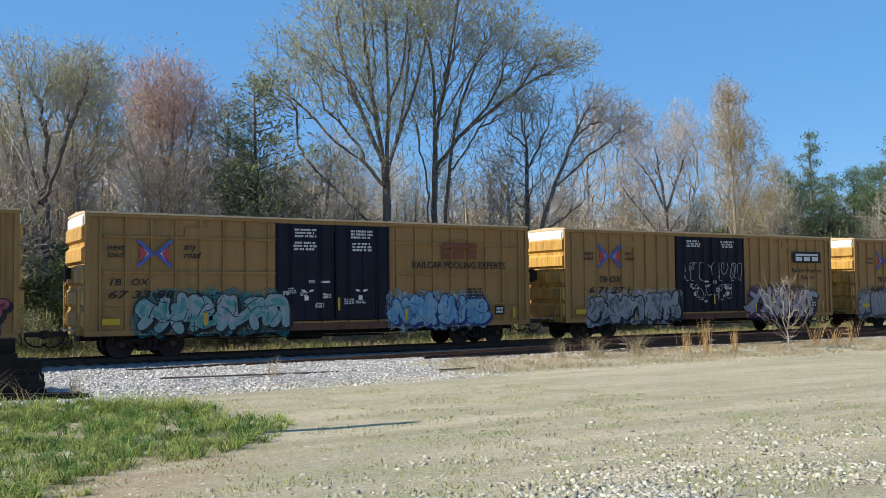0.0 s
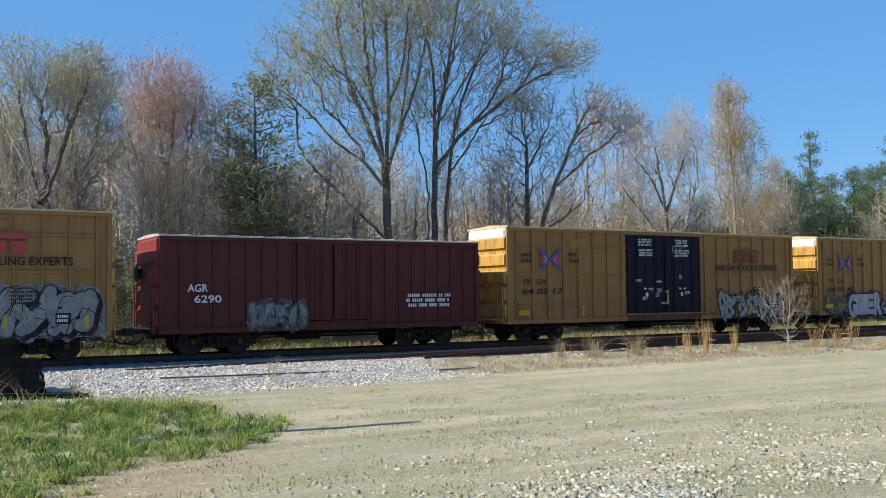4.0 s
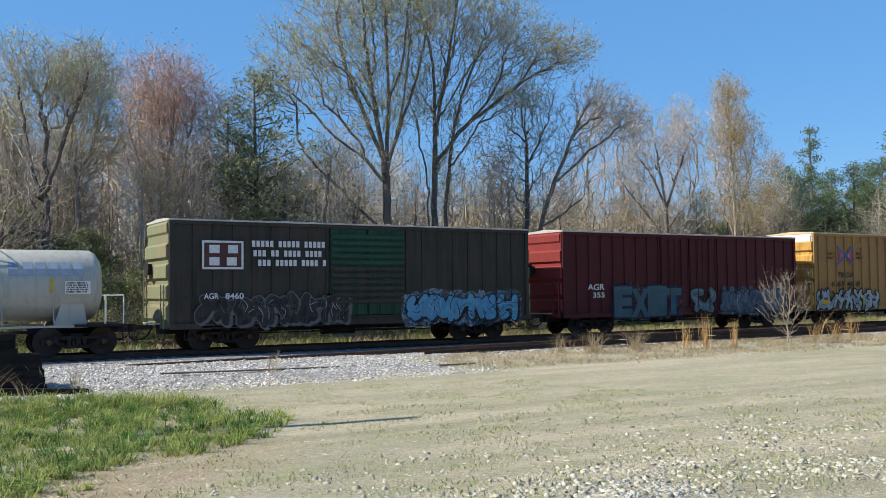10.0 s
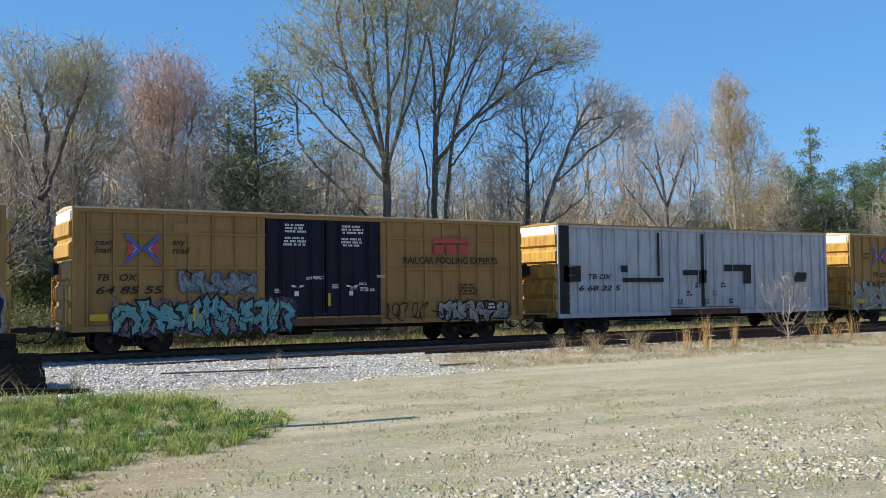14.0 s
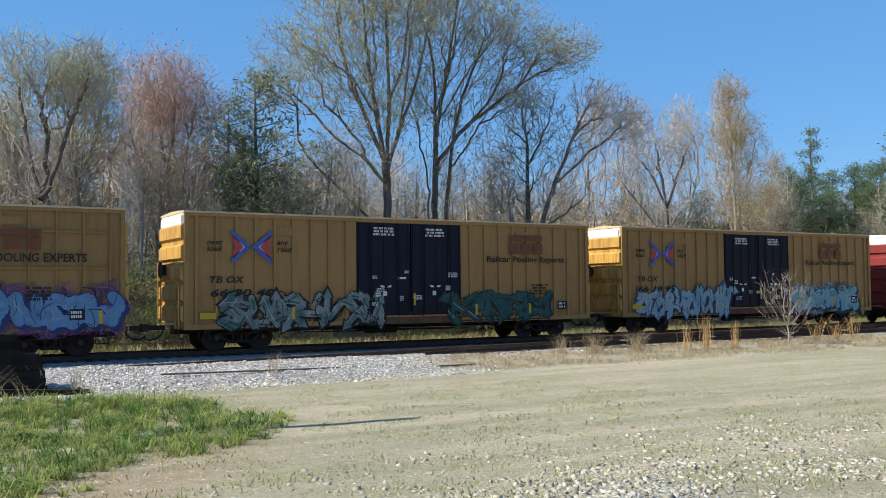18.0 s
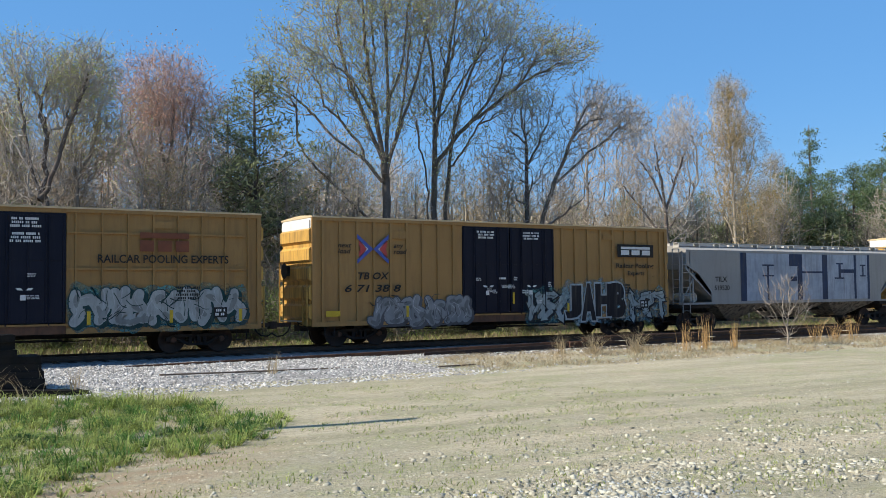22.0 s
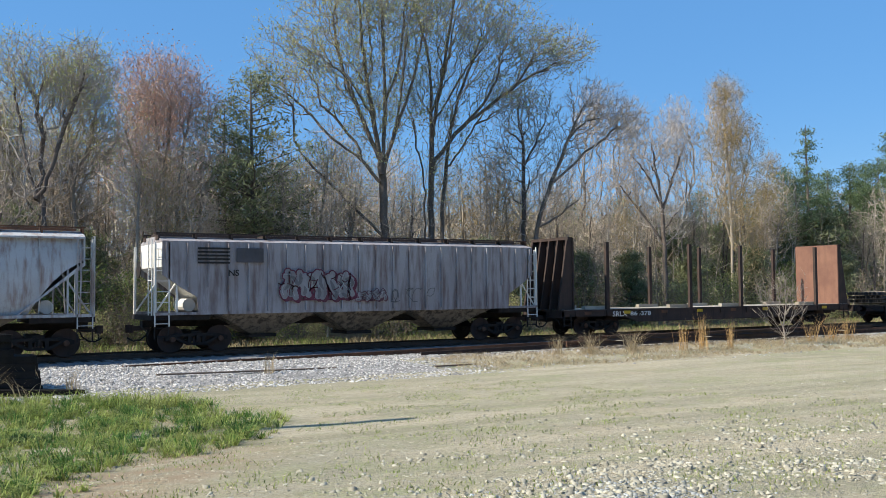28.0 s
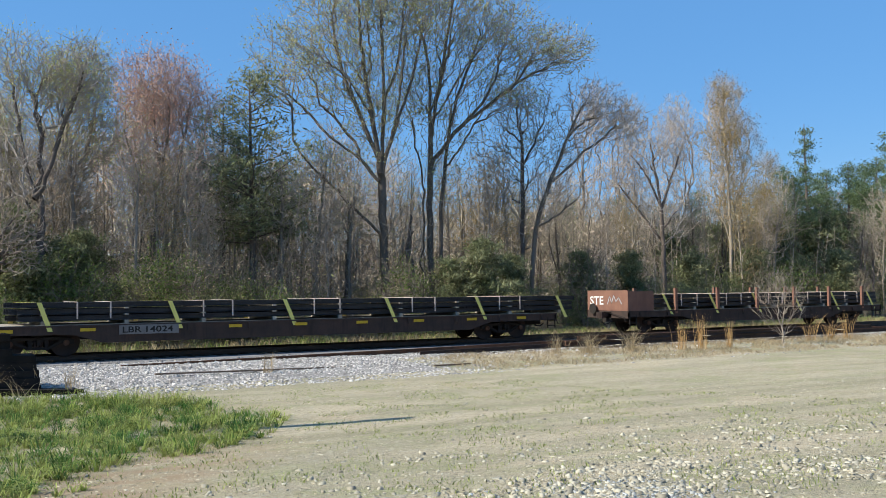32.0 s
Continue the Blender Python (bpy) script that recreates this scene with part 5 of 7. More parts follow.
# the rank of slim bare trees behind
def slim_tree(i):
    """One of the slim trees of the rank: a drawn-up stem, often forked, with a narrow crown."""
    q = random.Random(400 + i)
    tall, bend = 13.5, q.uniform(-.9, .9)
    fork = q.uniform(4, 7)
    limbs = [((0, 0), (bend * .4, fork), (bend, 9.5), (bend * 1.2, tall - 1)), ((bend * .4, fork), (bend * .4 + q.choice((-1, 1)) * 1.2, 8.5), (bend * .4 + q.uniform(-2, 2), 11.5))]
    lobes = [(bend, 9.8, 1.9, 3.4, 3), (bend * .5 + q.uniform(-1, 1), 7, 1.9, 2.6, 1.6), (0, 4.2, 1.6, 2.2, .8)]
    return bare_tree(140 + i, limbs, lobes, 480, .09 + .02 * (i % 3), (PALEBARK, PALEBARK, DARKBARK, PALEBARK)[i % 4], (TWIG, TWIG, CROWNTWIG, GOLDTWIG)[i % 4], "slim bare woodland tree",
                     (BUDTAN, BUDGREEN, BUDTAN, BUDGOLD)[i % 4], (400, 800, 300, 600)[i % 4], .05, .2, 4, fringe=.7, thrift=.35, fine=.013)


slim = [slim_tree(i) for i in range(6)]
for i, t in enumerate(slim):
    tagged(t, group="woodland trees")
    stand(t, -.4 + .15 * i, 17 + i % 3, 30 * i, .95)
for i in range(58):
    y = rt.uniform(13, 42)
    c = again(slim[i % 6], -.49 + 1.0 * ((i * .618) % 1), y, rt.uniform(0, 360), rt.uniform(.62, .92) * (1 + max(0, y - 22) * .012))
for i in range(16):
    again(slim[(i * 5 + 1) % 6], -.49 + .42 * ((i * .618) % 1), rt.uniform(12, 27), rt.uniform(0, 360), rt.uniform(.72, 1.0))
for i in range(20):
    again(slim[2], .05 + .44 * ((i * .618) % 1), rt.uniform(15, 30), rt.uniform(0, 360), rt.uniform(.6, .86))


for i in range(12):
    again(slim[(i * 5 + 3) % 6], -.13 + .30 * ((i * .618) % 1), rt.uniform(22, 32), rt.uniform(0, 360), rt.uniform(.9, 1.1))


def far_wood():
    """The deep wood: many thin stems and brush beyond the first ranks."""
    rng = np.random.default_rng(77)
    segs = []
    for _ in range(1500):
        k, y = -.52 + 1.08 * rng.random(), 18 + 55 * rng.random() ** 1.2
        x, y = spot(k, y)
        h, z, r = rng.uniform(4, 12), height(x, y), rng.uniform(.03, .10)
        lx, ly = rng.normal(0, .5, 2)
        segs.append((x, y, z, x + lx * .5, y + ly * .5, z + h * .55, r, r * .7))
        segs.append((x + lx * .5, y + ly * .5, z + h * .55, x + lx * 1.3, y + ly, z + h, r * .7, .015))
        for _ in range(9):
            f = rng.uniform(.15, 1)
            d = rng.normal(0, 1, 3) * np.array([1.1, 1.1, .6]) + np.array([0, 0, .9])
            segs.append((x + lx * f, y + ly * f, z + h * f, x + lx * f + d[0], y + ly * f + d[1], z + h * f + d[2], .024, .012))
    return tagged(new("far_wood", soup("far_wood", *tubes(segs, 3), WOODBARK)), "dense bare brown woodland in the distance", "woodland", kind="stuff")


far_wood()


def wood_haze():
    """Fine twig mass of the deepest wood, thinning upward."""
    rng = np.random.default_rng(79)
    n = 28000
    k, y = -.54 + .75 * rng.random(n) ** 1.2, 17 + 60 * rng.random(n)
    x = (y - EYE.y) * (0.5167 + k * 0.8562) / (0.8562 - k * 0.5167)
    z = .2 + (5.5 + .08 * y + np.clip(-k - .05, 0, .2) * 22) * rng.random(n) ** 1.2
    return tagged(new("deep_wood", soup("deep_wood", *slivers(np.stack([x, y, z], 1), rng, 1.5, .03, .9), HAZE)), "pale sunlit-toned twigs of the deepest wood", "woodland", kind="stuff")


wood_haze()


def far_ridge():
    """Low wooded skyline far behind everything."""
    rng = random.Random(31)
    sh, pts = Shape(), []
    for i in range(220):
        k = -.6 + 1.25 * i / 219
        x, y = spot(k, 96 + 3 * math.sin(i * .3))
        pts.append((x, y, 8 + 7 * min(1, max(0, k * 8 + .2)) + 2.5 * noise.noise((i * .23, 0, 0)) + rng.uniform(-.7, .9)))
    for p, q in zip(pts, pts[1:]):
        sh.add([(p[0], p[1], -1), (q[0], q[1], -1), (q[0], q[1], q[2]), (p[0], p[1], p[2])], [(0, 1, 2, 3)])
    return tagged(part("wooded_ridge", sh, RIDGE, None), "hazy brown wooded skyline in the distance", "backdrop", kind="structure")


far_ridge()


def far_brush():
    rng = np.random.default_rng(78)
    pts = []
    for _ in range(800):
        x, y = spot(-.52 + 1.08 * rng.random() ** .85, 11 + 34 * rng.random())
        h = rng.uniform(1.0, 4.6)
        m = 90
        pts.append(np.array([x, y, height(x, y) + h * .5]) + rng.normal(0, 1, (m, 3)) * np.array([.9, .9, h * .33]))
    return tagged(new("far_brush", soup("far_brush", *leaf_cloud(np.concatenate(pts), .085, rng), SCRUB)), "low green and brown brush under the trees", "brush", kind="stuff")


far_brush()


# bare sapling on the bank by the siding
sap = stand(bare_tree(160, [((0, 0), (0, .9), (.1, 1.9), (.05, 3.1))] + [((.02 * i, .2 + .16 * i), (s * (.6 + .05 * i), .9 + .26 * i), (s * (1.2 - .06 * i), 1.5 + .28 * i)) for i in range(7) for s in (-1, 1)],
                      [(0, 2.2, 1.25, 1.0, 1)], 90, .035, SAPTWIG, SAPTWIG, "small bare sapling on the bank", sprays=2, fringe=.45, fine=.005, least=.007, thrift=.7), .359, -8.4)
# rolling stock -------------------------------------------------------------------
def make_truck():
    """Two-axle freight truck; the parts of one are shared by all."""
    wheel = Shape().lathe([(-.07, .12), (-.07, .40), (-.065, .455), (.045, .445), (.05, .50), (.07, .49), (.07, .12)], "y", 24)
    wheel.lathe([(-.12, .11), (-.07, .13)], "y", 12)
    frame_ = Shape()
    frame_.slab([(-1.15, .42), (-1.15, .56), (-.75, .66), (.75, .66), (1.15, .56), (1.15, .42), (.95, .40), (.6, .56), (-.6, .56), (-.95, .40)], "y", -.07, .07)
    frame_.slab([(-.85, .50), (-.35, .24), (.35, .24), (.85, .50), (.72, .54), (.3, .33), (-.3, .33), (-.72, .54)], "y", -.06, .06)
    frame_.box(-.32, -.2, -.07, .07, .26, .62).box(.2, .32, -.07, .07, .26, .62)
    spring = Shape()
    for s in (-.1, 0, .1):
        spring.lathe([(.33, .045), (.52, .045)], "z", 8, (s, 0, 0))
    cap = Shape().lathe([(-.14, .06), (-.13, .10), (-.02, .11)], "y", 12)
    return dict(wheel=wheel.mesh("wheel", DARKRUST, True), side_frame=frame_.mesh("side_frame", BLACK), spring=spring.mesh("spring", DARKRUST, True),
                bearing_cap=cap.mesh("bearing_cap", RUST, True),
                truck=Shape().box(-.2, .2, -1.0, 1.0, .5, .75).box(-.05, .05, -1.2, 1.2, .4, .6).mesh("truck", BLACK),
                axle=Shape().rod((0, -.8, .46), (0, .8, .46), .085, n=10).mesh("axle", DARKRUST, True))


TRUCK = make_truck()


def trucks(car, places):
    for x in places:
        tr = part("truck", TRUCK["truck"], BLACK, car, "black cast steel truck", pose(x, 0, 0))
        for s in (-1, 1):
            part("side_frame", TRUCK["side_frame"], BLACK, tr, at=pose(0, s * 1.0, 0))
            part("spring", TRUCK["spring"], BLACK, tr, at=pose(0, s * 1.0, 0))
            part("axle", TRUCK["axle"], BLACK, tr, at=pose(s * .889, 0, 0))
            for q in (-1, 1):
                part("wheel", TRUCK["wheel"], BLACK, tr, "dark steel wheel", pose(s * .889, q * .745, .46, 0, 0, 180 if q < 0 else 0))
                part("bearing_cap", TRUCK["bearing_cap"], RUST, tr, at=pose(s * .889, q * 1.0, .46, 0, 0, 180 if q > 0 else 0))


def coupler_mesh():
    s = Shape().box(-.75, -.12, -.09, .09, .78, .95)
    s.slab([(-.14, -.16), (.02, -.2), (.1, -.06), (.04, .02), (.1, .1), (0, .2), (-.14, .16)], "z", .72, 1.0)
    return s.mesh("coupler", DARKRUST)


COUPLER = coupler_mesh()


def hose_mesh():
    return Shape().path([(-.35, .25, .82), (-.25, .26, .6), (-.05, .26, .45), (.2, .27, .42), (.42, .27, .55)], .03).mesh("air_hose", RUBBER)


HOSE = hose_mesh()


def ends(car, half, reach):
    """Couplers, hoses and cut levers; reach: from the body to the coupling point."""
    for s in (-1, 1):
        turn = 0 if s > 0 else 180
        part("coupler", COUPLER, DARKRUST, car, "rusty knuckle coupler", pose(s * (half + reach), 0, 0, 0, 0, turn))
        part("air_hose", HOSE, RUBBER, car, "black rubber air hose", pose(s * (half + reach - .3), 0, 0, 0, 0, turn))
        lever = Shape().path([(s * (half + .05), -.2, .95), (s * (half + .12), -.7, .9), (s * (half + .12), -1.35, .75), (s * (half + .12), -1.45, .55)], .018)
        part("cut_lever", lever, BLACK, car)


def ladder(x0, x1, y, z0, z1, gap=.42, r=.016):
    s = Shape()
    s.box(x0 - .02, x0 + .02, y - .02, y + .02, z0, z1).box(x1 - .02, x1 + .02, y - .02, y + .02, z0, z1)
    z = z0 + .1
    while z < z1:
        s.rod((x0, y, z), (x1, y, z), r, n=5)
        z += gap
    return s


def ladder_x(x, y0, y1, z0, z1, gap=.42):
    s = Shape().box(x - .02, x + .02, y0 - .02, y0 + .02, z0, z1).box(x - .02, x + .02, y1 - .02, y1 + .02, z0, z1)
    z = z0 + .1
    while z < z1:
        s.rod((x, y0, z), (x, y1, z), .016, n=5)
        z += gap
    return s


def boxcar(label, side, end, cap, roof_mat, door_mat, style, length=18.64, eave=5.04, sill=.82, door=2.44, floor=1.12, reach=1.03, far_door=None):
    """A high boxcar. style: grid, ribs or plain sides."""
    car = thing("boxcar", label, "railway boxcar", "freight train cars")
    h, w = length / 2, 1.5
    def sheet(a, b, y, z0, z1, marks, depth, base=w):
        """One pressed sheet from a to b with raised ribs at the marks (from, to)."""
        out = [(a, y * base)]
        for m0, m1 in sorted(marks):
            m0, m1 = max(m0, a + .002), min(m1, b - .002)
            out += [(m0, y * base), (m0 + .012, y * (base + depth)), (m1 - .012, y * (base + depth)), (m1, y * base)]
        out += [(b, y * base), (b, y * (base - .06)), (a, y * (base - .06))]
        return Shape().slab(out, "z", z0, z1)

    for s in (-1, 1):
        for y in (-1, 1):
            a, b = (-h, -door) if s < 0 else (door, h)
            edge = (a, a + .16) if s < 0 else (b - .16, b)
            if y > 0:
                marks = []
            elif style == "grid":
                marks = [(a + .5 + (b - a - .8) * i / 7 - .04 + (.0 if s < 0 else -.2), a + .5 + (b - a - .8) * i / 7 + .04 + (.0 if s < 0 else -.2)) for i in range(8)]
            elif style == "ribs":
                marks = [(a + .45 + (b - a - .9) * i / 8 - .06, a + .45 + (b - a - .9) * i / 8 + .06) for i in range(9)]
            else:
                marks = [(a + .12 + (b - a - .24) * i / 8 - .035, a + .12 + (b - a - .24) * i / 8 + .035) for i in range(9)]
            pn = part("side_panel", sheet(a, b, y, sill, eave, marks, .08 if style != "plain" else .05), side, car)
            if y < 0:
                part("top_chord", Shape().box(a, b, -w - .085, -w, eave - .12, eave), side, pn)
                part("side_sill", Shape().box(a, b, -w - .082, -w, sill - .02, sill + .17), side, pn)
                part("corner_post", Shape().box(*edge, -w - .083, -w, sill + .17, eave - .12), side, pn)
                if style == "grid":
                    for z in (1.72, 3.0, 4.24):
                        part("cross_rib", Shape().box(a + .62 if s < 0 else a, b if s < 0 else b - .62, -w - .07, -w, z - .035, z + .035), side, pn)
    for y in (-1, 1):
        for s in (-1, 1):
            a, b = (-door, -.01) if s < 0 else (.01, door)
            marks = [(a + (b - a) * q - .03, a + (b - a) * q + .03) for q in (.04, .27, .5, .73, .96)] if y < 0 else []
            dm = part("door", sheet(a + .02, b - .02, y, floor + .06, eave - .16, marks, .03, w + .045), door_mat, car, "tall sliding plug door")
            if y > 0:
                continue
            for z in (floor + .1, 2.2, 3.3, eave - .22):
                part("cross_bar", Shape().box(a + .04, b - .04, -w - .066, -w - .045, z - .02, z + .02), door_mat, dm)
            for x in (a + .55, b - .55):
                part("locking_rod", Shape().rod((x, y * (w + .1), floor - .02), (x, y * (w + .1), eave - .2), .02, n=6), door_mat, dm)
            part("handle", Shape().box((a + b) / 2 - .16, (a + b) / 2 + .16, -w - .12, -w - .09, 2.55, 2.61), door_mat, dm)
        part("door_track", Shape().box(-door - 2.2, door + 2.2, min(y * w, y * (w + .06)), max(y * w, y * (w + .06)), floor - .04, floor + .03), side, car)
        part("side_sill", Shape().box(-door, door, min(y * (w - .1), y * (w + .02)), max(y * (w - .1), y * (w + .02)), sill - .02, floor - .05), RUST if style != "plain" else side, car)
        part("door_header", Shape().box(-door, door, min(y * (w - .05), y * (w + .06)), max(y * (w - .05), y * (w + .06)), eave - .15, eave), side, car)
    for s in (-1, 1):
        out, z = [(s * (h - .06), sill), (s * h, sill)], sill + .25
        while z < eave - .7:
            out += [(s * h, z), (s * (h + .11), z + .1), (s * (h + .11), z + .52), (s * h, z + .62)]
            z += .74
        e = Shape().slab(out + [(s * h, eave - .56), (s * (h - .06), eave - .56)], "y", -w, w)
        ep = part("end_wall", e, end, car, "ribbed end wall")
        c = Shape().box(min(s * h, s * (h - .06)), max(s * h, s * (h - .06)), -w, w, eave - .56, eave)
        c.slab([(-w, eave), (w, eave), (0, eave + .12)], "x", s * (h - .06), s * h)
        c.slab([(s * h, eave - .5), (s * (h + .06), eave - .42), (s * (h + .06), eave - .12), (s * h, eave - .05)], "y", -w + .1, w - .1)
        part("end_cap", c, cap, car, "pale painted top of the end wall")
        part("end_ladder", ladder_x(s * (h + .16), w - .5, w - .08, sill, eave - 1.7 if s < 0 else 3.0), end, ep)
        part("end_ladder", ladder_x(s * (h + .16), -w + .08, -w + .5, sill, 2.4), end, ep)
        part("crossover_platform", Shape().box(min(s * (h + .1), s * (h + .32)), max(s * (h + .1), s * (h + .32)), -.9, .9, .98, 1.02), GALV, ep)
    bw = Shape().lathe([(-h - .3, .30), (-h - .28, .33), (-h - .26, .30)], "x", 18, (0, .6, 3.0))
    part("brake_wheel", bw, BLACK, car, "round steel hand brake wheel")
    part("brake_housing", Shape().box(-h - .26, -h - .1, .42, .78, 2.8, 3.2), BLACK, car)
    rf = Shape().slab([(-w - .1, eave), (-w - .1, eave + .06), (0, eave + .13), (w + .1, eave + .06), (w + .1, eave)], "x", -h - .02, h + .02)
    part("roof", rf, roof_mat, car, "low-pitched sheet roof with raised seams")
    seam = Shape()
    for i in range(15):
        x = -h + .2 + (length - .4) * i / 14
        seam.slab([(-w + .1, eave + .06), (0, eave + .13), (w - .1, eave + .06), (w - .1, eave + .085), (0, eave + .17), (-w + .1, eave + .085)], "x", x - .04, x + .04)
    part("roof_seams", seam, roof_mat, car)
    for i in range(2):
        x = -h + .75 if i == 0 else h - .75
        part("corner_step", Shape().path([(x - .2, -w - .02, sill + .1), (x - .2, -w - .02, .42), (x + .2, -w - .02, .42), (x + .2, -w - .02, sill + .1)], .02), BLACK, car)
        for k in range(6):
            part("grab_iron", Shape().path([(x - .2, -w - .02, 1.15 + .4 * k), (x - .2, -w - .1, 1.15 + .4 * k), (x + .2, -w - .1, 1.15 + .4 * k), (x + .2, -w - .02, 1.15 + .4 * k)], .011, 4), side, car)
    part("underframe", Shape().box(-h + .05, h - .05, -w + .05, w - .05, sill + .1, floor + .02).box(-h, h, -.25, .25, .6, sill + .1), BLACK, car)
    part("air_reservoir", Shape().rod((-1.6, -.6, .62), (-.2, -.6, .62), .2, n=12), BLACK, car)
    part("brake_rod", Shape().rod((-4.5, -.35, .55), (3.5, -.35, .5), .02, n=5).rod((-2.2, -1.0, .6), (2.4, -1.05, .58), .025, n=5), BLACK, car)
    trucks(car, (-(h - 2.25), h - 2.25))
    ends(car, h, reach)
    return car


def hopper(label, body_mat, end_mat, length, bays=3, ribs=0, eave=4.02, top=4.42, sill=1.45, reach=.45, curved=0.0, hatch_mat=GALV, cut=1.75, mid=.55, bay_mat=None):
    """Covered hopper: trough body with sloped ends, hatches, outlet bays, open end platforms."""
    car = thing("covered_hopper", label, "railway hopper car", "freight train cars")
    h, w = length / 2, 1.55
    b0 = h - .35
    # side sheets, cut back below the sloped ends
    for y in (-1, 1):
        rows = 7 if curved else 1
        prev = None
        sh = Shape()
        for j in range(rows):
            z0, z1 = sill + (eave - sill) * j / rows, sill + (eave - sill) * (j + 1) / rows

            def out(z):
                return (w - curved * abs(2 * (z - sill) / (eave - sill) - 1) ** 2.2) * y

            def cut_at(z):
                f = (z - sill) / (eave - sill)
                return b0 - 1.75 * max(0.0, 1 - f * 1.5) ** .55 - .05

            xa, xb = cut_at(z0), cut_at(z1)
            sh.add([(-xa, out(z0), z0), (xa, out(z0), z0), (xb, out(z1), z1), (-xb, out(z1), z1)], [(0, 1, 2, 3)])
            if rows == 1:
                sh.v = []
                sh.f = []
                m = sill + (eave - sill) * mid
                sh.slab([(-b0 + cut, sill), (b0 - cut, sill), (b0 - cut + .05, sill + .55), (b0 - cut * .5, m), (b0, m + .45), (b0, eave), (-b0, eave), (-b0, m + .45), (-b0 + cut * .5, m), (-b0 + cut - .05, sill + .55)],
                        "y", y * w, y * (w - .03))
        part("side_sheet", sh, body_mat, car, smooth=bool(curved))
        for i in range(ribs):
            x = -b0 + .15 + (2 * b0 - .3) * i / (ribs - 1)
            lo = sill if abs(x) < b0 - 1.7 else sill + .9 if abs(x) < b0 - .9 else sill + 1.9
            if curved:
                hoop = Shape().path([(x, y * (w + .02 - curved * abs(2 * q - 1) ** 2.2), sill + (eave - sill) * q) for q in (0.0, .2, .4, .6, .8, 1.0)], .03, 4)
                part("side_post", hoop, body_mat, car)
            else:
                part("side_post", Shape().box(x - .035, x + .035, min(y * w, y * (w + .08)), max(y * w, y * (w + .08)), lo, eave), body_mat, car)
        part("side_sill", Shape().box(-h + .1, h - .1, min(y * (w - .12), y * w), max(y * (w - .12), y * w), sill - .1, sill), body_mat, car)
    # roof with gutters, running board and hatch strip
    part("roof", Shape().slab([(-w, eave), (-w, eave + .06), (-.75, top - .1), (.75, top - .1), (w, eave + .06), (w, eave)], "x", -b0, b0), body_mat, car, "sloped roof with a long hatch")
    for x in range(4):
        xx = -b0 + (2 * b0) * (x + .5) / 4
        part("hatch_cover", Shape().box(xx - b0 / 4 + .1, xx + b0 / 4 - .1, -.35, .35, top - .1, top + .02), hatch_mat, car)
    for y in (-1, 1):
        rb = Shape().box(-b0 - .1, b0 + .1, min(y * .75, y * 1.05), max(y * .75, y * 1.05), top + .0, top + .04)
        n = 13
        for i in range(n):
            x = -b0 + 2 * b0 * i / (n - 1)
            rb.box(x - .03, x + .03, min(y * .7, y * 1.1), max(y * .7, y * 1.1), top - .22, top)
        part("running_board", rb, hatch_mat, car, "grated steel roof walkway")
    # sloped end sheets, platforms, ladders
    for s in (-1, 1):
        m = sill + (eave - sill) * .45
        es = Shape().slab([(s * b0, eave), (s * b0, m + .5), (s * (b0 - 2.2), sill - .1), (s * (b0 - 2.26), sill - .1), (s * (b0 - .06), m + .6), (s * (b0 - .06), eave)], "y", -w + .03, w - .03)
        part("slope_sheet", es, end_mat, car)
        part("end_platform", Shape().box(min(s * (h - 2.1), s * h), max(s * (h - 2.1), s * h), -w + .1, w - .1, sill - .28, sill - .1), BLACK, car)
        for y in (-1, 1):
            part("end_post", Shape().box(s * (h - .12) - .04, s * (h - .12) + .04, y * (w - .1) - .05, y * (w - .1) + .05, sill - .1, eave - .05), end_mat, car)
            part("end_brace", Shape().rod((s * (h - .15), y * (w - .15), sill), (s * (h - 1.2), y * (w - .15), m + .4), .035, n=5), end_mat, car)
            part("end_post", Shape().box(s * (h - .9) - .03, s * (h - .9) + .03, y * (w - .12) - .03, y * (w - .12) + .03, sill - .1, m + .6), end_mat, car)
        part("side_ladder", ladder(*sorted((s * (h - .1), s * (h - .6))), -w + .02, sill - .5, eave, .38), end_mat, car)
        part("end_ladder", ladder_x(s * (h - .02), -w + .15, -w + .6, sill - .1, eave + .1, .38), end_mat, car)
        part("corner_step", ladder(*sorted((s * (h - .1), s * (h - .6))), -w + .05, .5, sill - .2, .3), BLACK, car)
        part("air_reservoir", Shape().rod((s * (h - 1.5), -.9, sill + .25), (s * (h - 1.5), .3, sill + .25), .24, n=12), WHITE, car)
    part("brake_wheel", Shape().lathe([(-h - .02, .28), (-h, .3), (-h + .02, .28)], "x", 16, (0, .4, 3.0)), BLACK, car)
    # outlet bays
    span = 2 * (b0 - 2.0)
    for i in range(bays):
        x = -span / 2 + span * (i + .5) / bays
        u = span / bays * .5
        by = Shape()
        lo, top_, bot = .48, [(x - u, sill), (x + u, sill)], [(x - .35, .55), (x + .35, .55)]
        by.add([(x - u, -w + .06, sill - .05), (x + u, -w + .06, sill - .05), (x + u, w - .06, sill - .05), (x - u, w - .06, sill - .05),
                (x - .4, -.55, .55), (x + .4, -.55, .55), (x + .4, .55, .55), (x - .4, .55, .55)],
               [(0, 1, 5, 4), (1, 2, 6, 5), (2, 3, 7, 6), (3, 0, 4, 7), (4, 5, 6, 7)])
        bay = part("outlet_bay", by, bay_mat or body_mat, car, "funnel-shaped outlet bay")
        part("gate", Shape().box(x - .55, x + .55, -.75, .75, .44, .56), BLACK, bay)
    part("center_sill", Shape().box(-h, h, -.2, .2, sill - .55, sill - .3), BLACK, car)
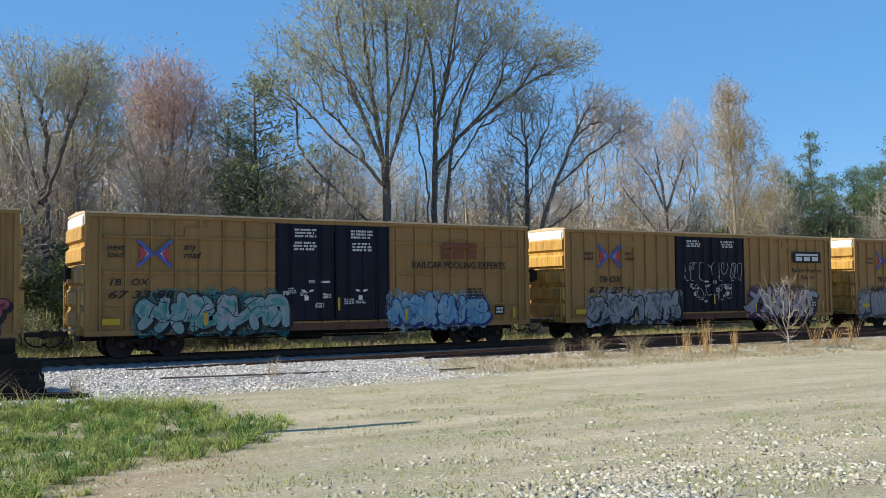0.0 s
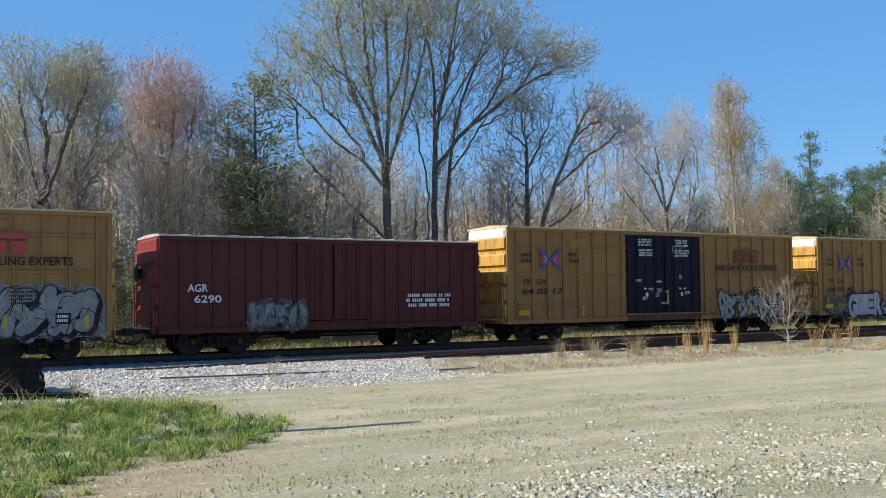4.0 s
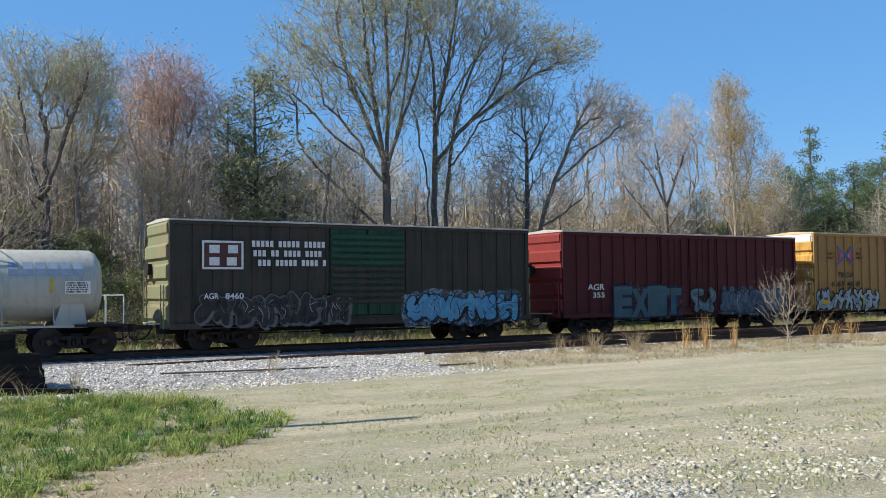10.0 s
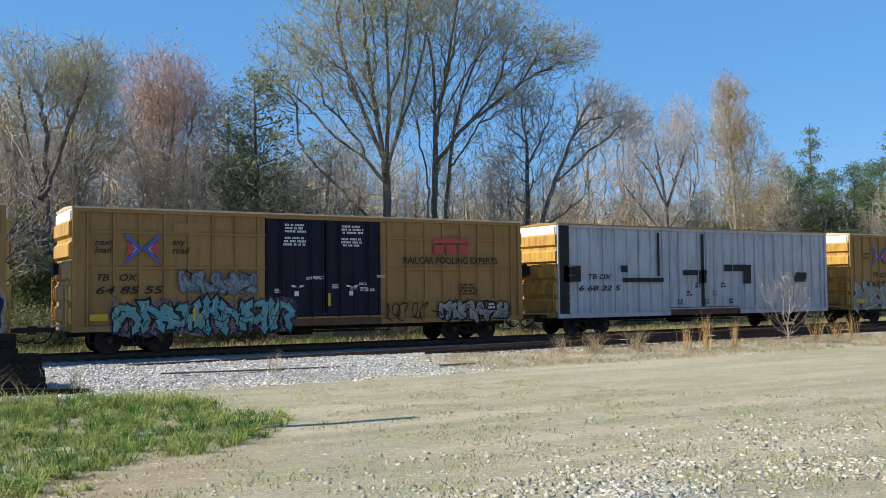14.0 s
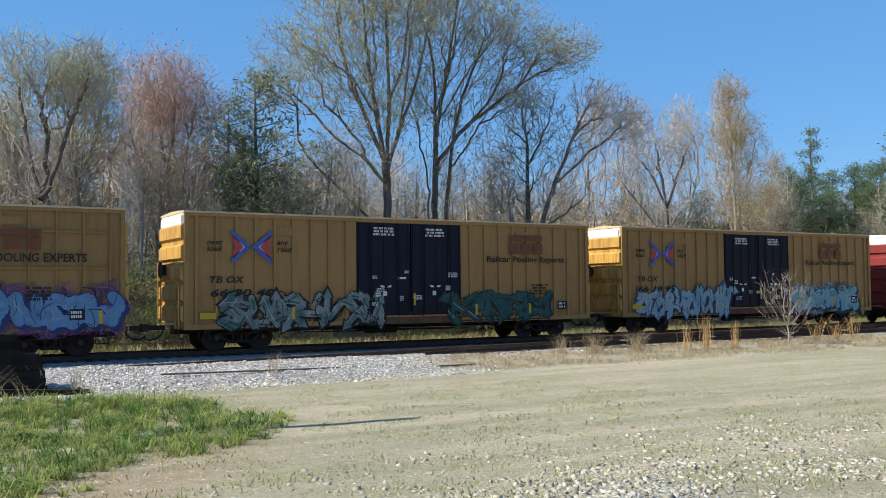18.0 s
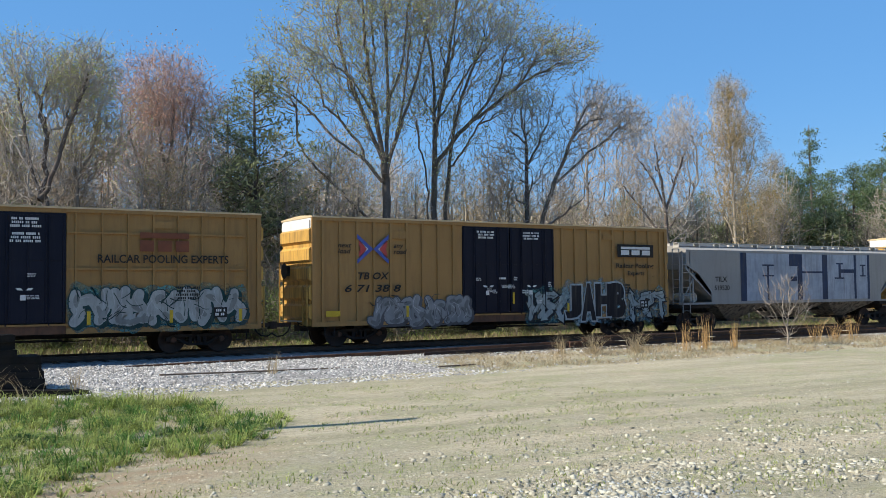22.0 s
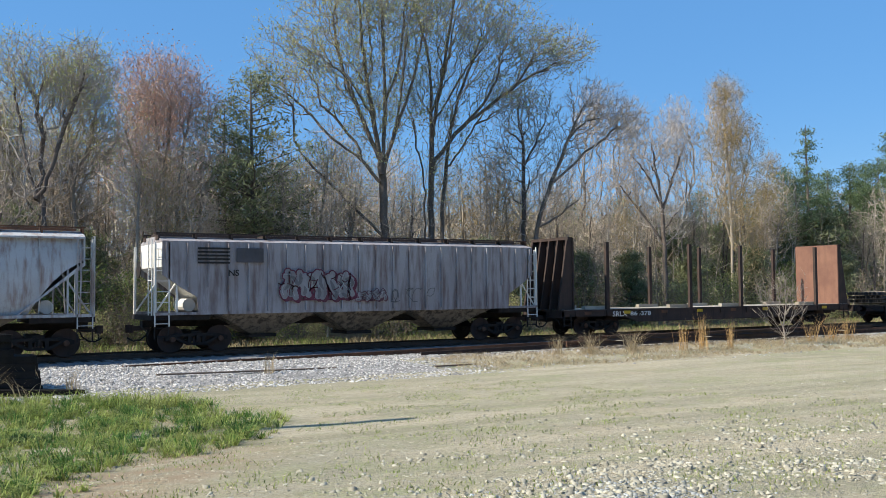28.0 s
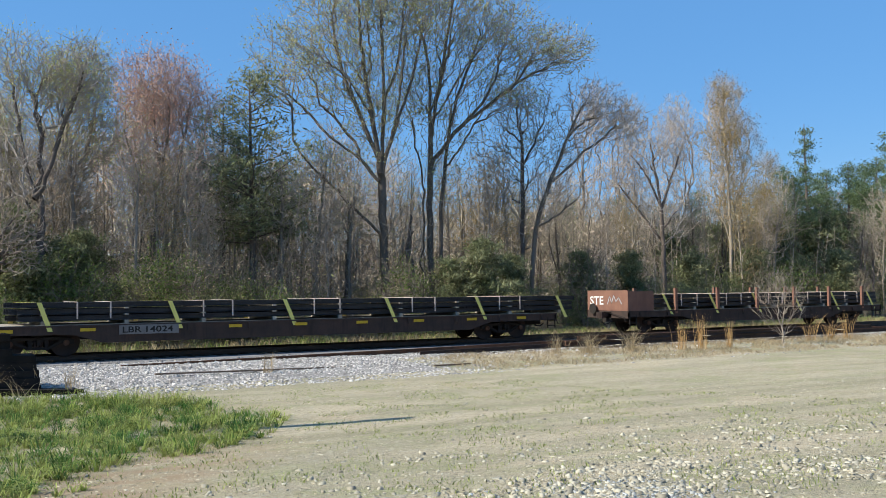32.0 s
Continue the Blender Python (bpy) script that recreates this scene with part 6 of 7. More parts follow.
    trucks(car, (-(h - 1.75), h - 1.75))
    ends(car, h, reach)
    return car


def tank_car(label, paint, length, tank, radius, mid, dome=False, reach=.3):
    """Tank car: long drum with domed heads on a stub frame, top platform with rails."""
    car = thing("tank_car", label, "railway tank car", "freight train cars")
    h, t = length / 2, tank / 2
    prof = [(-t, .02), (-t + .02, radius * .45), (-t + .1, radius * .75), (-t + .24, radius * .92), (-t + .42, radius)]
    prof += [(x, radius) for x in (-t / 3, 0, t / 3)]
    prof += [(-s, r) for s, r in reversed(prof[:5])]
    part("tank", Shape().lathe(prof, "x", 48, (0, 0, mid)), paint, car, "long welded drum with domed heads", smooth=True)
    for x in (-t * .45, t * .45, 0):
        part("band", Shape().lathe([(x - .03, radius + .006), (x + .03, radius + .006)], "x", 48, (0, 0, mid)), paint, car, smooth=True)
    top = mid + radius
    for s in (-1, 1):
        for y in (-1, 1):
            part("saddle", Shape().slab([(s * (t - 1.7), .95), (s * (t - .6), .95), (s * (t - .75), mid - .55), (s * (t - 1.45), mid - .55)], "y", y * .95, y * 1.05), paint, car)
        part("end_platform", Shape().box(min(s * (h - 1.7), s * h), max(s * (h - 1.7), s * h), -1.45, 1.45, .98, 1.06), BLACK, car)
        rail = Shape()
        for y in (-1, 1):
            rail.path([(s * (h - .08), y * 1.42, 1.06), (s * (h - .08), y * 1.42, 2.05), (s * (h - .7), y * 1.42, 2.05), (s * (h - .7), y * 1.42, 1.06)], .022)
        rail.rod((s * (h - .08), -1.42, 2.05), (s * (h - .08), -.5, 2.05), .022).rod((s * (h - .08), 1.42, 2.05), (s * (h - .08), .5, 2.05), .022)
        part("end_railing", rail, WHITE if paint is not TANKBLACK else BLACK, car, "bent tube safety railing")
        part("corner_step", ladder(*sorted((s * (h - .1), s * (h - .55))), -1.42, .45, 1.0, .27), BLACK, car)
        part("stub_sill", Shape().box(min(s * (t - 2.4), s * h), max(s * (t - 2.4), s * h), -.22, .22, .72, 1.0), BLACK, car)
    for y in (-1, 1):
        part("running_rail", Shape().box(-h + 1.5, h - 1.5, y * 1.38 - .05, y * 1.38 + .05, .98, 1.05), paint, car)
        for i in range(6):
            x = -t * .7 + t * 1.4 * i / 5
            part("bracket", Shape().rod((x, y * 1.35, 1.02), (x, y * radius * .8, mid - radius * .6), .022), paint, car)
    part("piping", Shape().rod((-t * .6, -.3, .8), (t * .6, -.3, .8), .05, n=8).rod((-.4, 0, .55), (-.4, 0, 1.3), .15, n=10).box(-.2, .9, -.5, .1, .7, .95), BLACK, car)
    # top fittings
    part("fitting_platform", Shape().box(-.3, 1.6, -.75, .75, top + .03, top + .07), paint, car)
    rl = Shape()
    for y in (-.75, .75):
        rl.path([(-1.0, y, top + .62), (-.3, y, top + .68), (.1, y, top + .68), (.1, y, top + .05)], .022)
        rl.path([(.65, y, top + .05), (.65, y, top + .62), (1.6, y, top + .7), (1.6, y, top + .05)], .022)
    rl.path([(1.6, -.75, top + .7), (1.6, .75, top + .7)], .022)
    part("platform_railing", rl, paint, car, "pale tube railing round the valves")
    dm = Shape().lathe([(top, .34), (top + .32, .34), (top + .36, .38), (top + .45, .36), (top + .5, .2)], "z", 18, (.2, 0, 0)) if dome else \
        Shape().lathe([(top, .16), (top + .3, .17), (top + .42, .13), (top + .46, .05)], "z", 14, (.25, 0, 0))
    part("valve_dome", dm, paint, car, "rounded valve housing", smooth=True)
    part("manway", Shape().lathe([(top, .28), (top + .14, .28), (top + .18, .24)], "z", 16, (-.45 if not dome else .9, 0, 0)), paint, car, smooth=True)
    lad = Shape()
    for x in (.5, 1.1):
        pts = [(x, -1.42, .7), (x, -radius - .16, 1.1), (x, -radius - .16, mid + .3), (x, -radius * .8 - .1, mid + radius * .72), (x, -.7, top + .08)]
        lad.path(pts, .022)
    for k in range(8):
        z = .9 + k * .3
        if z < mid + .4:
            lad.rod((.5, -radius - .16, z), (1.1, -radius - .16, z), .016, n=5)
    part("side_ladder", lad, paint, car, "steel ladder up the tank side")
    trucks(car, (-(h - 1.55), h - 1.55))
    ends(car, h, reach)
    return car


def flat_car(label, mat, length, deck=1.08, depth=.42, reach=.5, fish=True):
    car = thing("flat_car", label, "railway flat car", "freight train cars")
    h, w = length / 2, 1.5
    for y in (-1, 1):
        s = Shape()
        if fish:
            s.slab([(-h, deck), (-h, deck - .3), (-h + 3.6, deck - .32), (-h + 4.6, deck - depth - .2), (h - 4.6, deck - depth - .2), (h - 3.6, deck - .32), (h, deck - .3), (h, deck)], "y", y * w, y * (w - .04))
        else:
            s.box(-h, h, min(y * w, y * (w - .04)), max(y * w, y * (w - .04)), deck - depth, deck)
        s.box(-h, h, min(y * (w + .03), y * (w - .04)), max(y * (w + .03), y * (w - .04)), deck - .06, deck)
        sd = part("side_sill", s, mat, car)
        for i in range(11):
            x = -h + .8 + (length - 1.6) * i / 10
            part("stake_pocket", Shape().box(x - .08, x + .08, min(y * w, y * (w + .06)), max(y * w, y * (w + .06)), deck - .28, deck - .04), mat, sd)
    n = 40
    plank = Shape().box(-length / n / 2 + .008, length / n / 2 - .008, -w + .05, w - .05, -.06, .012).mesh("plank", PALEWOOD)
    for i in range(n):
        part("plank", plank, PALEWOOD, car, at=pose(-h + length * (i + .5) / n, 0, deck))
    part("center_sill", Shape().box(-h, h, -.3, .3, deck - depth - .12, deck - .07), BLACK, car)
    for s in (-1, 1):
        part("end_sill", Shape().box(min(s * h, s * (h - .12)), max(s * h, s * (h - .12)), -w, w, deck - .35, deck + .01), mat, car)
        part("corner_step", ladder(*sorted((s * (h - .1), s * (h - .5))), -w, .4, deck - .2, .28), BLACK, car)
        part("hand_brake", Shape().lathe([(s * (h + .12), .26), (s * (h + .15), .26)], "x", 14, (0, .9, deck + .1)), BLACK, car)
    trucks(car, (-(h - 2.6), h - 2.6))
    ends(car, h, reach)
    return car


# displacement of the train along the line, in metres from its place at the start
DC = [19.9371, 0.2063, 0.0972, -0.7666, -0.6705, 0.7113]


def travelled(t):
    return sum(c * (t / 32) ** (k + 1) * 32 for k, c in enumerate(DC))


TIMES = [0, 1.5, 3, 4.5, 6, 7.5, 9, 10.5, 12, 13.5, 15, 16.5, 18, 19.5, 21, 22.5, 24, 25.5, 27, 28.5, 30, 31, 32]
TRAIN = []


def couple(car, middle):
    """Enters a car into the train, its middle at that distance at the start."""
    car.location = (middle, 0, 0)
    TRAIN.append((car, middle))
    return car


def motions():
    for car, middle in TRAIN:
        walk(car, [(t, pose(middle - travelled(t), 0, 0)) for t in TIMES])
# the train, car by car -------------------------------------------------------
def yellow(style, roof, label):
    return boxcar(label, YELLOW if style == "grid" else YELLOW_B, YELLOW_SUNLIT, WHITE, roof, NAVY, style)


GRID_LABEL = "tall yellow boxcar with navy double doors and graffiti"
grid_car = yellow("grid", CREAM, GRID_LABEL)
rib_car = yellow("ribs", CREAM, GRID_LABEL)
B = 18.64 / 2
CARS = {}
for i, left in ((1, 6.34), (4, 68.44), (6, 103.7), (7, 124.4), (15, 264.78), (16, 285.48), (19, 347.58), (23, 430.38), (0, -14.36)):
    CARS[i] = couple(grid_car if i == 1 else copy_thing(grid_car, Matrix.Identity(4)), left + B)
for i, left in ((2, 27.04), (3, 47.74), (14, 244.08), (18, 326.88), (20, 368.28), (21, 388.98), (24, 451.08), (26, 489.9)):
    CARS[i] = couple(rib_car if i == 2 else copy_thing(rib_car, Matrix.Identity(4)), left + B)
CARS[17] = couple(boxcar("tall boxcar painted pale grey over yellow with black blocks", GREYBOX, YELLOW_SUNLIT, WHITE, YELLOW_B, GREYBOX, "ribs"), 306.18 + B)
CARS[22] = couple(boxcar("tall maroon boxcar with silver graffiti", MAROON, MAROON_SUNLIT, WHITE, WHITE, MAROON, "ribs"), 409.68 + B)
CARS[5] = couple(boxcar("rusty maroon boxcar with a sliding door", MAROON_B, MAROON_SUNLIT, MAROON_SUNLIT, GALV, MAROON_B, "plain", 13.5, 4.3, .82, 1.55, reach=.8), 88.7 + 6.75)
CARS[12] = couple(boxcar("weathered dark green boxcar with a green door", DKGREEN, GREEN_SUNLIT, GREEN_SUNLIT, GALV, GREEN, "plain", 15.78, 4.72, .82, 1.65, reach=.95), 216.93)
CARS[13] = couple(boxcar("dark maroon boxcar with blue graffiti", MAROON, MAROON_SUNLIT, MAROON_SUNLIT, GALV, MAROON, "plain", 15.8, 4.72, .82, 1.9, reach=.8), 234.65)
CARS[8] = couple(hopper("light grey covered hopper with faded graffiti", HOPGREY, HOPGREY, 17.2, bay_mat=HOPBAY), 152.82)
# Dark hatches and walkways: the shade on them is given by colour.
CARS[9] = couple(hopper("soot-stained grey covered hopper", HOPDARK, HOPDARK, 17.9, hatch_mat=DARKRUST, bay_mat=HOPBAY), 171.0)
CARS[25] = couple(hopper("tan-grey covered hopper with big pale blue lettering", HOPTAN, HOPTAN, 17.9, bay_mat=HOPBAY), 479.62)
CARS[29] = couple(hopper("rust-streaked white hopper with curved hooped sides", HOPRUST, HOPRUST, 16.6, 3, 13, curved=.22, hatch_mat=RUST, bay_mat=HOPBAY), 548.75)
# Hatch colour is dark to imitate shade on hatches and walkways from below.
CARS[30] = couple(hopper("purplish grey ribbed hopper with bubble graffiti", HOPNS, WHITE, 17.0, 3, 22, eave=3.95, top=4.3, hatch_mat=DARKRUST, cut=1.3, mid=.36, bay_mat=HOPBAY), 567.45)
CARS[10] = couple(tank_car("cream tank car with faded blue lettering", TANKWHITE, 12.7, 11.5, 1.24, 2.41), 187.73)
CARS[11] = couple(copy_thing(CARS[10], Matrix.Identity(4)), 201.23)
CARS[27] = couple(tank_car("blue-grey tank car with white lettering", TANKGREY, 14.9, 13.5, 1.25, 2.32, True), 516.3)
CARS[28] = couple(tank_car("black tank car with yellow marks", TANKBLACK, 15.3, 14.0, 1.3, 2.45, True), 531.75)

# bulkhead flat
bulk = flat_car("dark bulkhead flat car with tall stakes", DARKRUST, 20.5, 1.2)
for s in (-1, 1):
    h = 10.25
    f = Shape()
    f.box(min(s * (h - .45), s * (h - .72)), max(s * (h - .45), s * (h - .72)), -1.4, 1.4, 4.42, 4.55)
    bk = part("bulkhead", f, DARKRUST, bulk, "sloping steel bulkhead frame")
    for y in (-1.3, -.65, 0, .65, 1.3):
        part("bulkhead_rib", Shape().slab([(s * (h + .1), 1.2), (s * (h - .45), 4.42), (s * (h - .72), 4.42), (s * (h - .72), 1.2)], "y", y - .05, y + .05), DARKRUST, bk)
    part("bulkhead_face", Shape().box(min(s * (h - .8), s * (h - .72)), max(s * (h - .8), s * (h - .72)), -1.4, 1.4, 1.22, 4.52), PINKRUST if s > 0 else DARKRUST, bk, "weathered red plywood face" if s > 0 else "")
for x in (-7.5, -2.1, 1.55, 7.5):
    for y in (-1, 1):
        part("stake", Shape().box(x - .09, x + .09, y * 1.42 - .07, y * 1.42 + .07, 1.2, 4.35), DARKRUST, bulk, "tall steel stake")
        part("bunk", Shape().box(x - 1.2, x + .1, y * 1.1 - .12, y * 1.1 + .12, 1.21, 1.36), PALEWOOD, bulk)
CARS[31] = couple(bulk, 587.55)


def rail_load(length, seed, tiers=3, lift=.14, deck=1.09):
    """Bundled new rails chained down on timber, with straps."""
    ld = thing("rail_load", "strapped bundle of new dark steel rails on a flat car", "steel rails", "rail loads")
    rr = random.Random(seed)
    base = Shape().slab(RAIL, "x", -length / 2, length / 2).mesh("rail", NEWRAIL)
    for t in range(tiers):
        for k in range(15):
            part("rail", base, NEWRAIL, ld, at=pose(rr.uniform(-.18, .18), -1.19 + .17 * k, deck + lift + t * .225))
    for i in range(9):
        x = -length / 2 + .8 + (length - 1.6) * i / 8
        for t in range(tiers):
            part("dunnage", Shape().box(x - .07, x + .07, -1.35, 1.35, deck + (0.013 if t == 0 else lift + t * .225 - .05), deck + lift + t * .225), PALEWOOD, ld)
    top = deck + lift + tiers * .225 - .04
    for i in range(6):
        x = -length / 2 + 1.0 + (length - 1.6) * i / 5
        s = Shape()
        s.add([(x - .08, -1.56, deck - .2), (x + .08, -1.56, deck - .2), (x - .24, -1.3, top), (x - .4, -1.3, top), (x - .64, 1.3, top), (x - .8, 1.3, top), (x - .82, 1.56, deck - .2), (x - .98, 1.56, deck - .2)],
              [(0, 1, 2, 3), (3, 2, 4, 5), (5, 4, 6, 7)])
        part("strap", s, STRAP, ld, "bright yellow tie-down strap")
        for q in (.9, 2.0):
            if i < 5:
                xx = x + q
                part("band", Shape().box(xx - .025, xx + .025, -1.30, 1.30, top, top + .012).box(xx - .025, xx + .025, -1.31, -1.298, deck + .2, top + .012), PINKTAPE, ld)
    return ld


FLAT_L, FLAT_D = 23.2, 1.06
CARS[32] = couple(flat_car("rusty flat car loaded with bundled rails", DARKRUST, 22.8, FLAT_D), 612.4)
couple(rail_load(23.1, 3, deck=FLAT_D), 612.95)
CARS[33] = couple(flat_car("dark rusty flat car with a grey number panel", DARKRUST, 24.3, FLAT_D), 639.15)
couple(rail_load(23.5, 5, deck=FLAT_D), 640.65)
gon = flat_car("rusty flat car with stakes and red end board", DARKRUST, 19.5, FLAT_D)
gb = part("end_board", Shape().box(-9.75, -9.6, -1.45, 1.45, FLAT_D, 2.05).box(-9.75, -8.1, -1.5, -1.46, FLAT_D, 2.0), PINKRUST, gon, "rusty red end board")
for i in range(6):
    for y in (-1, 1):
        part("stake", Shape().box(-6.6 + i * 2.93 - .08, -6.6 + i * 2.93 + .08, y * 1.47 - .06, y * 1.47 + .06, .9, 2.15), PINKRUST, gon)
CARS[34] = couple(gon, 665.35)
couple(rail_load(17.6, 6, deck=FLAT_D, tiers=3), 666.2)
# markings on the cars --------------------------------------------------------------
BLUE_M = material("blue_marking", (.07, .10, .36), (.10, .14, .38), .6, 0, 3, 40, 0)
RED_M = material("red_marking", (.50, .07, .07), (.42, .08, .08), .6, 0, 3, 40, 0)
BROWN_M = material("rust_brown_marking", (.22, .075, .04), (.17, .06, .035), .6, 0, 3, 40, 0)
FADEBLUE = material("faded_blue_marking", (.17, .23, .34), (.25, .3, .38), .6, 0, 3, 40, 0)
DULLRED = material("dull_red_marking", (.20, .085, .08), (.15, .07, .07), .6, 0, 3, 40, 0)


def chevrons(car, x0, x1, z0, z1):
    """The crossed-arrows emblem: from each side a blue, a white and a red band run in to the middle."""
    c, m, half, h, y = (x0 + x1) / 2, (z0 + z1) / 2, (x1 - x0) / 2, (z1 - z0) / 2, -1.606
    run = half / h
    for mat, a, b, k in ((BLUE_M, 0.0, .32, 0), (CHALK, .32, .39, 1), (RED_M, .39, .80, 2)):
        for side in (-1, 1):
            for v in (-1, 1):
                trim = .06 * half * k
                shape = Shape().add([(c + side * (half - trim), y, m + v * h * (1 - a)), (c + side * (half - trim), y, m + v * h * (1 - b)),
                                     (c + side * b * h * run, y, m), (c + side * a * h * run, y, m)], [(0, 1, 2, 3)])
                part("emblem_band", shape, mat, car)


def block_logo(car, x0, x1, z0, z1, mat, panel=None):
    """Maker's mark reduced to plain blocks: a long band over three squares, pale on a black panel or dark on the side."""
    y = -1.606
    if panel:
        bar(car, x0, x1, z0, z1, panel, y + .002, "logo_panel")
        w, h = x1 - x0, z1 - z0
        x0, x1, z0, z1 = x0 + w * .1, x1 - w * .1, z0 + h * .18, z1 - h * .18
    w, h = x1 - x0, z1 - z0
    bar(car, x0, x0 + w, z1 - h * .3, z1, mat, y - .001, "logo_block")
    for i in range(3):
        bar(car, x0 + w * (.0 + .36 * i), x0 + w * (.28 + .36 * i), z0, z1 - h * .42, mat, y - .001, "logo_block")


def yellow_marks(i, car, kind, tbox=(-8.55, -7.15), seed=0):
    """Slogans, emblem, numbers and door notices of a yellow car."""
    n = NUMBERS[i]
    r = random.Random(100 + i)
    if kind == "grid" and i != 15:
        words(car, "next\nload", -8.59, -8.0, 3.51, 3.95, INK, shear=SLANT)
        words(car, "any\nroad", -5.95, -5.32, 3.51, 3.98, INK, shear=SLANT)
        chevrons(car, -7.59, -6.37, 3.11, 4.22)
        words(car, "TB   OX", -8.54, -7.15, 2.54, 2.78, INK, shear=SLANT)
        words(car, n, -8.55, -6.26, 2.09, 2.36, INK, shear=SLANT)
    elif i == 15:
        words(car, "next\nload", -6.73, -6.2, 3.47, 3.86, INK, shear=SLANT)
        words(car, "any\nroad", -4.1, -3.5, 3.5, 3.9, INK, shear=SLANT)
        chevrons(car, -5.77, -4.57, 3.14, 4.15)
        words(car, "TB OX", -9.2, -7.75, 3.48, 3.74, INK)
        words(car, n, -9.25, -7.1, 3.1, 3.36, INK)
    elif kind == "ribs":
        words(car, "next\nload", -8.25, -7.66, 3.65, 4.04, INK, shear=SLANT)
        words(car, "any\nroad", -5.78, -5.16, 3.65, 4.04, INK, shear=SLANT)
        chevrons(car, -7.4, -6.0, 3.25, 4.43)
        words(car, "TB OX", -7.37, -5.98, 2.62, 2.91, INK, shear=SLANT)
        words(car, n, -7.95, -5.44, 2.12, 2.42, INK, shear=SLANT)
    else:
        words(car, "next\nload", -8.5, -7.9, 3.65, 4.05, INK, shear=SLANT)
        words(car, "any\nroad", -5.8, -5.2, 3.65, 4.05, INK, shear=SLANT)
        chevrons(car, -7.6, -6.0, 3.15, 4.48)
        words(car, "TB OX", -8.39, -7.08, 2.48, 2.73, INK, shear=SLANT)
        words(car, n, -8.36, -5.93, 1.98, 2.26, INK, shear=SLANT)
    # door notices and data
    for x in (-1.75, .65):
        small_print(car, x, x + 1.0, 4.35, 4.72, 3, CHALK, i * 7 + int(x * 10), -1.60)
        if kind == "grid":
            small_print(car, x, x + 1.0, 3.85, 4.22, 3, CHALK, i * 9 + int(x * 10), -1.60)
    for k in range(9):
        x, z = r.uniform(-2.2, 2.2), r.uniform(1.5, 2.9)
        small_print(car, x, x + r.uniform(.18, .5), z, z + r.uniform(.12, .25), r.randint(2, 3), CHALK, i * 50 + k, -1.60)
    for x in (-1.25, 1.05):
        for s in (-1, 1):
            bar(car, x + s * .12, x + s * .12 + .16, 2.28, 2.36, CHALK, -1.6, slant=.08 * s)
        bar(car, x - .05, x + .12, 1.95, 2.13, CHALK, -1.6, "placard")
    bar(car, -.6, -.25, 2.62, 2.7, CHALK, -1.6, "placard")
    bar(car, .1, .2, 1.55, 2.05, REFLECT, -1.6, "reflector", "yellow reflector strip")
    for x in (-5.2, 3.1, 5.9, 8.45):
        if r.random() < .6:
            bar(car, x, x + .12, 1.1, 1.55, REFLECT, -1.608, "reflector", "yellow reflector strip")
    bar(car, -8.75, -8.15, 1.18, 1.4, REFLECT, -1.603, "placard", "yellow data plate")
    small_print(car, 6.1, 7.0, 1.9, 2.4, 4, INK, i * 3 + 1)
    bar(car, 7.5, 8.0, 1.25, 1.62, INK, -1.608, "placard", "black consolidated stencil")
    small_print(car, 7.54, 7.96, 1.29, 1.58, 2, CHALK, i * 3 + 2, -1.612)
    part("route_board", Shape().box(-5.9, -5.0, -1.57, -1.545, 4.28, 4.62), YELLOW, car)
    part("route_board", Shape().box(5.3, 6.0, -1.57, -1.545, 4.45, 4.7), YELLOW, car)


for i in (1, 4, 6, 7, 15, 16, 19, 23):
    c = CARS[i]
    yellow_marks(i, c, "grid")
    block_logo(c, 4.86, 6.59, 3.62, 4.29, RED_M if i in (4, 7, 16) else BROWN_M)
    words(c, "RAILCAR POOLING EXPERTS", 3.44, 8.05, 3.21, 3.50, INK)
for i in (2, 3, 24, 26):
    c = CARS[i]
    yellow_marks(i, c, "ribs")
    block_logo(c, 6.12, 8.4, 3.65, 4.26, CHALK, INK)
    words(c, "Railcar Pooling", 6.05, 8.4, 3.07, 3.36, INK)
    words(c, "Experts", 6.75, 7.8, 2.74, 3.0, INK)
for i in (14, 18):
    c = CARS[i]
    yellow_marks(i, c, "ribs")
    block_logo(c, 6.48, 8.2, 3.59, 4.21, BROWN_M)
    words(c, "Railcar Pooling", 6.4, 8.5, 3.1, 3.38, INK)
    words(c, "Experts", 7.0, 7.95, 2.75, 3.0, INK)
for i in (20, 21):
    c = CARS[i]
    yellow_marks(i, c, "mixed")
    block_logo(c, 4.9, 6.69, 3.7, 4.53, BROWN_M)
    words(c, "Railcar Pooling Experts", 3.71, 7.88, 3.27, 3.6, INK)

# sprayed pieces, car by car
SILVER, PALE, ICE, TEAL, SKY, NIGHT, SOOT = (.42, .44, .46), (.62, .64, .68), (.45, .60, .70), (.06, .28, .30), (.12, .33, .52), (.035, .06, .19), (.02, .02, .025)
g = graffiti
g(CARS[0], 1.5, 8.6, .75, 2.3, (.4, .1, .12), SOOT, SILVER, 300, count=6)
g(CARS[1], -7.54, -2.0, .78, 2.3, SILVER, SOOT, TEAL, 301, count=5, alt=(.12, .36, .34))
g(CARS[1], 2.38, 7.0, .78, 2.2, SKY, NIGHT, ICE, 302, count=5, alt=(.3, .5, .62))
g(CARS[2], -8.0, -2.25, .72, 2.2, SILVER, SOOT, PALE, 303, count=5)
scribble(CARS[2], -1.9, .2, 2.7, 3.6, PALE, 304, .035, 5)
scribble(CARS[2], .5, 2.5, 2.7, 3.6, PALE, 305, .035, 5)
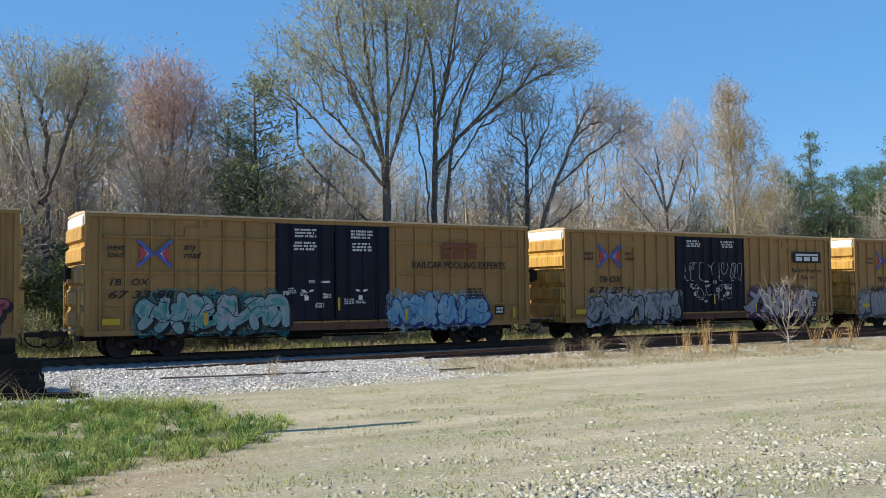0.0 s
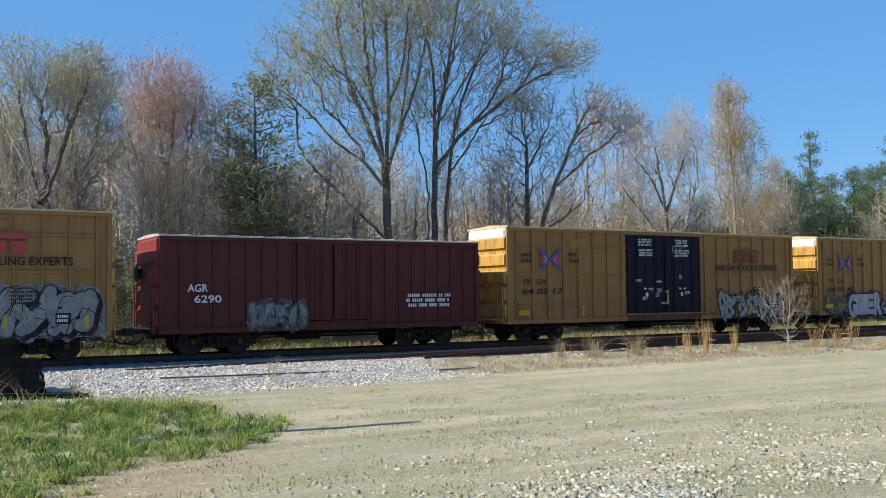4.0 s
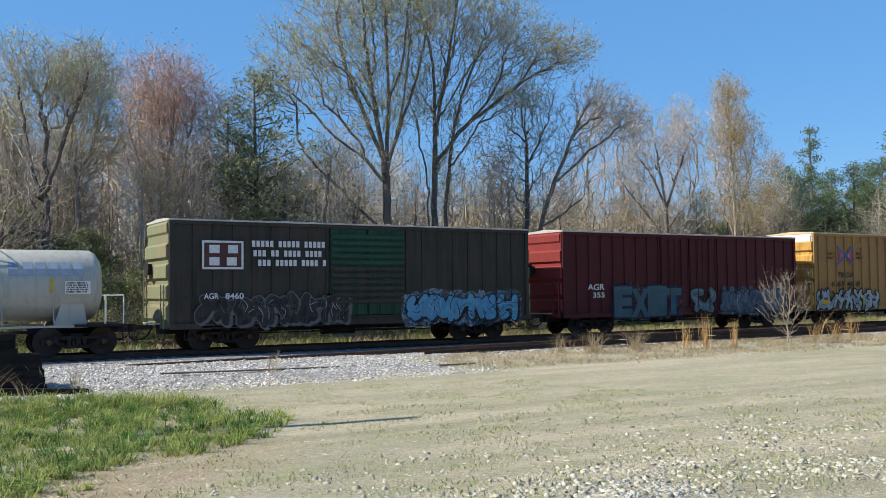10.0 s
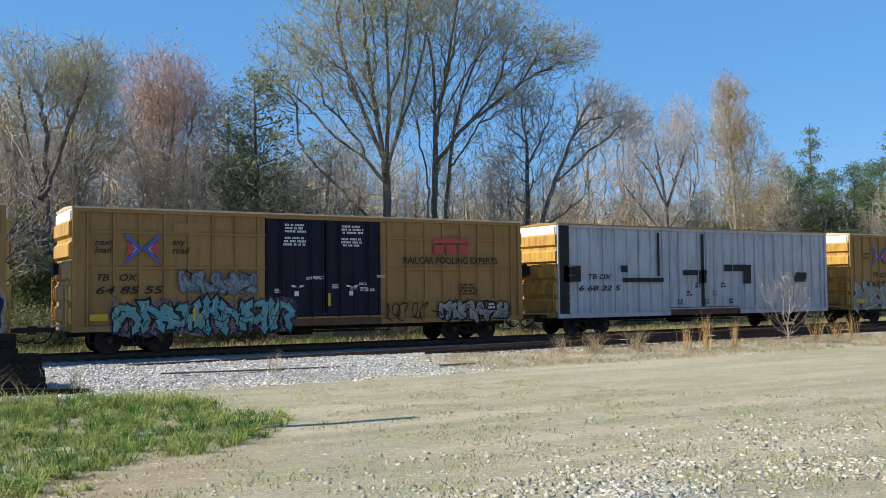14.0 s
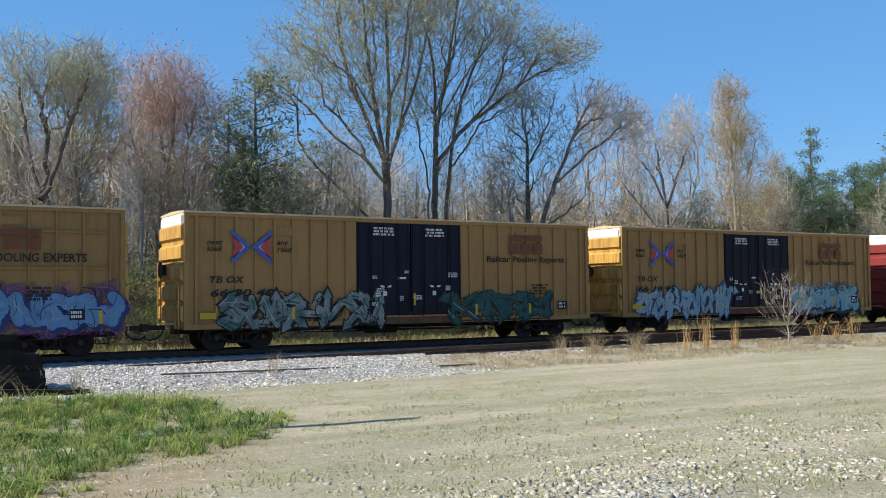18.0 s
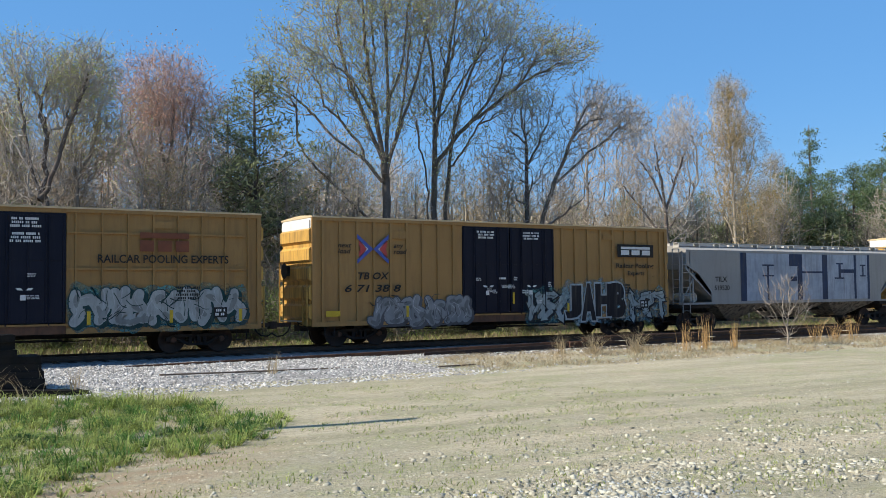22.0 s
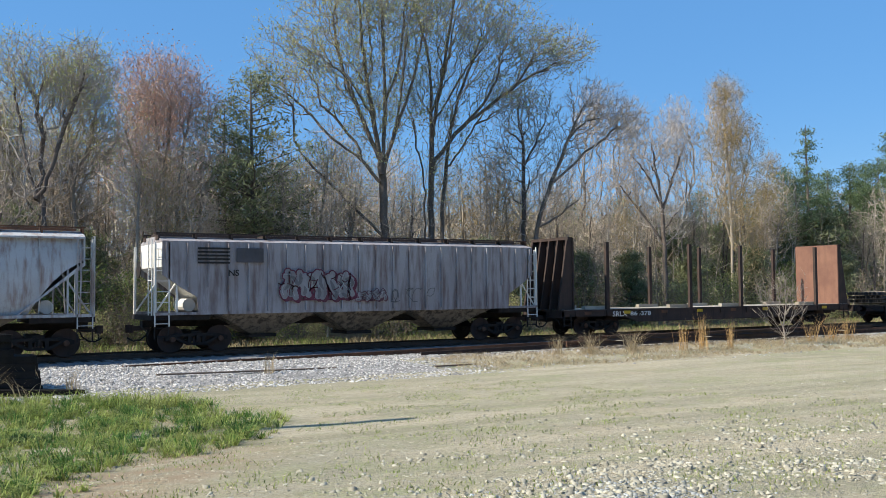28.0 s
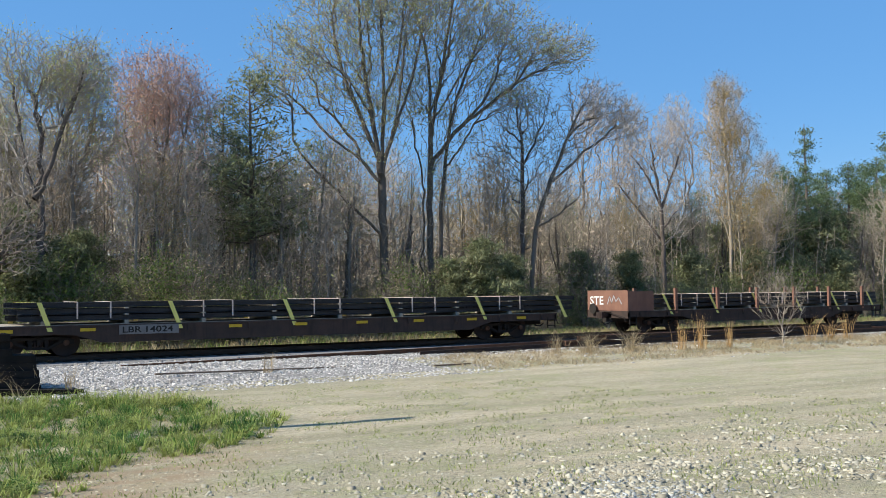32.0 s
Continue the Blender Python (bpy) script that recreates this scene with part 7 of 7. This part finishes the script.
scribble(CARS[2], -1.2, 1.9, 1.75, 2.5, PALE, 306, .03, 6)
g(CARS[2], 2.8, 7.8, .78, 2.4, (.30, .28, .34), SOOT, (.10, .04, .17), 307, count=4, jag=True, alt=(.5, .5, .52))
g(CARS[3], -9.1, -2.5, .62, 2.2, (.27, .28, .29), (.09, .09, .1), (.40, .41, .42), 308, count=6, alt=(.36, .36, .37))
g(CARS[3], -2.3, 2.3, .62, 2.25, (.16, .17, .19), SOOT, (.27, .28, .3), 309, count=4)
g(CARS[3], 2.4, 7.7, .62, 2.2, (.3, .3, .3), (.09, .09, .1), (.42, .42, .42), 310, count=5)
scribble(CARS[3], -1.7, -.5, 3.0, 3.6, PALE, 311, .04, 4)
scribble(CARS[3], .8, 2.0, 2.9, 3.5, PALE, 312, .04, 4)
g(CARS[4], -8.57, -6.1, .8, 1.95, (.42, .36, .38), (.12, .1, .12), ICE, 313, count=3, jag=True, alt=(.5, .42, .1))
g(CARS[4], -6.1, -2.6, 1.2, 2.5, ICE, NIGHT, ICE, 314, count=3)
g(CARS[4], -6.1, -3.15, .76, 1.94, (.42, .50, .25), (.08, .1, .03), None, 315, "WH", y=-1.605)
g(CARS[4], -2.45, 2.3, .9, 2.1, (.36, .48, .60), NIGHT, ICE, 316, count=4, jag=True)
g(CARS[4], 2.42, 8.9, .78, 2.5, (.27, .27, .27), SOOT, (.38, .47, .56), 317, count=5, alt=(.36, .36, .36))
g(CARS[5], -3.42, -1.2, .9, 1.9, (.24, .27, .28), (.1, .12, .12), (.3, .33, .33), 318, count=4)
g(CARS[6], 3.64, 8.46, .78, 2.1, (.50, .49, .45), SOOT, None, 319, count=6, jag=True)
scribble(CARS[6], .5, 1.6, 3.85, 4.4, PALE, 320, .035, 4)
g(CARS[7], -8.6, -6.7, .8, 1.95, (.35, .30, .07), (.09, .1, .1), (.10, .13, .12), 321, count=2, alt=(.1, .12, .1))
g(CARS[7], -6.84, -3.8, .66, 2.0, PALE, SOOT, (.04, .06, .12), 322, "GIER", y=-1.6)
g(CARS[7], -3.7, -2.6, .66, 1.5, PALE, SOOT, None, 323, count=1, jag=True)
g(CARS[7], 2.4, 7.35, .72, 2.2, PALE, SOOT, None, 324, count=5, alt=(.5, .52, .55))
g(CARS[14], -9.2, -3.8, .8, 1.95, (.48, .54, .54), SOOT, None, 325, count=6, jag=True, alt=(.3, .42, .45))
g(CARS[14], 3.0, 9.1, .7, 2.4, (.40, .55, .62), (.05, .07, .12), (.28, .10, .09), 326, count=5, jag=True, alt=(.6, .65, .66))
g(CARS[15], -9.3, -.7, .74, 2.3, (.02, .09, .34), (.01, .02, .10), PALE, 327, count=7, alt=(.03, .12, .42), thick=.035)
g(CARS[15], 2.35, 9.1, .68, 2.35, (.02, .09, .36), (.01, .02, .10), PALE, 328, count=5, alt=(.03, .12, .42), thick=.035)
g(CARS[16], -5.67, -2.8, 2.05, 2.9, (.27, .31, .34), (.13, .14, .16), None, 329, count=4)
g(CARS[16], -8.0, -1.4, .66, 1.85, (.10, .34, .44), SOOT, (.34, .24, .28), 330, count=7, jag=True, alt=(.2, .4, .34))
g(CARS[16], 5.1, 8.6, .8, 1.7, (.42, .41, .37), SOOT, None, 331, count=4)
scribble(CARS[16], 2.7, 4.9, .9, 1.6, SOOT, 332, .04, 5)
g(CARS[18], -9.0, -2.7, .86, 2.2, (.30, .38, .43), (.5, .6, .66), None, 333, count=5, jag=True, alt=(.33, .27, .13))
g(CARS[18], -2.3, 2.4, .86, 2.2, (.06, .08, .12), (.42, .56, .66), None, 334, count=4, jag=True)
g(CARS[18], 2.6, 7.8, .74, 2.3, (.36, .46, .54), (.5, .62, .7), None, 335, count=5, jag=True, alt=(.16, .24, .36))
g(CARS[19], -8.1, -2.65, .7, 2.2, (.05, .30, .30), (.01, .04, .07), (.33, .12, .25), 336, count=5, alt=(.09, .42, .34))
g(CARS[19], 1.95, 9.15, .74, 2.4, (.13, .27, .47), NIGHT, (.26, .10, .24), 337, count=6, alt=(.2, .38, .6))
g(CARS[20], -7.9, -1.2, .7, 2.2, (.36, .37, .36), SOOT, None, 338, count=5, jag=True, alt=(.05, .14, .12))
g(CARS[20], 1.95, 7.1, .78, 2.2, (.035, .12, .11), (.02, .05, .05), None, 339, count=4, jag=True)
g(CARS[21], -8.4, -2.2, .78, 2.2, (.22, .43, .53), (.05, .09, .15), None, 340, count=6, jag=True, alt=(.42, .55, .6))
g(CARS[21], 2.55, 8.0, .75, 2.3, (.15, .45, .55), (.02, .05, .08), (.4, .5, .52), 341, count=4, alt=(.3, .55, .6))
g(CARS[22], -8.6, -2.8, .8, 2.25, (.40, .35, .31), (.09, .05, .05), (.52, .54, .62), 342, count=6, alt=(.34, .31, .33), thick=.035)
g(CARS[22], 2.6, 8.6, .75, 2.2, (.40, .36, .32), (.09, .05, .05), (.48, .5, .58), 343, count=6, alt=(.34, .31, .33), thick=.035)
g(CARS[23], -6.3, -2.3, .7, 2.3, (.26, .04, .05), (.05, .06, .06), (.36, .42, .42), 344, "FATAL", y=-1.6)
g(CARS[23], 2.67, 8.6, .95, 2.4, (.50, .52, .50), (.02, .06, .06), (.12, .33, .32), 345, count=5)
g(CARS[24], -6.7, -2.1, .66, 2.0, (.33, .34, .35), (.12, .12, .13), None, 346, count=5)
g(CARS[24], .9, 2.9, .7, 2.2, (.45, .52, .52), SOOT, (.12, .28, .29), 347, count=2, jag=True)
g(CARS[24], 3.0, 6.6, .75, 2.5, SOOT, (.55, .58, .58), (.42, .54, .55), 348, "JAHB", y=-1.6)
g(CARS[24], 6.7, 9.0, .75, 2.1, (.45, .52, .52), SOOT, (.3, .44, .45), 349, count=2, jag=True)
g(CARS[26], -9.25, -2.1, .76, 2.4, (.22, .18, .33), (.03, .02, .07), (.26, .17, .27), 350, count=6, jag=True, alt=(.3, .3, .42))
g(CARS[26], 2.4, 8.55, .72, 2.5, (.12, .36, .43), (.02, .04, .07), (.05, .17, .10), 351, count=5, alt=(.25, .5, .55))

# maroon and green boxcars
c = CARS[5]
words(c, "AGR", -5.75, -5.0, 2.3, 2.58, CHALK)
words(c, "6290", -5.5, -4.5, 1.9, 2.18, CHALK)
small_print(c, 3.2, 5.4, 1.6, 2.2, 3, CHALK, 61)
c = CARS[12]
bar(c, -6.72, -5.16, 2.96, 4.01, CHALK, -1.6, "emblem_panel")
bar(c, -6.64, -5.24, 3.04, 3.93, spray((.11, .05, .045)), -1.603, "emblem_panel")
for k, (dx, dz) in enumerate(((-6.45, 3.55), (-5.75, 3.55), (-6.45, 3.1), (-5.8, 3.1))):
    bar(c, dx, dx + .38, dz, dz + .3, CHALK, -1.606, "emblem_block")
small_print(c, -4.89, -1.7, 3.02, 4.09, 3, CHALK, 62)
words(c, "AGR", -6.65, -6.1, 1.87, 2.09, CHALK)
words(c, "8460", -5.85, -5.15, 1.87, 2.09, CHALK)
g(c, -6.8, -.85, .78, 2.1, (.045, .04, .04), (.18, .18, .18), None, 352, count=7)
g(c, 1.7, 7.3, .74, 2.05, (.09, .33, .56), SOOT, (.3, .42, .52), 353, count=5, alt=(.15, .42, .6))
for k in range(11):
    z = 1.62 + .255 * k
    part("door_slat", Shape().slab([(-1.58, z), (-1.62, z + .04), (-1.62, z + .15), (-1.58, z + .2)], "x", -1.6, 1.6), GREEN if k > 5 else DKGREEN, c)
c = CARS[13]
words(c, "AGR", -6.5, -5.5, 2.06, 2.34, CHALK)
words(c, "355", -6.2, -5.5, 1.71, 1.95, CHALK)
g(c, -4.9, -.6, .75, 2.2, (.07, .15, .18), (.015, .03, .06), (.2, .12, .11), 354, "EXIT", y=-1.6)
g(c, .3, 1.7, .8, 2.3, (.16, .28, .30), SOOT, None, 355, count=1)
g(c, 2.3, 6.95, .76, 2.05, (.11, .17, .23), (.04, .06, .1), (.2, .26, .3), 356, count=5)
# pale grey car with black blocks
c = CARS[17]
words(c, "TB OX", -7.6, -6.2, 2.55, 2.8, INK, shear=SLANT)
words(c, NUMBERS[17], -8.15, -5.65, 2.03, 2.28, INK, shear=SLANT)
for (a, b, lo, hi) in ((-9.0, -8.03, 2.45, 3.18), (-9.25, -8.7, 1.0, 5.0), (-5.5, -2.9, 2.42, 2.62), (-5.6, -5.2, 2.9, 3.2), (1.28, 3.24, 2.95, 3.29), (2.7, 3.24, 2.32, 2.95), (-1.6, .05, 2.75, 3.0), (-.6, .0, 2.37, 2.75), (-.35, -.15, 1.2, 4.8), (-3.3, -3.15, 2.7, 4.8), (6.6, 7.6, 2.4, 2.9)):
    bar(c, a, b, lo, hi, INK, -1.602, "painted_block")
for k in range(7):
    small_print(c, -2.0 + k * .6, -1.6 + k * .6, 1.3 + (k % 3) * .4, 1.6 + (k % 3) * .4, 2, INK, 70 + k, -1.604)
# tall maroon car
c = CARS[22]
words(c, "TB OX", -8.59, -7.16, 2.89, 3.23, CHALK)
words(c, NUMBERS[22], -8.58, -6.23, 2.45, 2.76, CHALK)
for x in (-1.75, .75):
    small_print(c, x, x + .9, 4.1, 4.45, 3, CHALK, 80 + int(x * 4))
for x in (-8.6, -5.2, -1.9, 1.0, 5.5, 8.7):
    bar(c, x, x + .11, 1.1, 1.6, REFLECT, -1.612, "reflector", "yellow reflector strip")

for k in range(6):
    small_print(c, -1.2 + k * .42, -.95 + k * .42, 1.3 + (k % 3) * .35, 1.5 + (k % 3) * .35, 2, CHALK, 86 + k)
scribble(c, -2.2, -.4, 1.0, 1.9, PALE, 383, .04, 4)
scribble(c, 1.2, 2.3, .9, 1.8, (.3, .12, .14), 384, .05, 3)
# hoppers
c = CARS[8]
words(c, "SHQX", -6.1, -5.16, 2.62, 2.9, INK, -1.56)
words(c, "40126", -6.1, -5.16, 2.24, 2.5, INK, -1.56)
g(c, -5.5, -3.7, 1.5, 2.0, (.30, .42, .27), (.15, .22, .16), None, 360, count=4, y=-1.553, thick=.02)
g(c, -3.1, -1.1, 1.5, 2.0, (.45, .26, .30), (.3, .15, .18), None, 361, count=5, y=-1.553, thick=.02)
g(c, -.6, 6.2, 1.46, 1.9, (.40, .18, .2), (.36, .3, .3), None, 362, count=7, y=-1.553, thick=.01)
g(c, 1.1, 3.9, 1.7, 2.75, (.10, .10, .13), (.55, .55, .58), None, 363, count=4, y=-1.56, jag=True)
small_print(c, -.6, .8, 2.2, 2.8, 6, INK, 90, -1.556)
small_print(c, 3.9, 5.3, 2.1, 2.95, 8, INK, 91, -1.556)
c = CARS[9]
words(c, "GACX", -6.8, -5.6, 2.68, 2.9, CHALK, -1.56)
bar(c, -6.8, -5.3, 2.15, 2.45, HOPGREY, -1.556, "number_panel")
words(c, "77041", -6.7, -5.7, 2.2, 2.42, INK, -1.56)
scribble(c, -4.7, 1.4, 1.65, 2.25, (.3, .3, .31), 364, .025, 12, -1.56)
for x in (-3.6, -.6, 2.2, 5.0, 7.6):
    bar(c, x, x + .14, 1.5, 1.95, REFLECT, -1.56, "reflector", "yellow reflector strip")
c = CARS[25]
words(c, "TILX", -6.6, -5.75, 2.48, 2.74, INK, -1.56)
words(c, "519520", -6.66, -5.58, 2.05, 2.3, INK, -1.56)
bar(c, -4.4, 5.7, 1.5, 3.95, spray((.52, .58, .68)), -1.556, "painted_panel", "pale blue rolled paint panel")
navy = spray((.04, .06, .12))
for (a, b, lo, hi) in ((-4.75, -4.3, 1.48, 3.98), (-2.75, -2.6, 1.5, 2.75), (-3.1, -2.2, 3.3, 3.38), (-3.1, -2.2, 2.75, 2.83), (-2.75, -2.6, 2.83, 3.3), (-.35, .05, 1.5, 3.95), (-1.0, -.35, 3.3, 3.95), (-.9, -.4, 2.5, 2.75), (.05, 1.7, 2.93, 3.03),
                          (1.7, 2.15, 1.5, 3.95), (2.9, 3.5, 3.42, 3.5), (2.75, 3.6, 2.62, 2.7), (3.1, 3.3, 2.7, 3.42), (3.3, 4.45, 2.95, 3.15), (4.45, 4.65, 1.5, 3.95), (5.0, 5.5, 3.35, 3.42), (5.0, 5.5, 2.75, 2.82), (5.2, 5.32, 2.82, 3.35), (5.65, 5.85, 1.48, 3.98)):
    bar(c, a, b, lo, hi, navy, -1.56, "painted_stroke")
c = CARS[29]
for (a, b, lo, hi) in ((-.64, -.4, 2.2, 3.3), (-.4, 0.0, 3.15, 3.35), (-.4, 0.0, 2.12, 2.3), (-.15, .03, 2.3, 2.7), (.2, .75, 3.15, 3.35), (.4, .56, 2.15, 3.15), (1.0, 1.14, 2.12, 3.3), (1.4, 1.54, 2.12, 3.3), (1.1, 1.45, 2.6, 2.75)):
    bar(c, a + .43, b + .43, lo, hi, DULLRED, -1.60, "painted_stroke")
for k, x in enumerate((-2.6, -.8, .85, 2.7)):
    g(c, x, x + 1.6, 1.5, 2.1, (.48, .49, .5), SOOT, None, 370 + k, count=4, y=-1.585, thick=.03)
for x in (-4.6, -1.6, 1.4, 4.4):
    bar(c, x, x + .5, 1.46, 1.56, REFLECT, -1.6, "reflector", "yellow reflector strip")
c = CARS[30]
for k in range(5):
    bar(c, -6.9, -5.7, 3.2 + k * .13, 3.27 + k * .13, INK, -1.64, "logo_block")
bar(c, -5.45, -4.4, 3.25, 3.78, spray((.1, .1, .11)), -1.64, "logo_block")
words(c, "NS", -5.75, -5.35, 2.75, 2.98, INK, -1.64)
g(c, -3.7, -.6, 1.75, 3.0, (.36, .35, .36), (.17, .05, .08), None, 380, count=4, y=-1.635, thick=.06)
g(c, -.45, .75, 1.7, 2.2, (.36, .34, .35), (.17, .08, .1), None, 381, count=3, y=-1.635, thick=.03)
scribble(c, 1.05, 3.05, 1.7, 2.25, (.2, .2, .2), 382, .03, 6, -1.64)
# tanks
for i, num in ((10, "29237"), (11, "29234")):
    c = CARS[i]
    words(c, "RGCX", -4.5, -3.6, 2.05, 2.29, INK, -1.262)
    words(c, num, -3.4, -2.4, 2.05, 2.29, INK, -1.262)
    small_print(c, -3.9, -1.6, 1.72, 1.92, 2, INK, 95 + i, -1.235)
    bar(c, 4.36, 5.2, 2.1, 2.55, WHITE, -1.262, "placard", "white data panel")
    small_print(c, 4.4, 5.16, 2.14, 2.52, 5, INK, 97 + i, -1.266)
    for k, a in enumerate((2.6, 3.05, 3.45, 3.85, 4.25, 4.65)):
        part("brand_block", Shape().add([(a, -math.sqrt(1.24 ** 2 - .33 ** 2) - .012, 2.74), (a + .32, -math.sqrt(1.24 ** 2 - .33 ** 2) - .012, 2.74), (a + .32, -math.sqrt(1.24 ** 2 - .78 ** 2) - .012, 3.19), (a, -math.sqrt(1.24 ** 2 - .78 ** 2) - .012, 3.19),
                                         (a, -math.sqrt(1.24 ** 2 - .56 ** 2) - .02, 2.97), (a + .32, -math.sqrt(1.24 ** 2 - .56 ** 2) - .02, 2.97)], [(0, 1, 5, 4), (4, 5, 2, 3)]), FADEBLUE, c, "faded blue block letter shape")
    for x in (-5.0, -1.4, 1.3, 3.9):
        bar(c, x, x + .09, 2.15, 2.65, REFLECT, -1.262, "reflector", "yellow reflector strip")
scribble(CARS[10], .75, 1.7, 1.75, 2.3, SOOT, 390, .03, 6, -1.262)
scribble(CARS[10], 2.1, 3.2, 1.98, 2.32, PALE, 391, .03, 7, -1.262)
c = CARS[27]
words(c, "HDKX", -4.55, -3.55, 2.13, 2.4, CHALK, -1.272)
words(c, "133870", -3.35, -2.1, 2.13, 2.4, CHALK, -1.272)
small_print(c, -4.4, -2.6, 1.75, 1.95, 2, CHALK, 100, -1.24)
bar(c, 5.4, 6.2, 2.0, 2.4, WHITE, -1.272, "placard", "white data panel")
bar(c, 2.57, 3.31, 1.72, 1.96, REFLECT, -1.25, "placard", "orange warning placard")
for x in (-6.0, -.6, 1.5, 4.2):
    bar(c, x, x + .09, 2.1, 2.5, REFLECT, -1.272, "reflector", "yellow reflector strip")
small_print(c, 4.4, 5.1, 2.0, 2.45, 4, CHALK, 101, -1.272)
c = CARS[28]
ochre = spray((.5, .38, .12))
words(c, "UTLX", -4.7, -3.85, 2.2, 2.44, ochre, -1.322)
words(c, "910079", -3.7, -2.55, 2.2, 2.44, ochre, -1.322)
small_print(c, -4.6, -3.0, 1.8, 2.02, 2, ochre, 102, -1.3)
for x in (-5.9, -2.4, -.6, 2.2):
    bar(c, x, x + .07, 2.3, 2.7, REFLECT, -1.322, "reflector", "yellow reflector strip")
bar(c, 3.2, 3.8, 2.35, 2.6, REFLECT, -1.322, "placard")
# flats
c = CARS[31]
words(c, "SRLX", -7.3, -6.4, .86, 1.1, CHALK, -1.56)
words(c, "864378", -6.2, -4.9, .88, 1.08, CHALK, -1.56)
for k in range(8):
    bar(c, -9.0 + k * 2.4, -8.6 + k * 2.4, .98, 1.12, REFLECT if k % 2 else RUST, -1.565, "reflector", "yellow reflector strip")
for i in (32, 33):
    c = CARS[i]
    for k in range(9):
        bar(c, -10.9 + k * 2.6, -10.4 + k * 2.6, .84, .95, REFLECT, -1.565, "reflector", "yellow reflector strip")
small_print(CARS[32], 3.5, 7.0, .7, .9, 1, CHALK, 110, -1.555)
small_print(CARS[32], -8.0, -7.0, .68, .92, 1, CHALK, 111, -1.555)
scribble(CARS[32], -.6, .8, .7, 1.0, PALE, 392, .03, 6, -1.57)
bar(CARS[33], -7.02, -4.95, .7, 1.02, spray((.27, .27, .27)), -1.566, "number_panel", "dirty grey number panel")
words(CARS[33], "LBR", -6.9, -6.25, .76, .97, INK, -1.57)
words(CARS[33], "14024", -6.1, -5.15, .76, .97, INK, -1.57)
part("lettering", glyph("STE").copy(), CHALK, CARS[34], at=pose(-9.757, 1.25, 1.35, 0, 0, -90) @ Matrix.Diagonal((1.0, 1, .42, 1))).data.materials.append(CHALK)
part("graffiti_tag", stroke(Shape(), [(0, 0), (.15, .35), (.3, .05), (.45, .4), (.6, .1), (.8, .3), (1.0, .0)], .05, 0), spray(PALE), CARS[34], "thin sprayed graffiti tag", pose(-9.757, -.05, 1.4, 0, 0, -90))

motions()
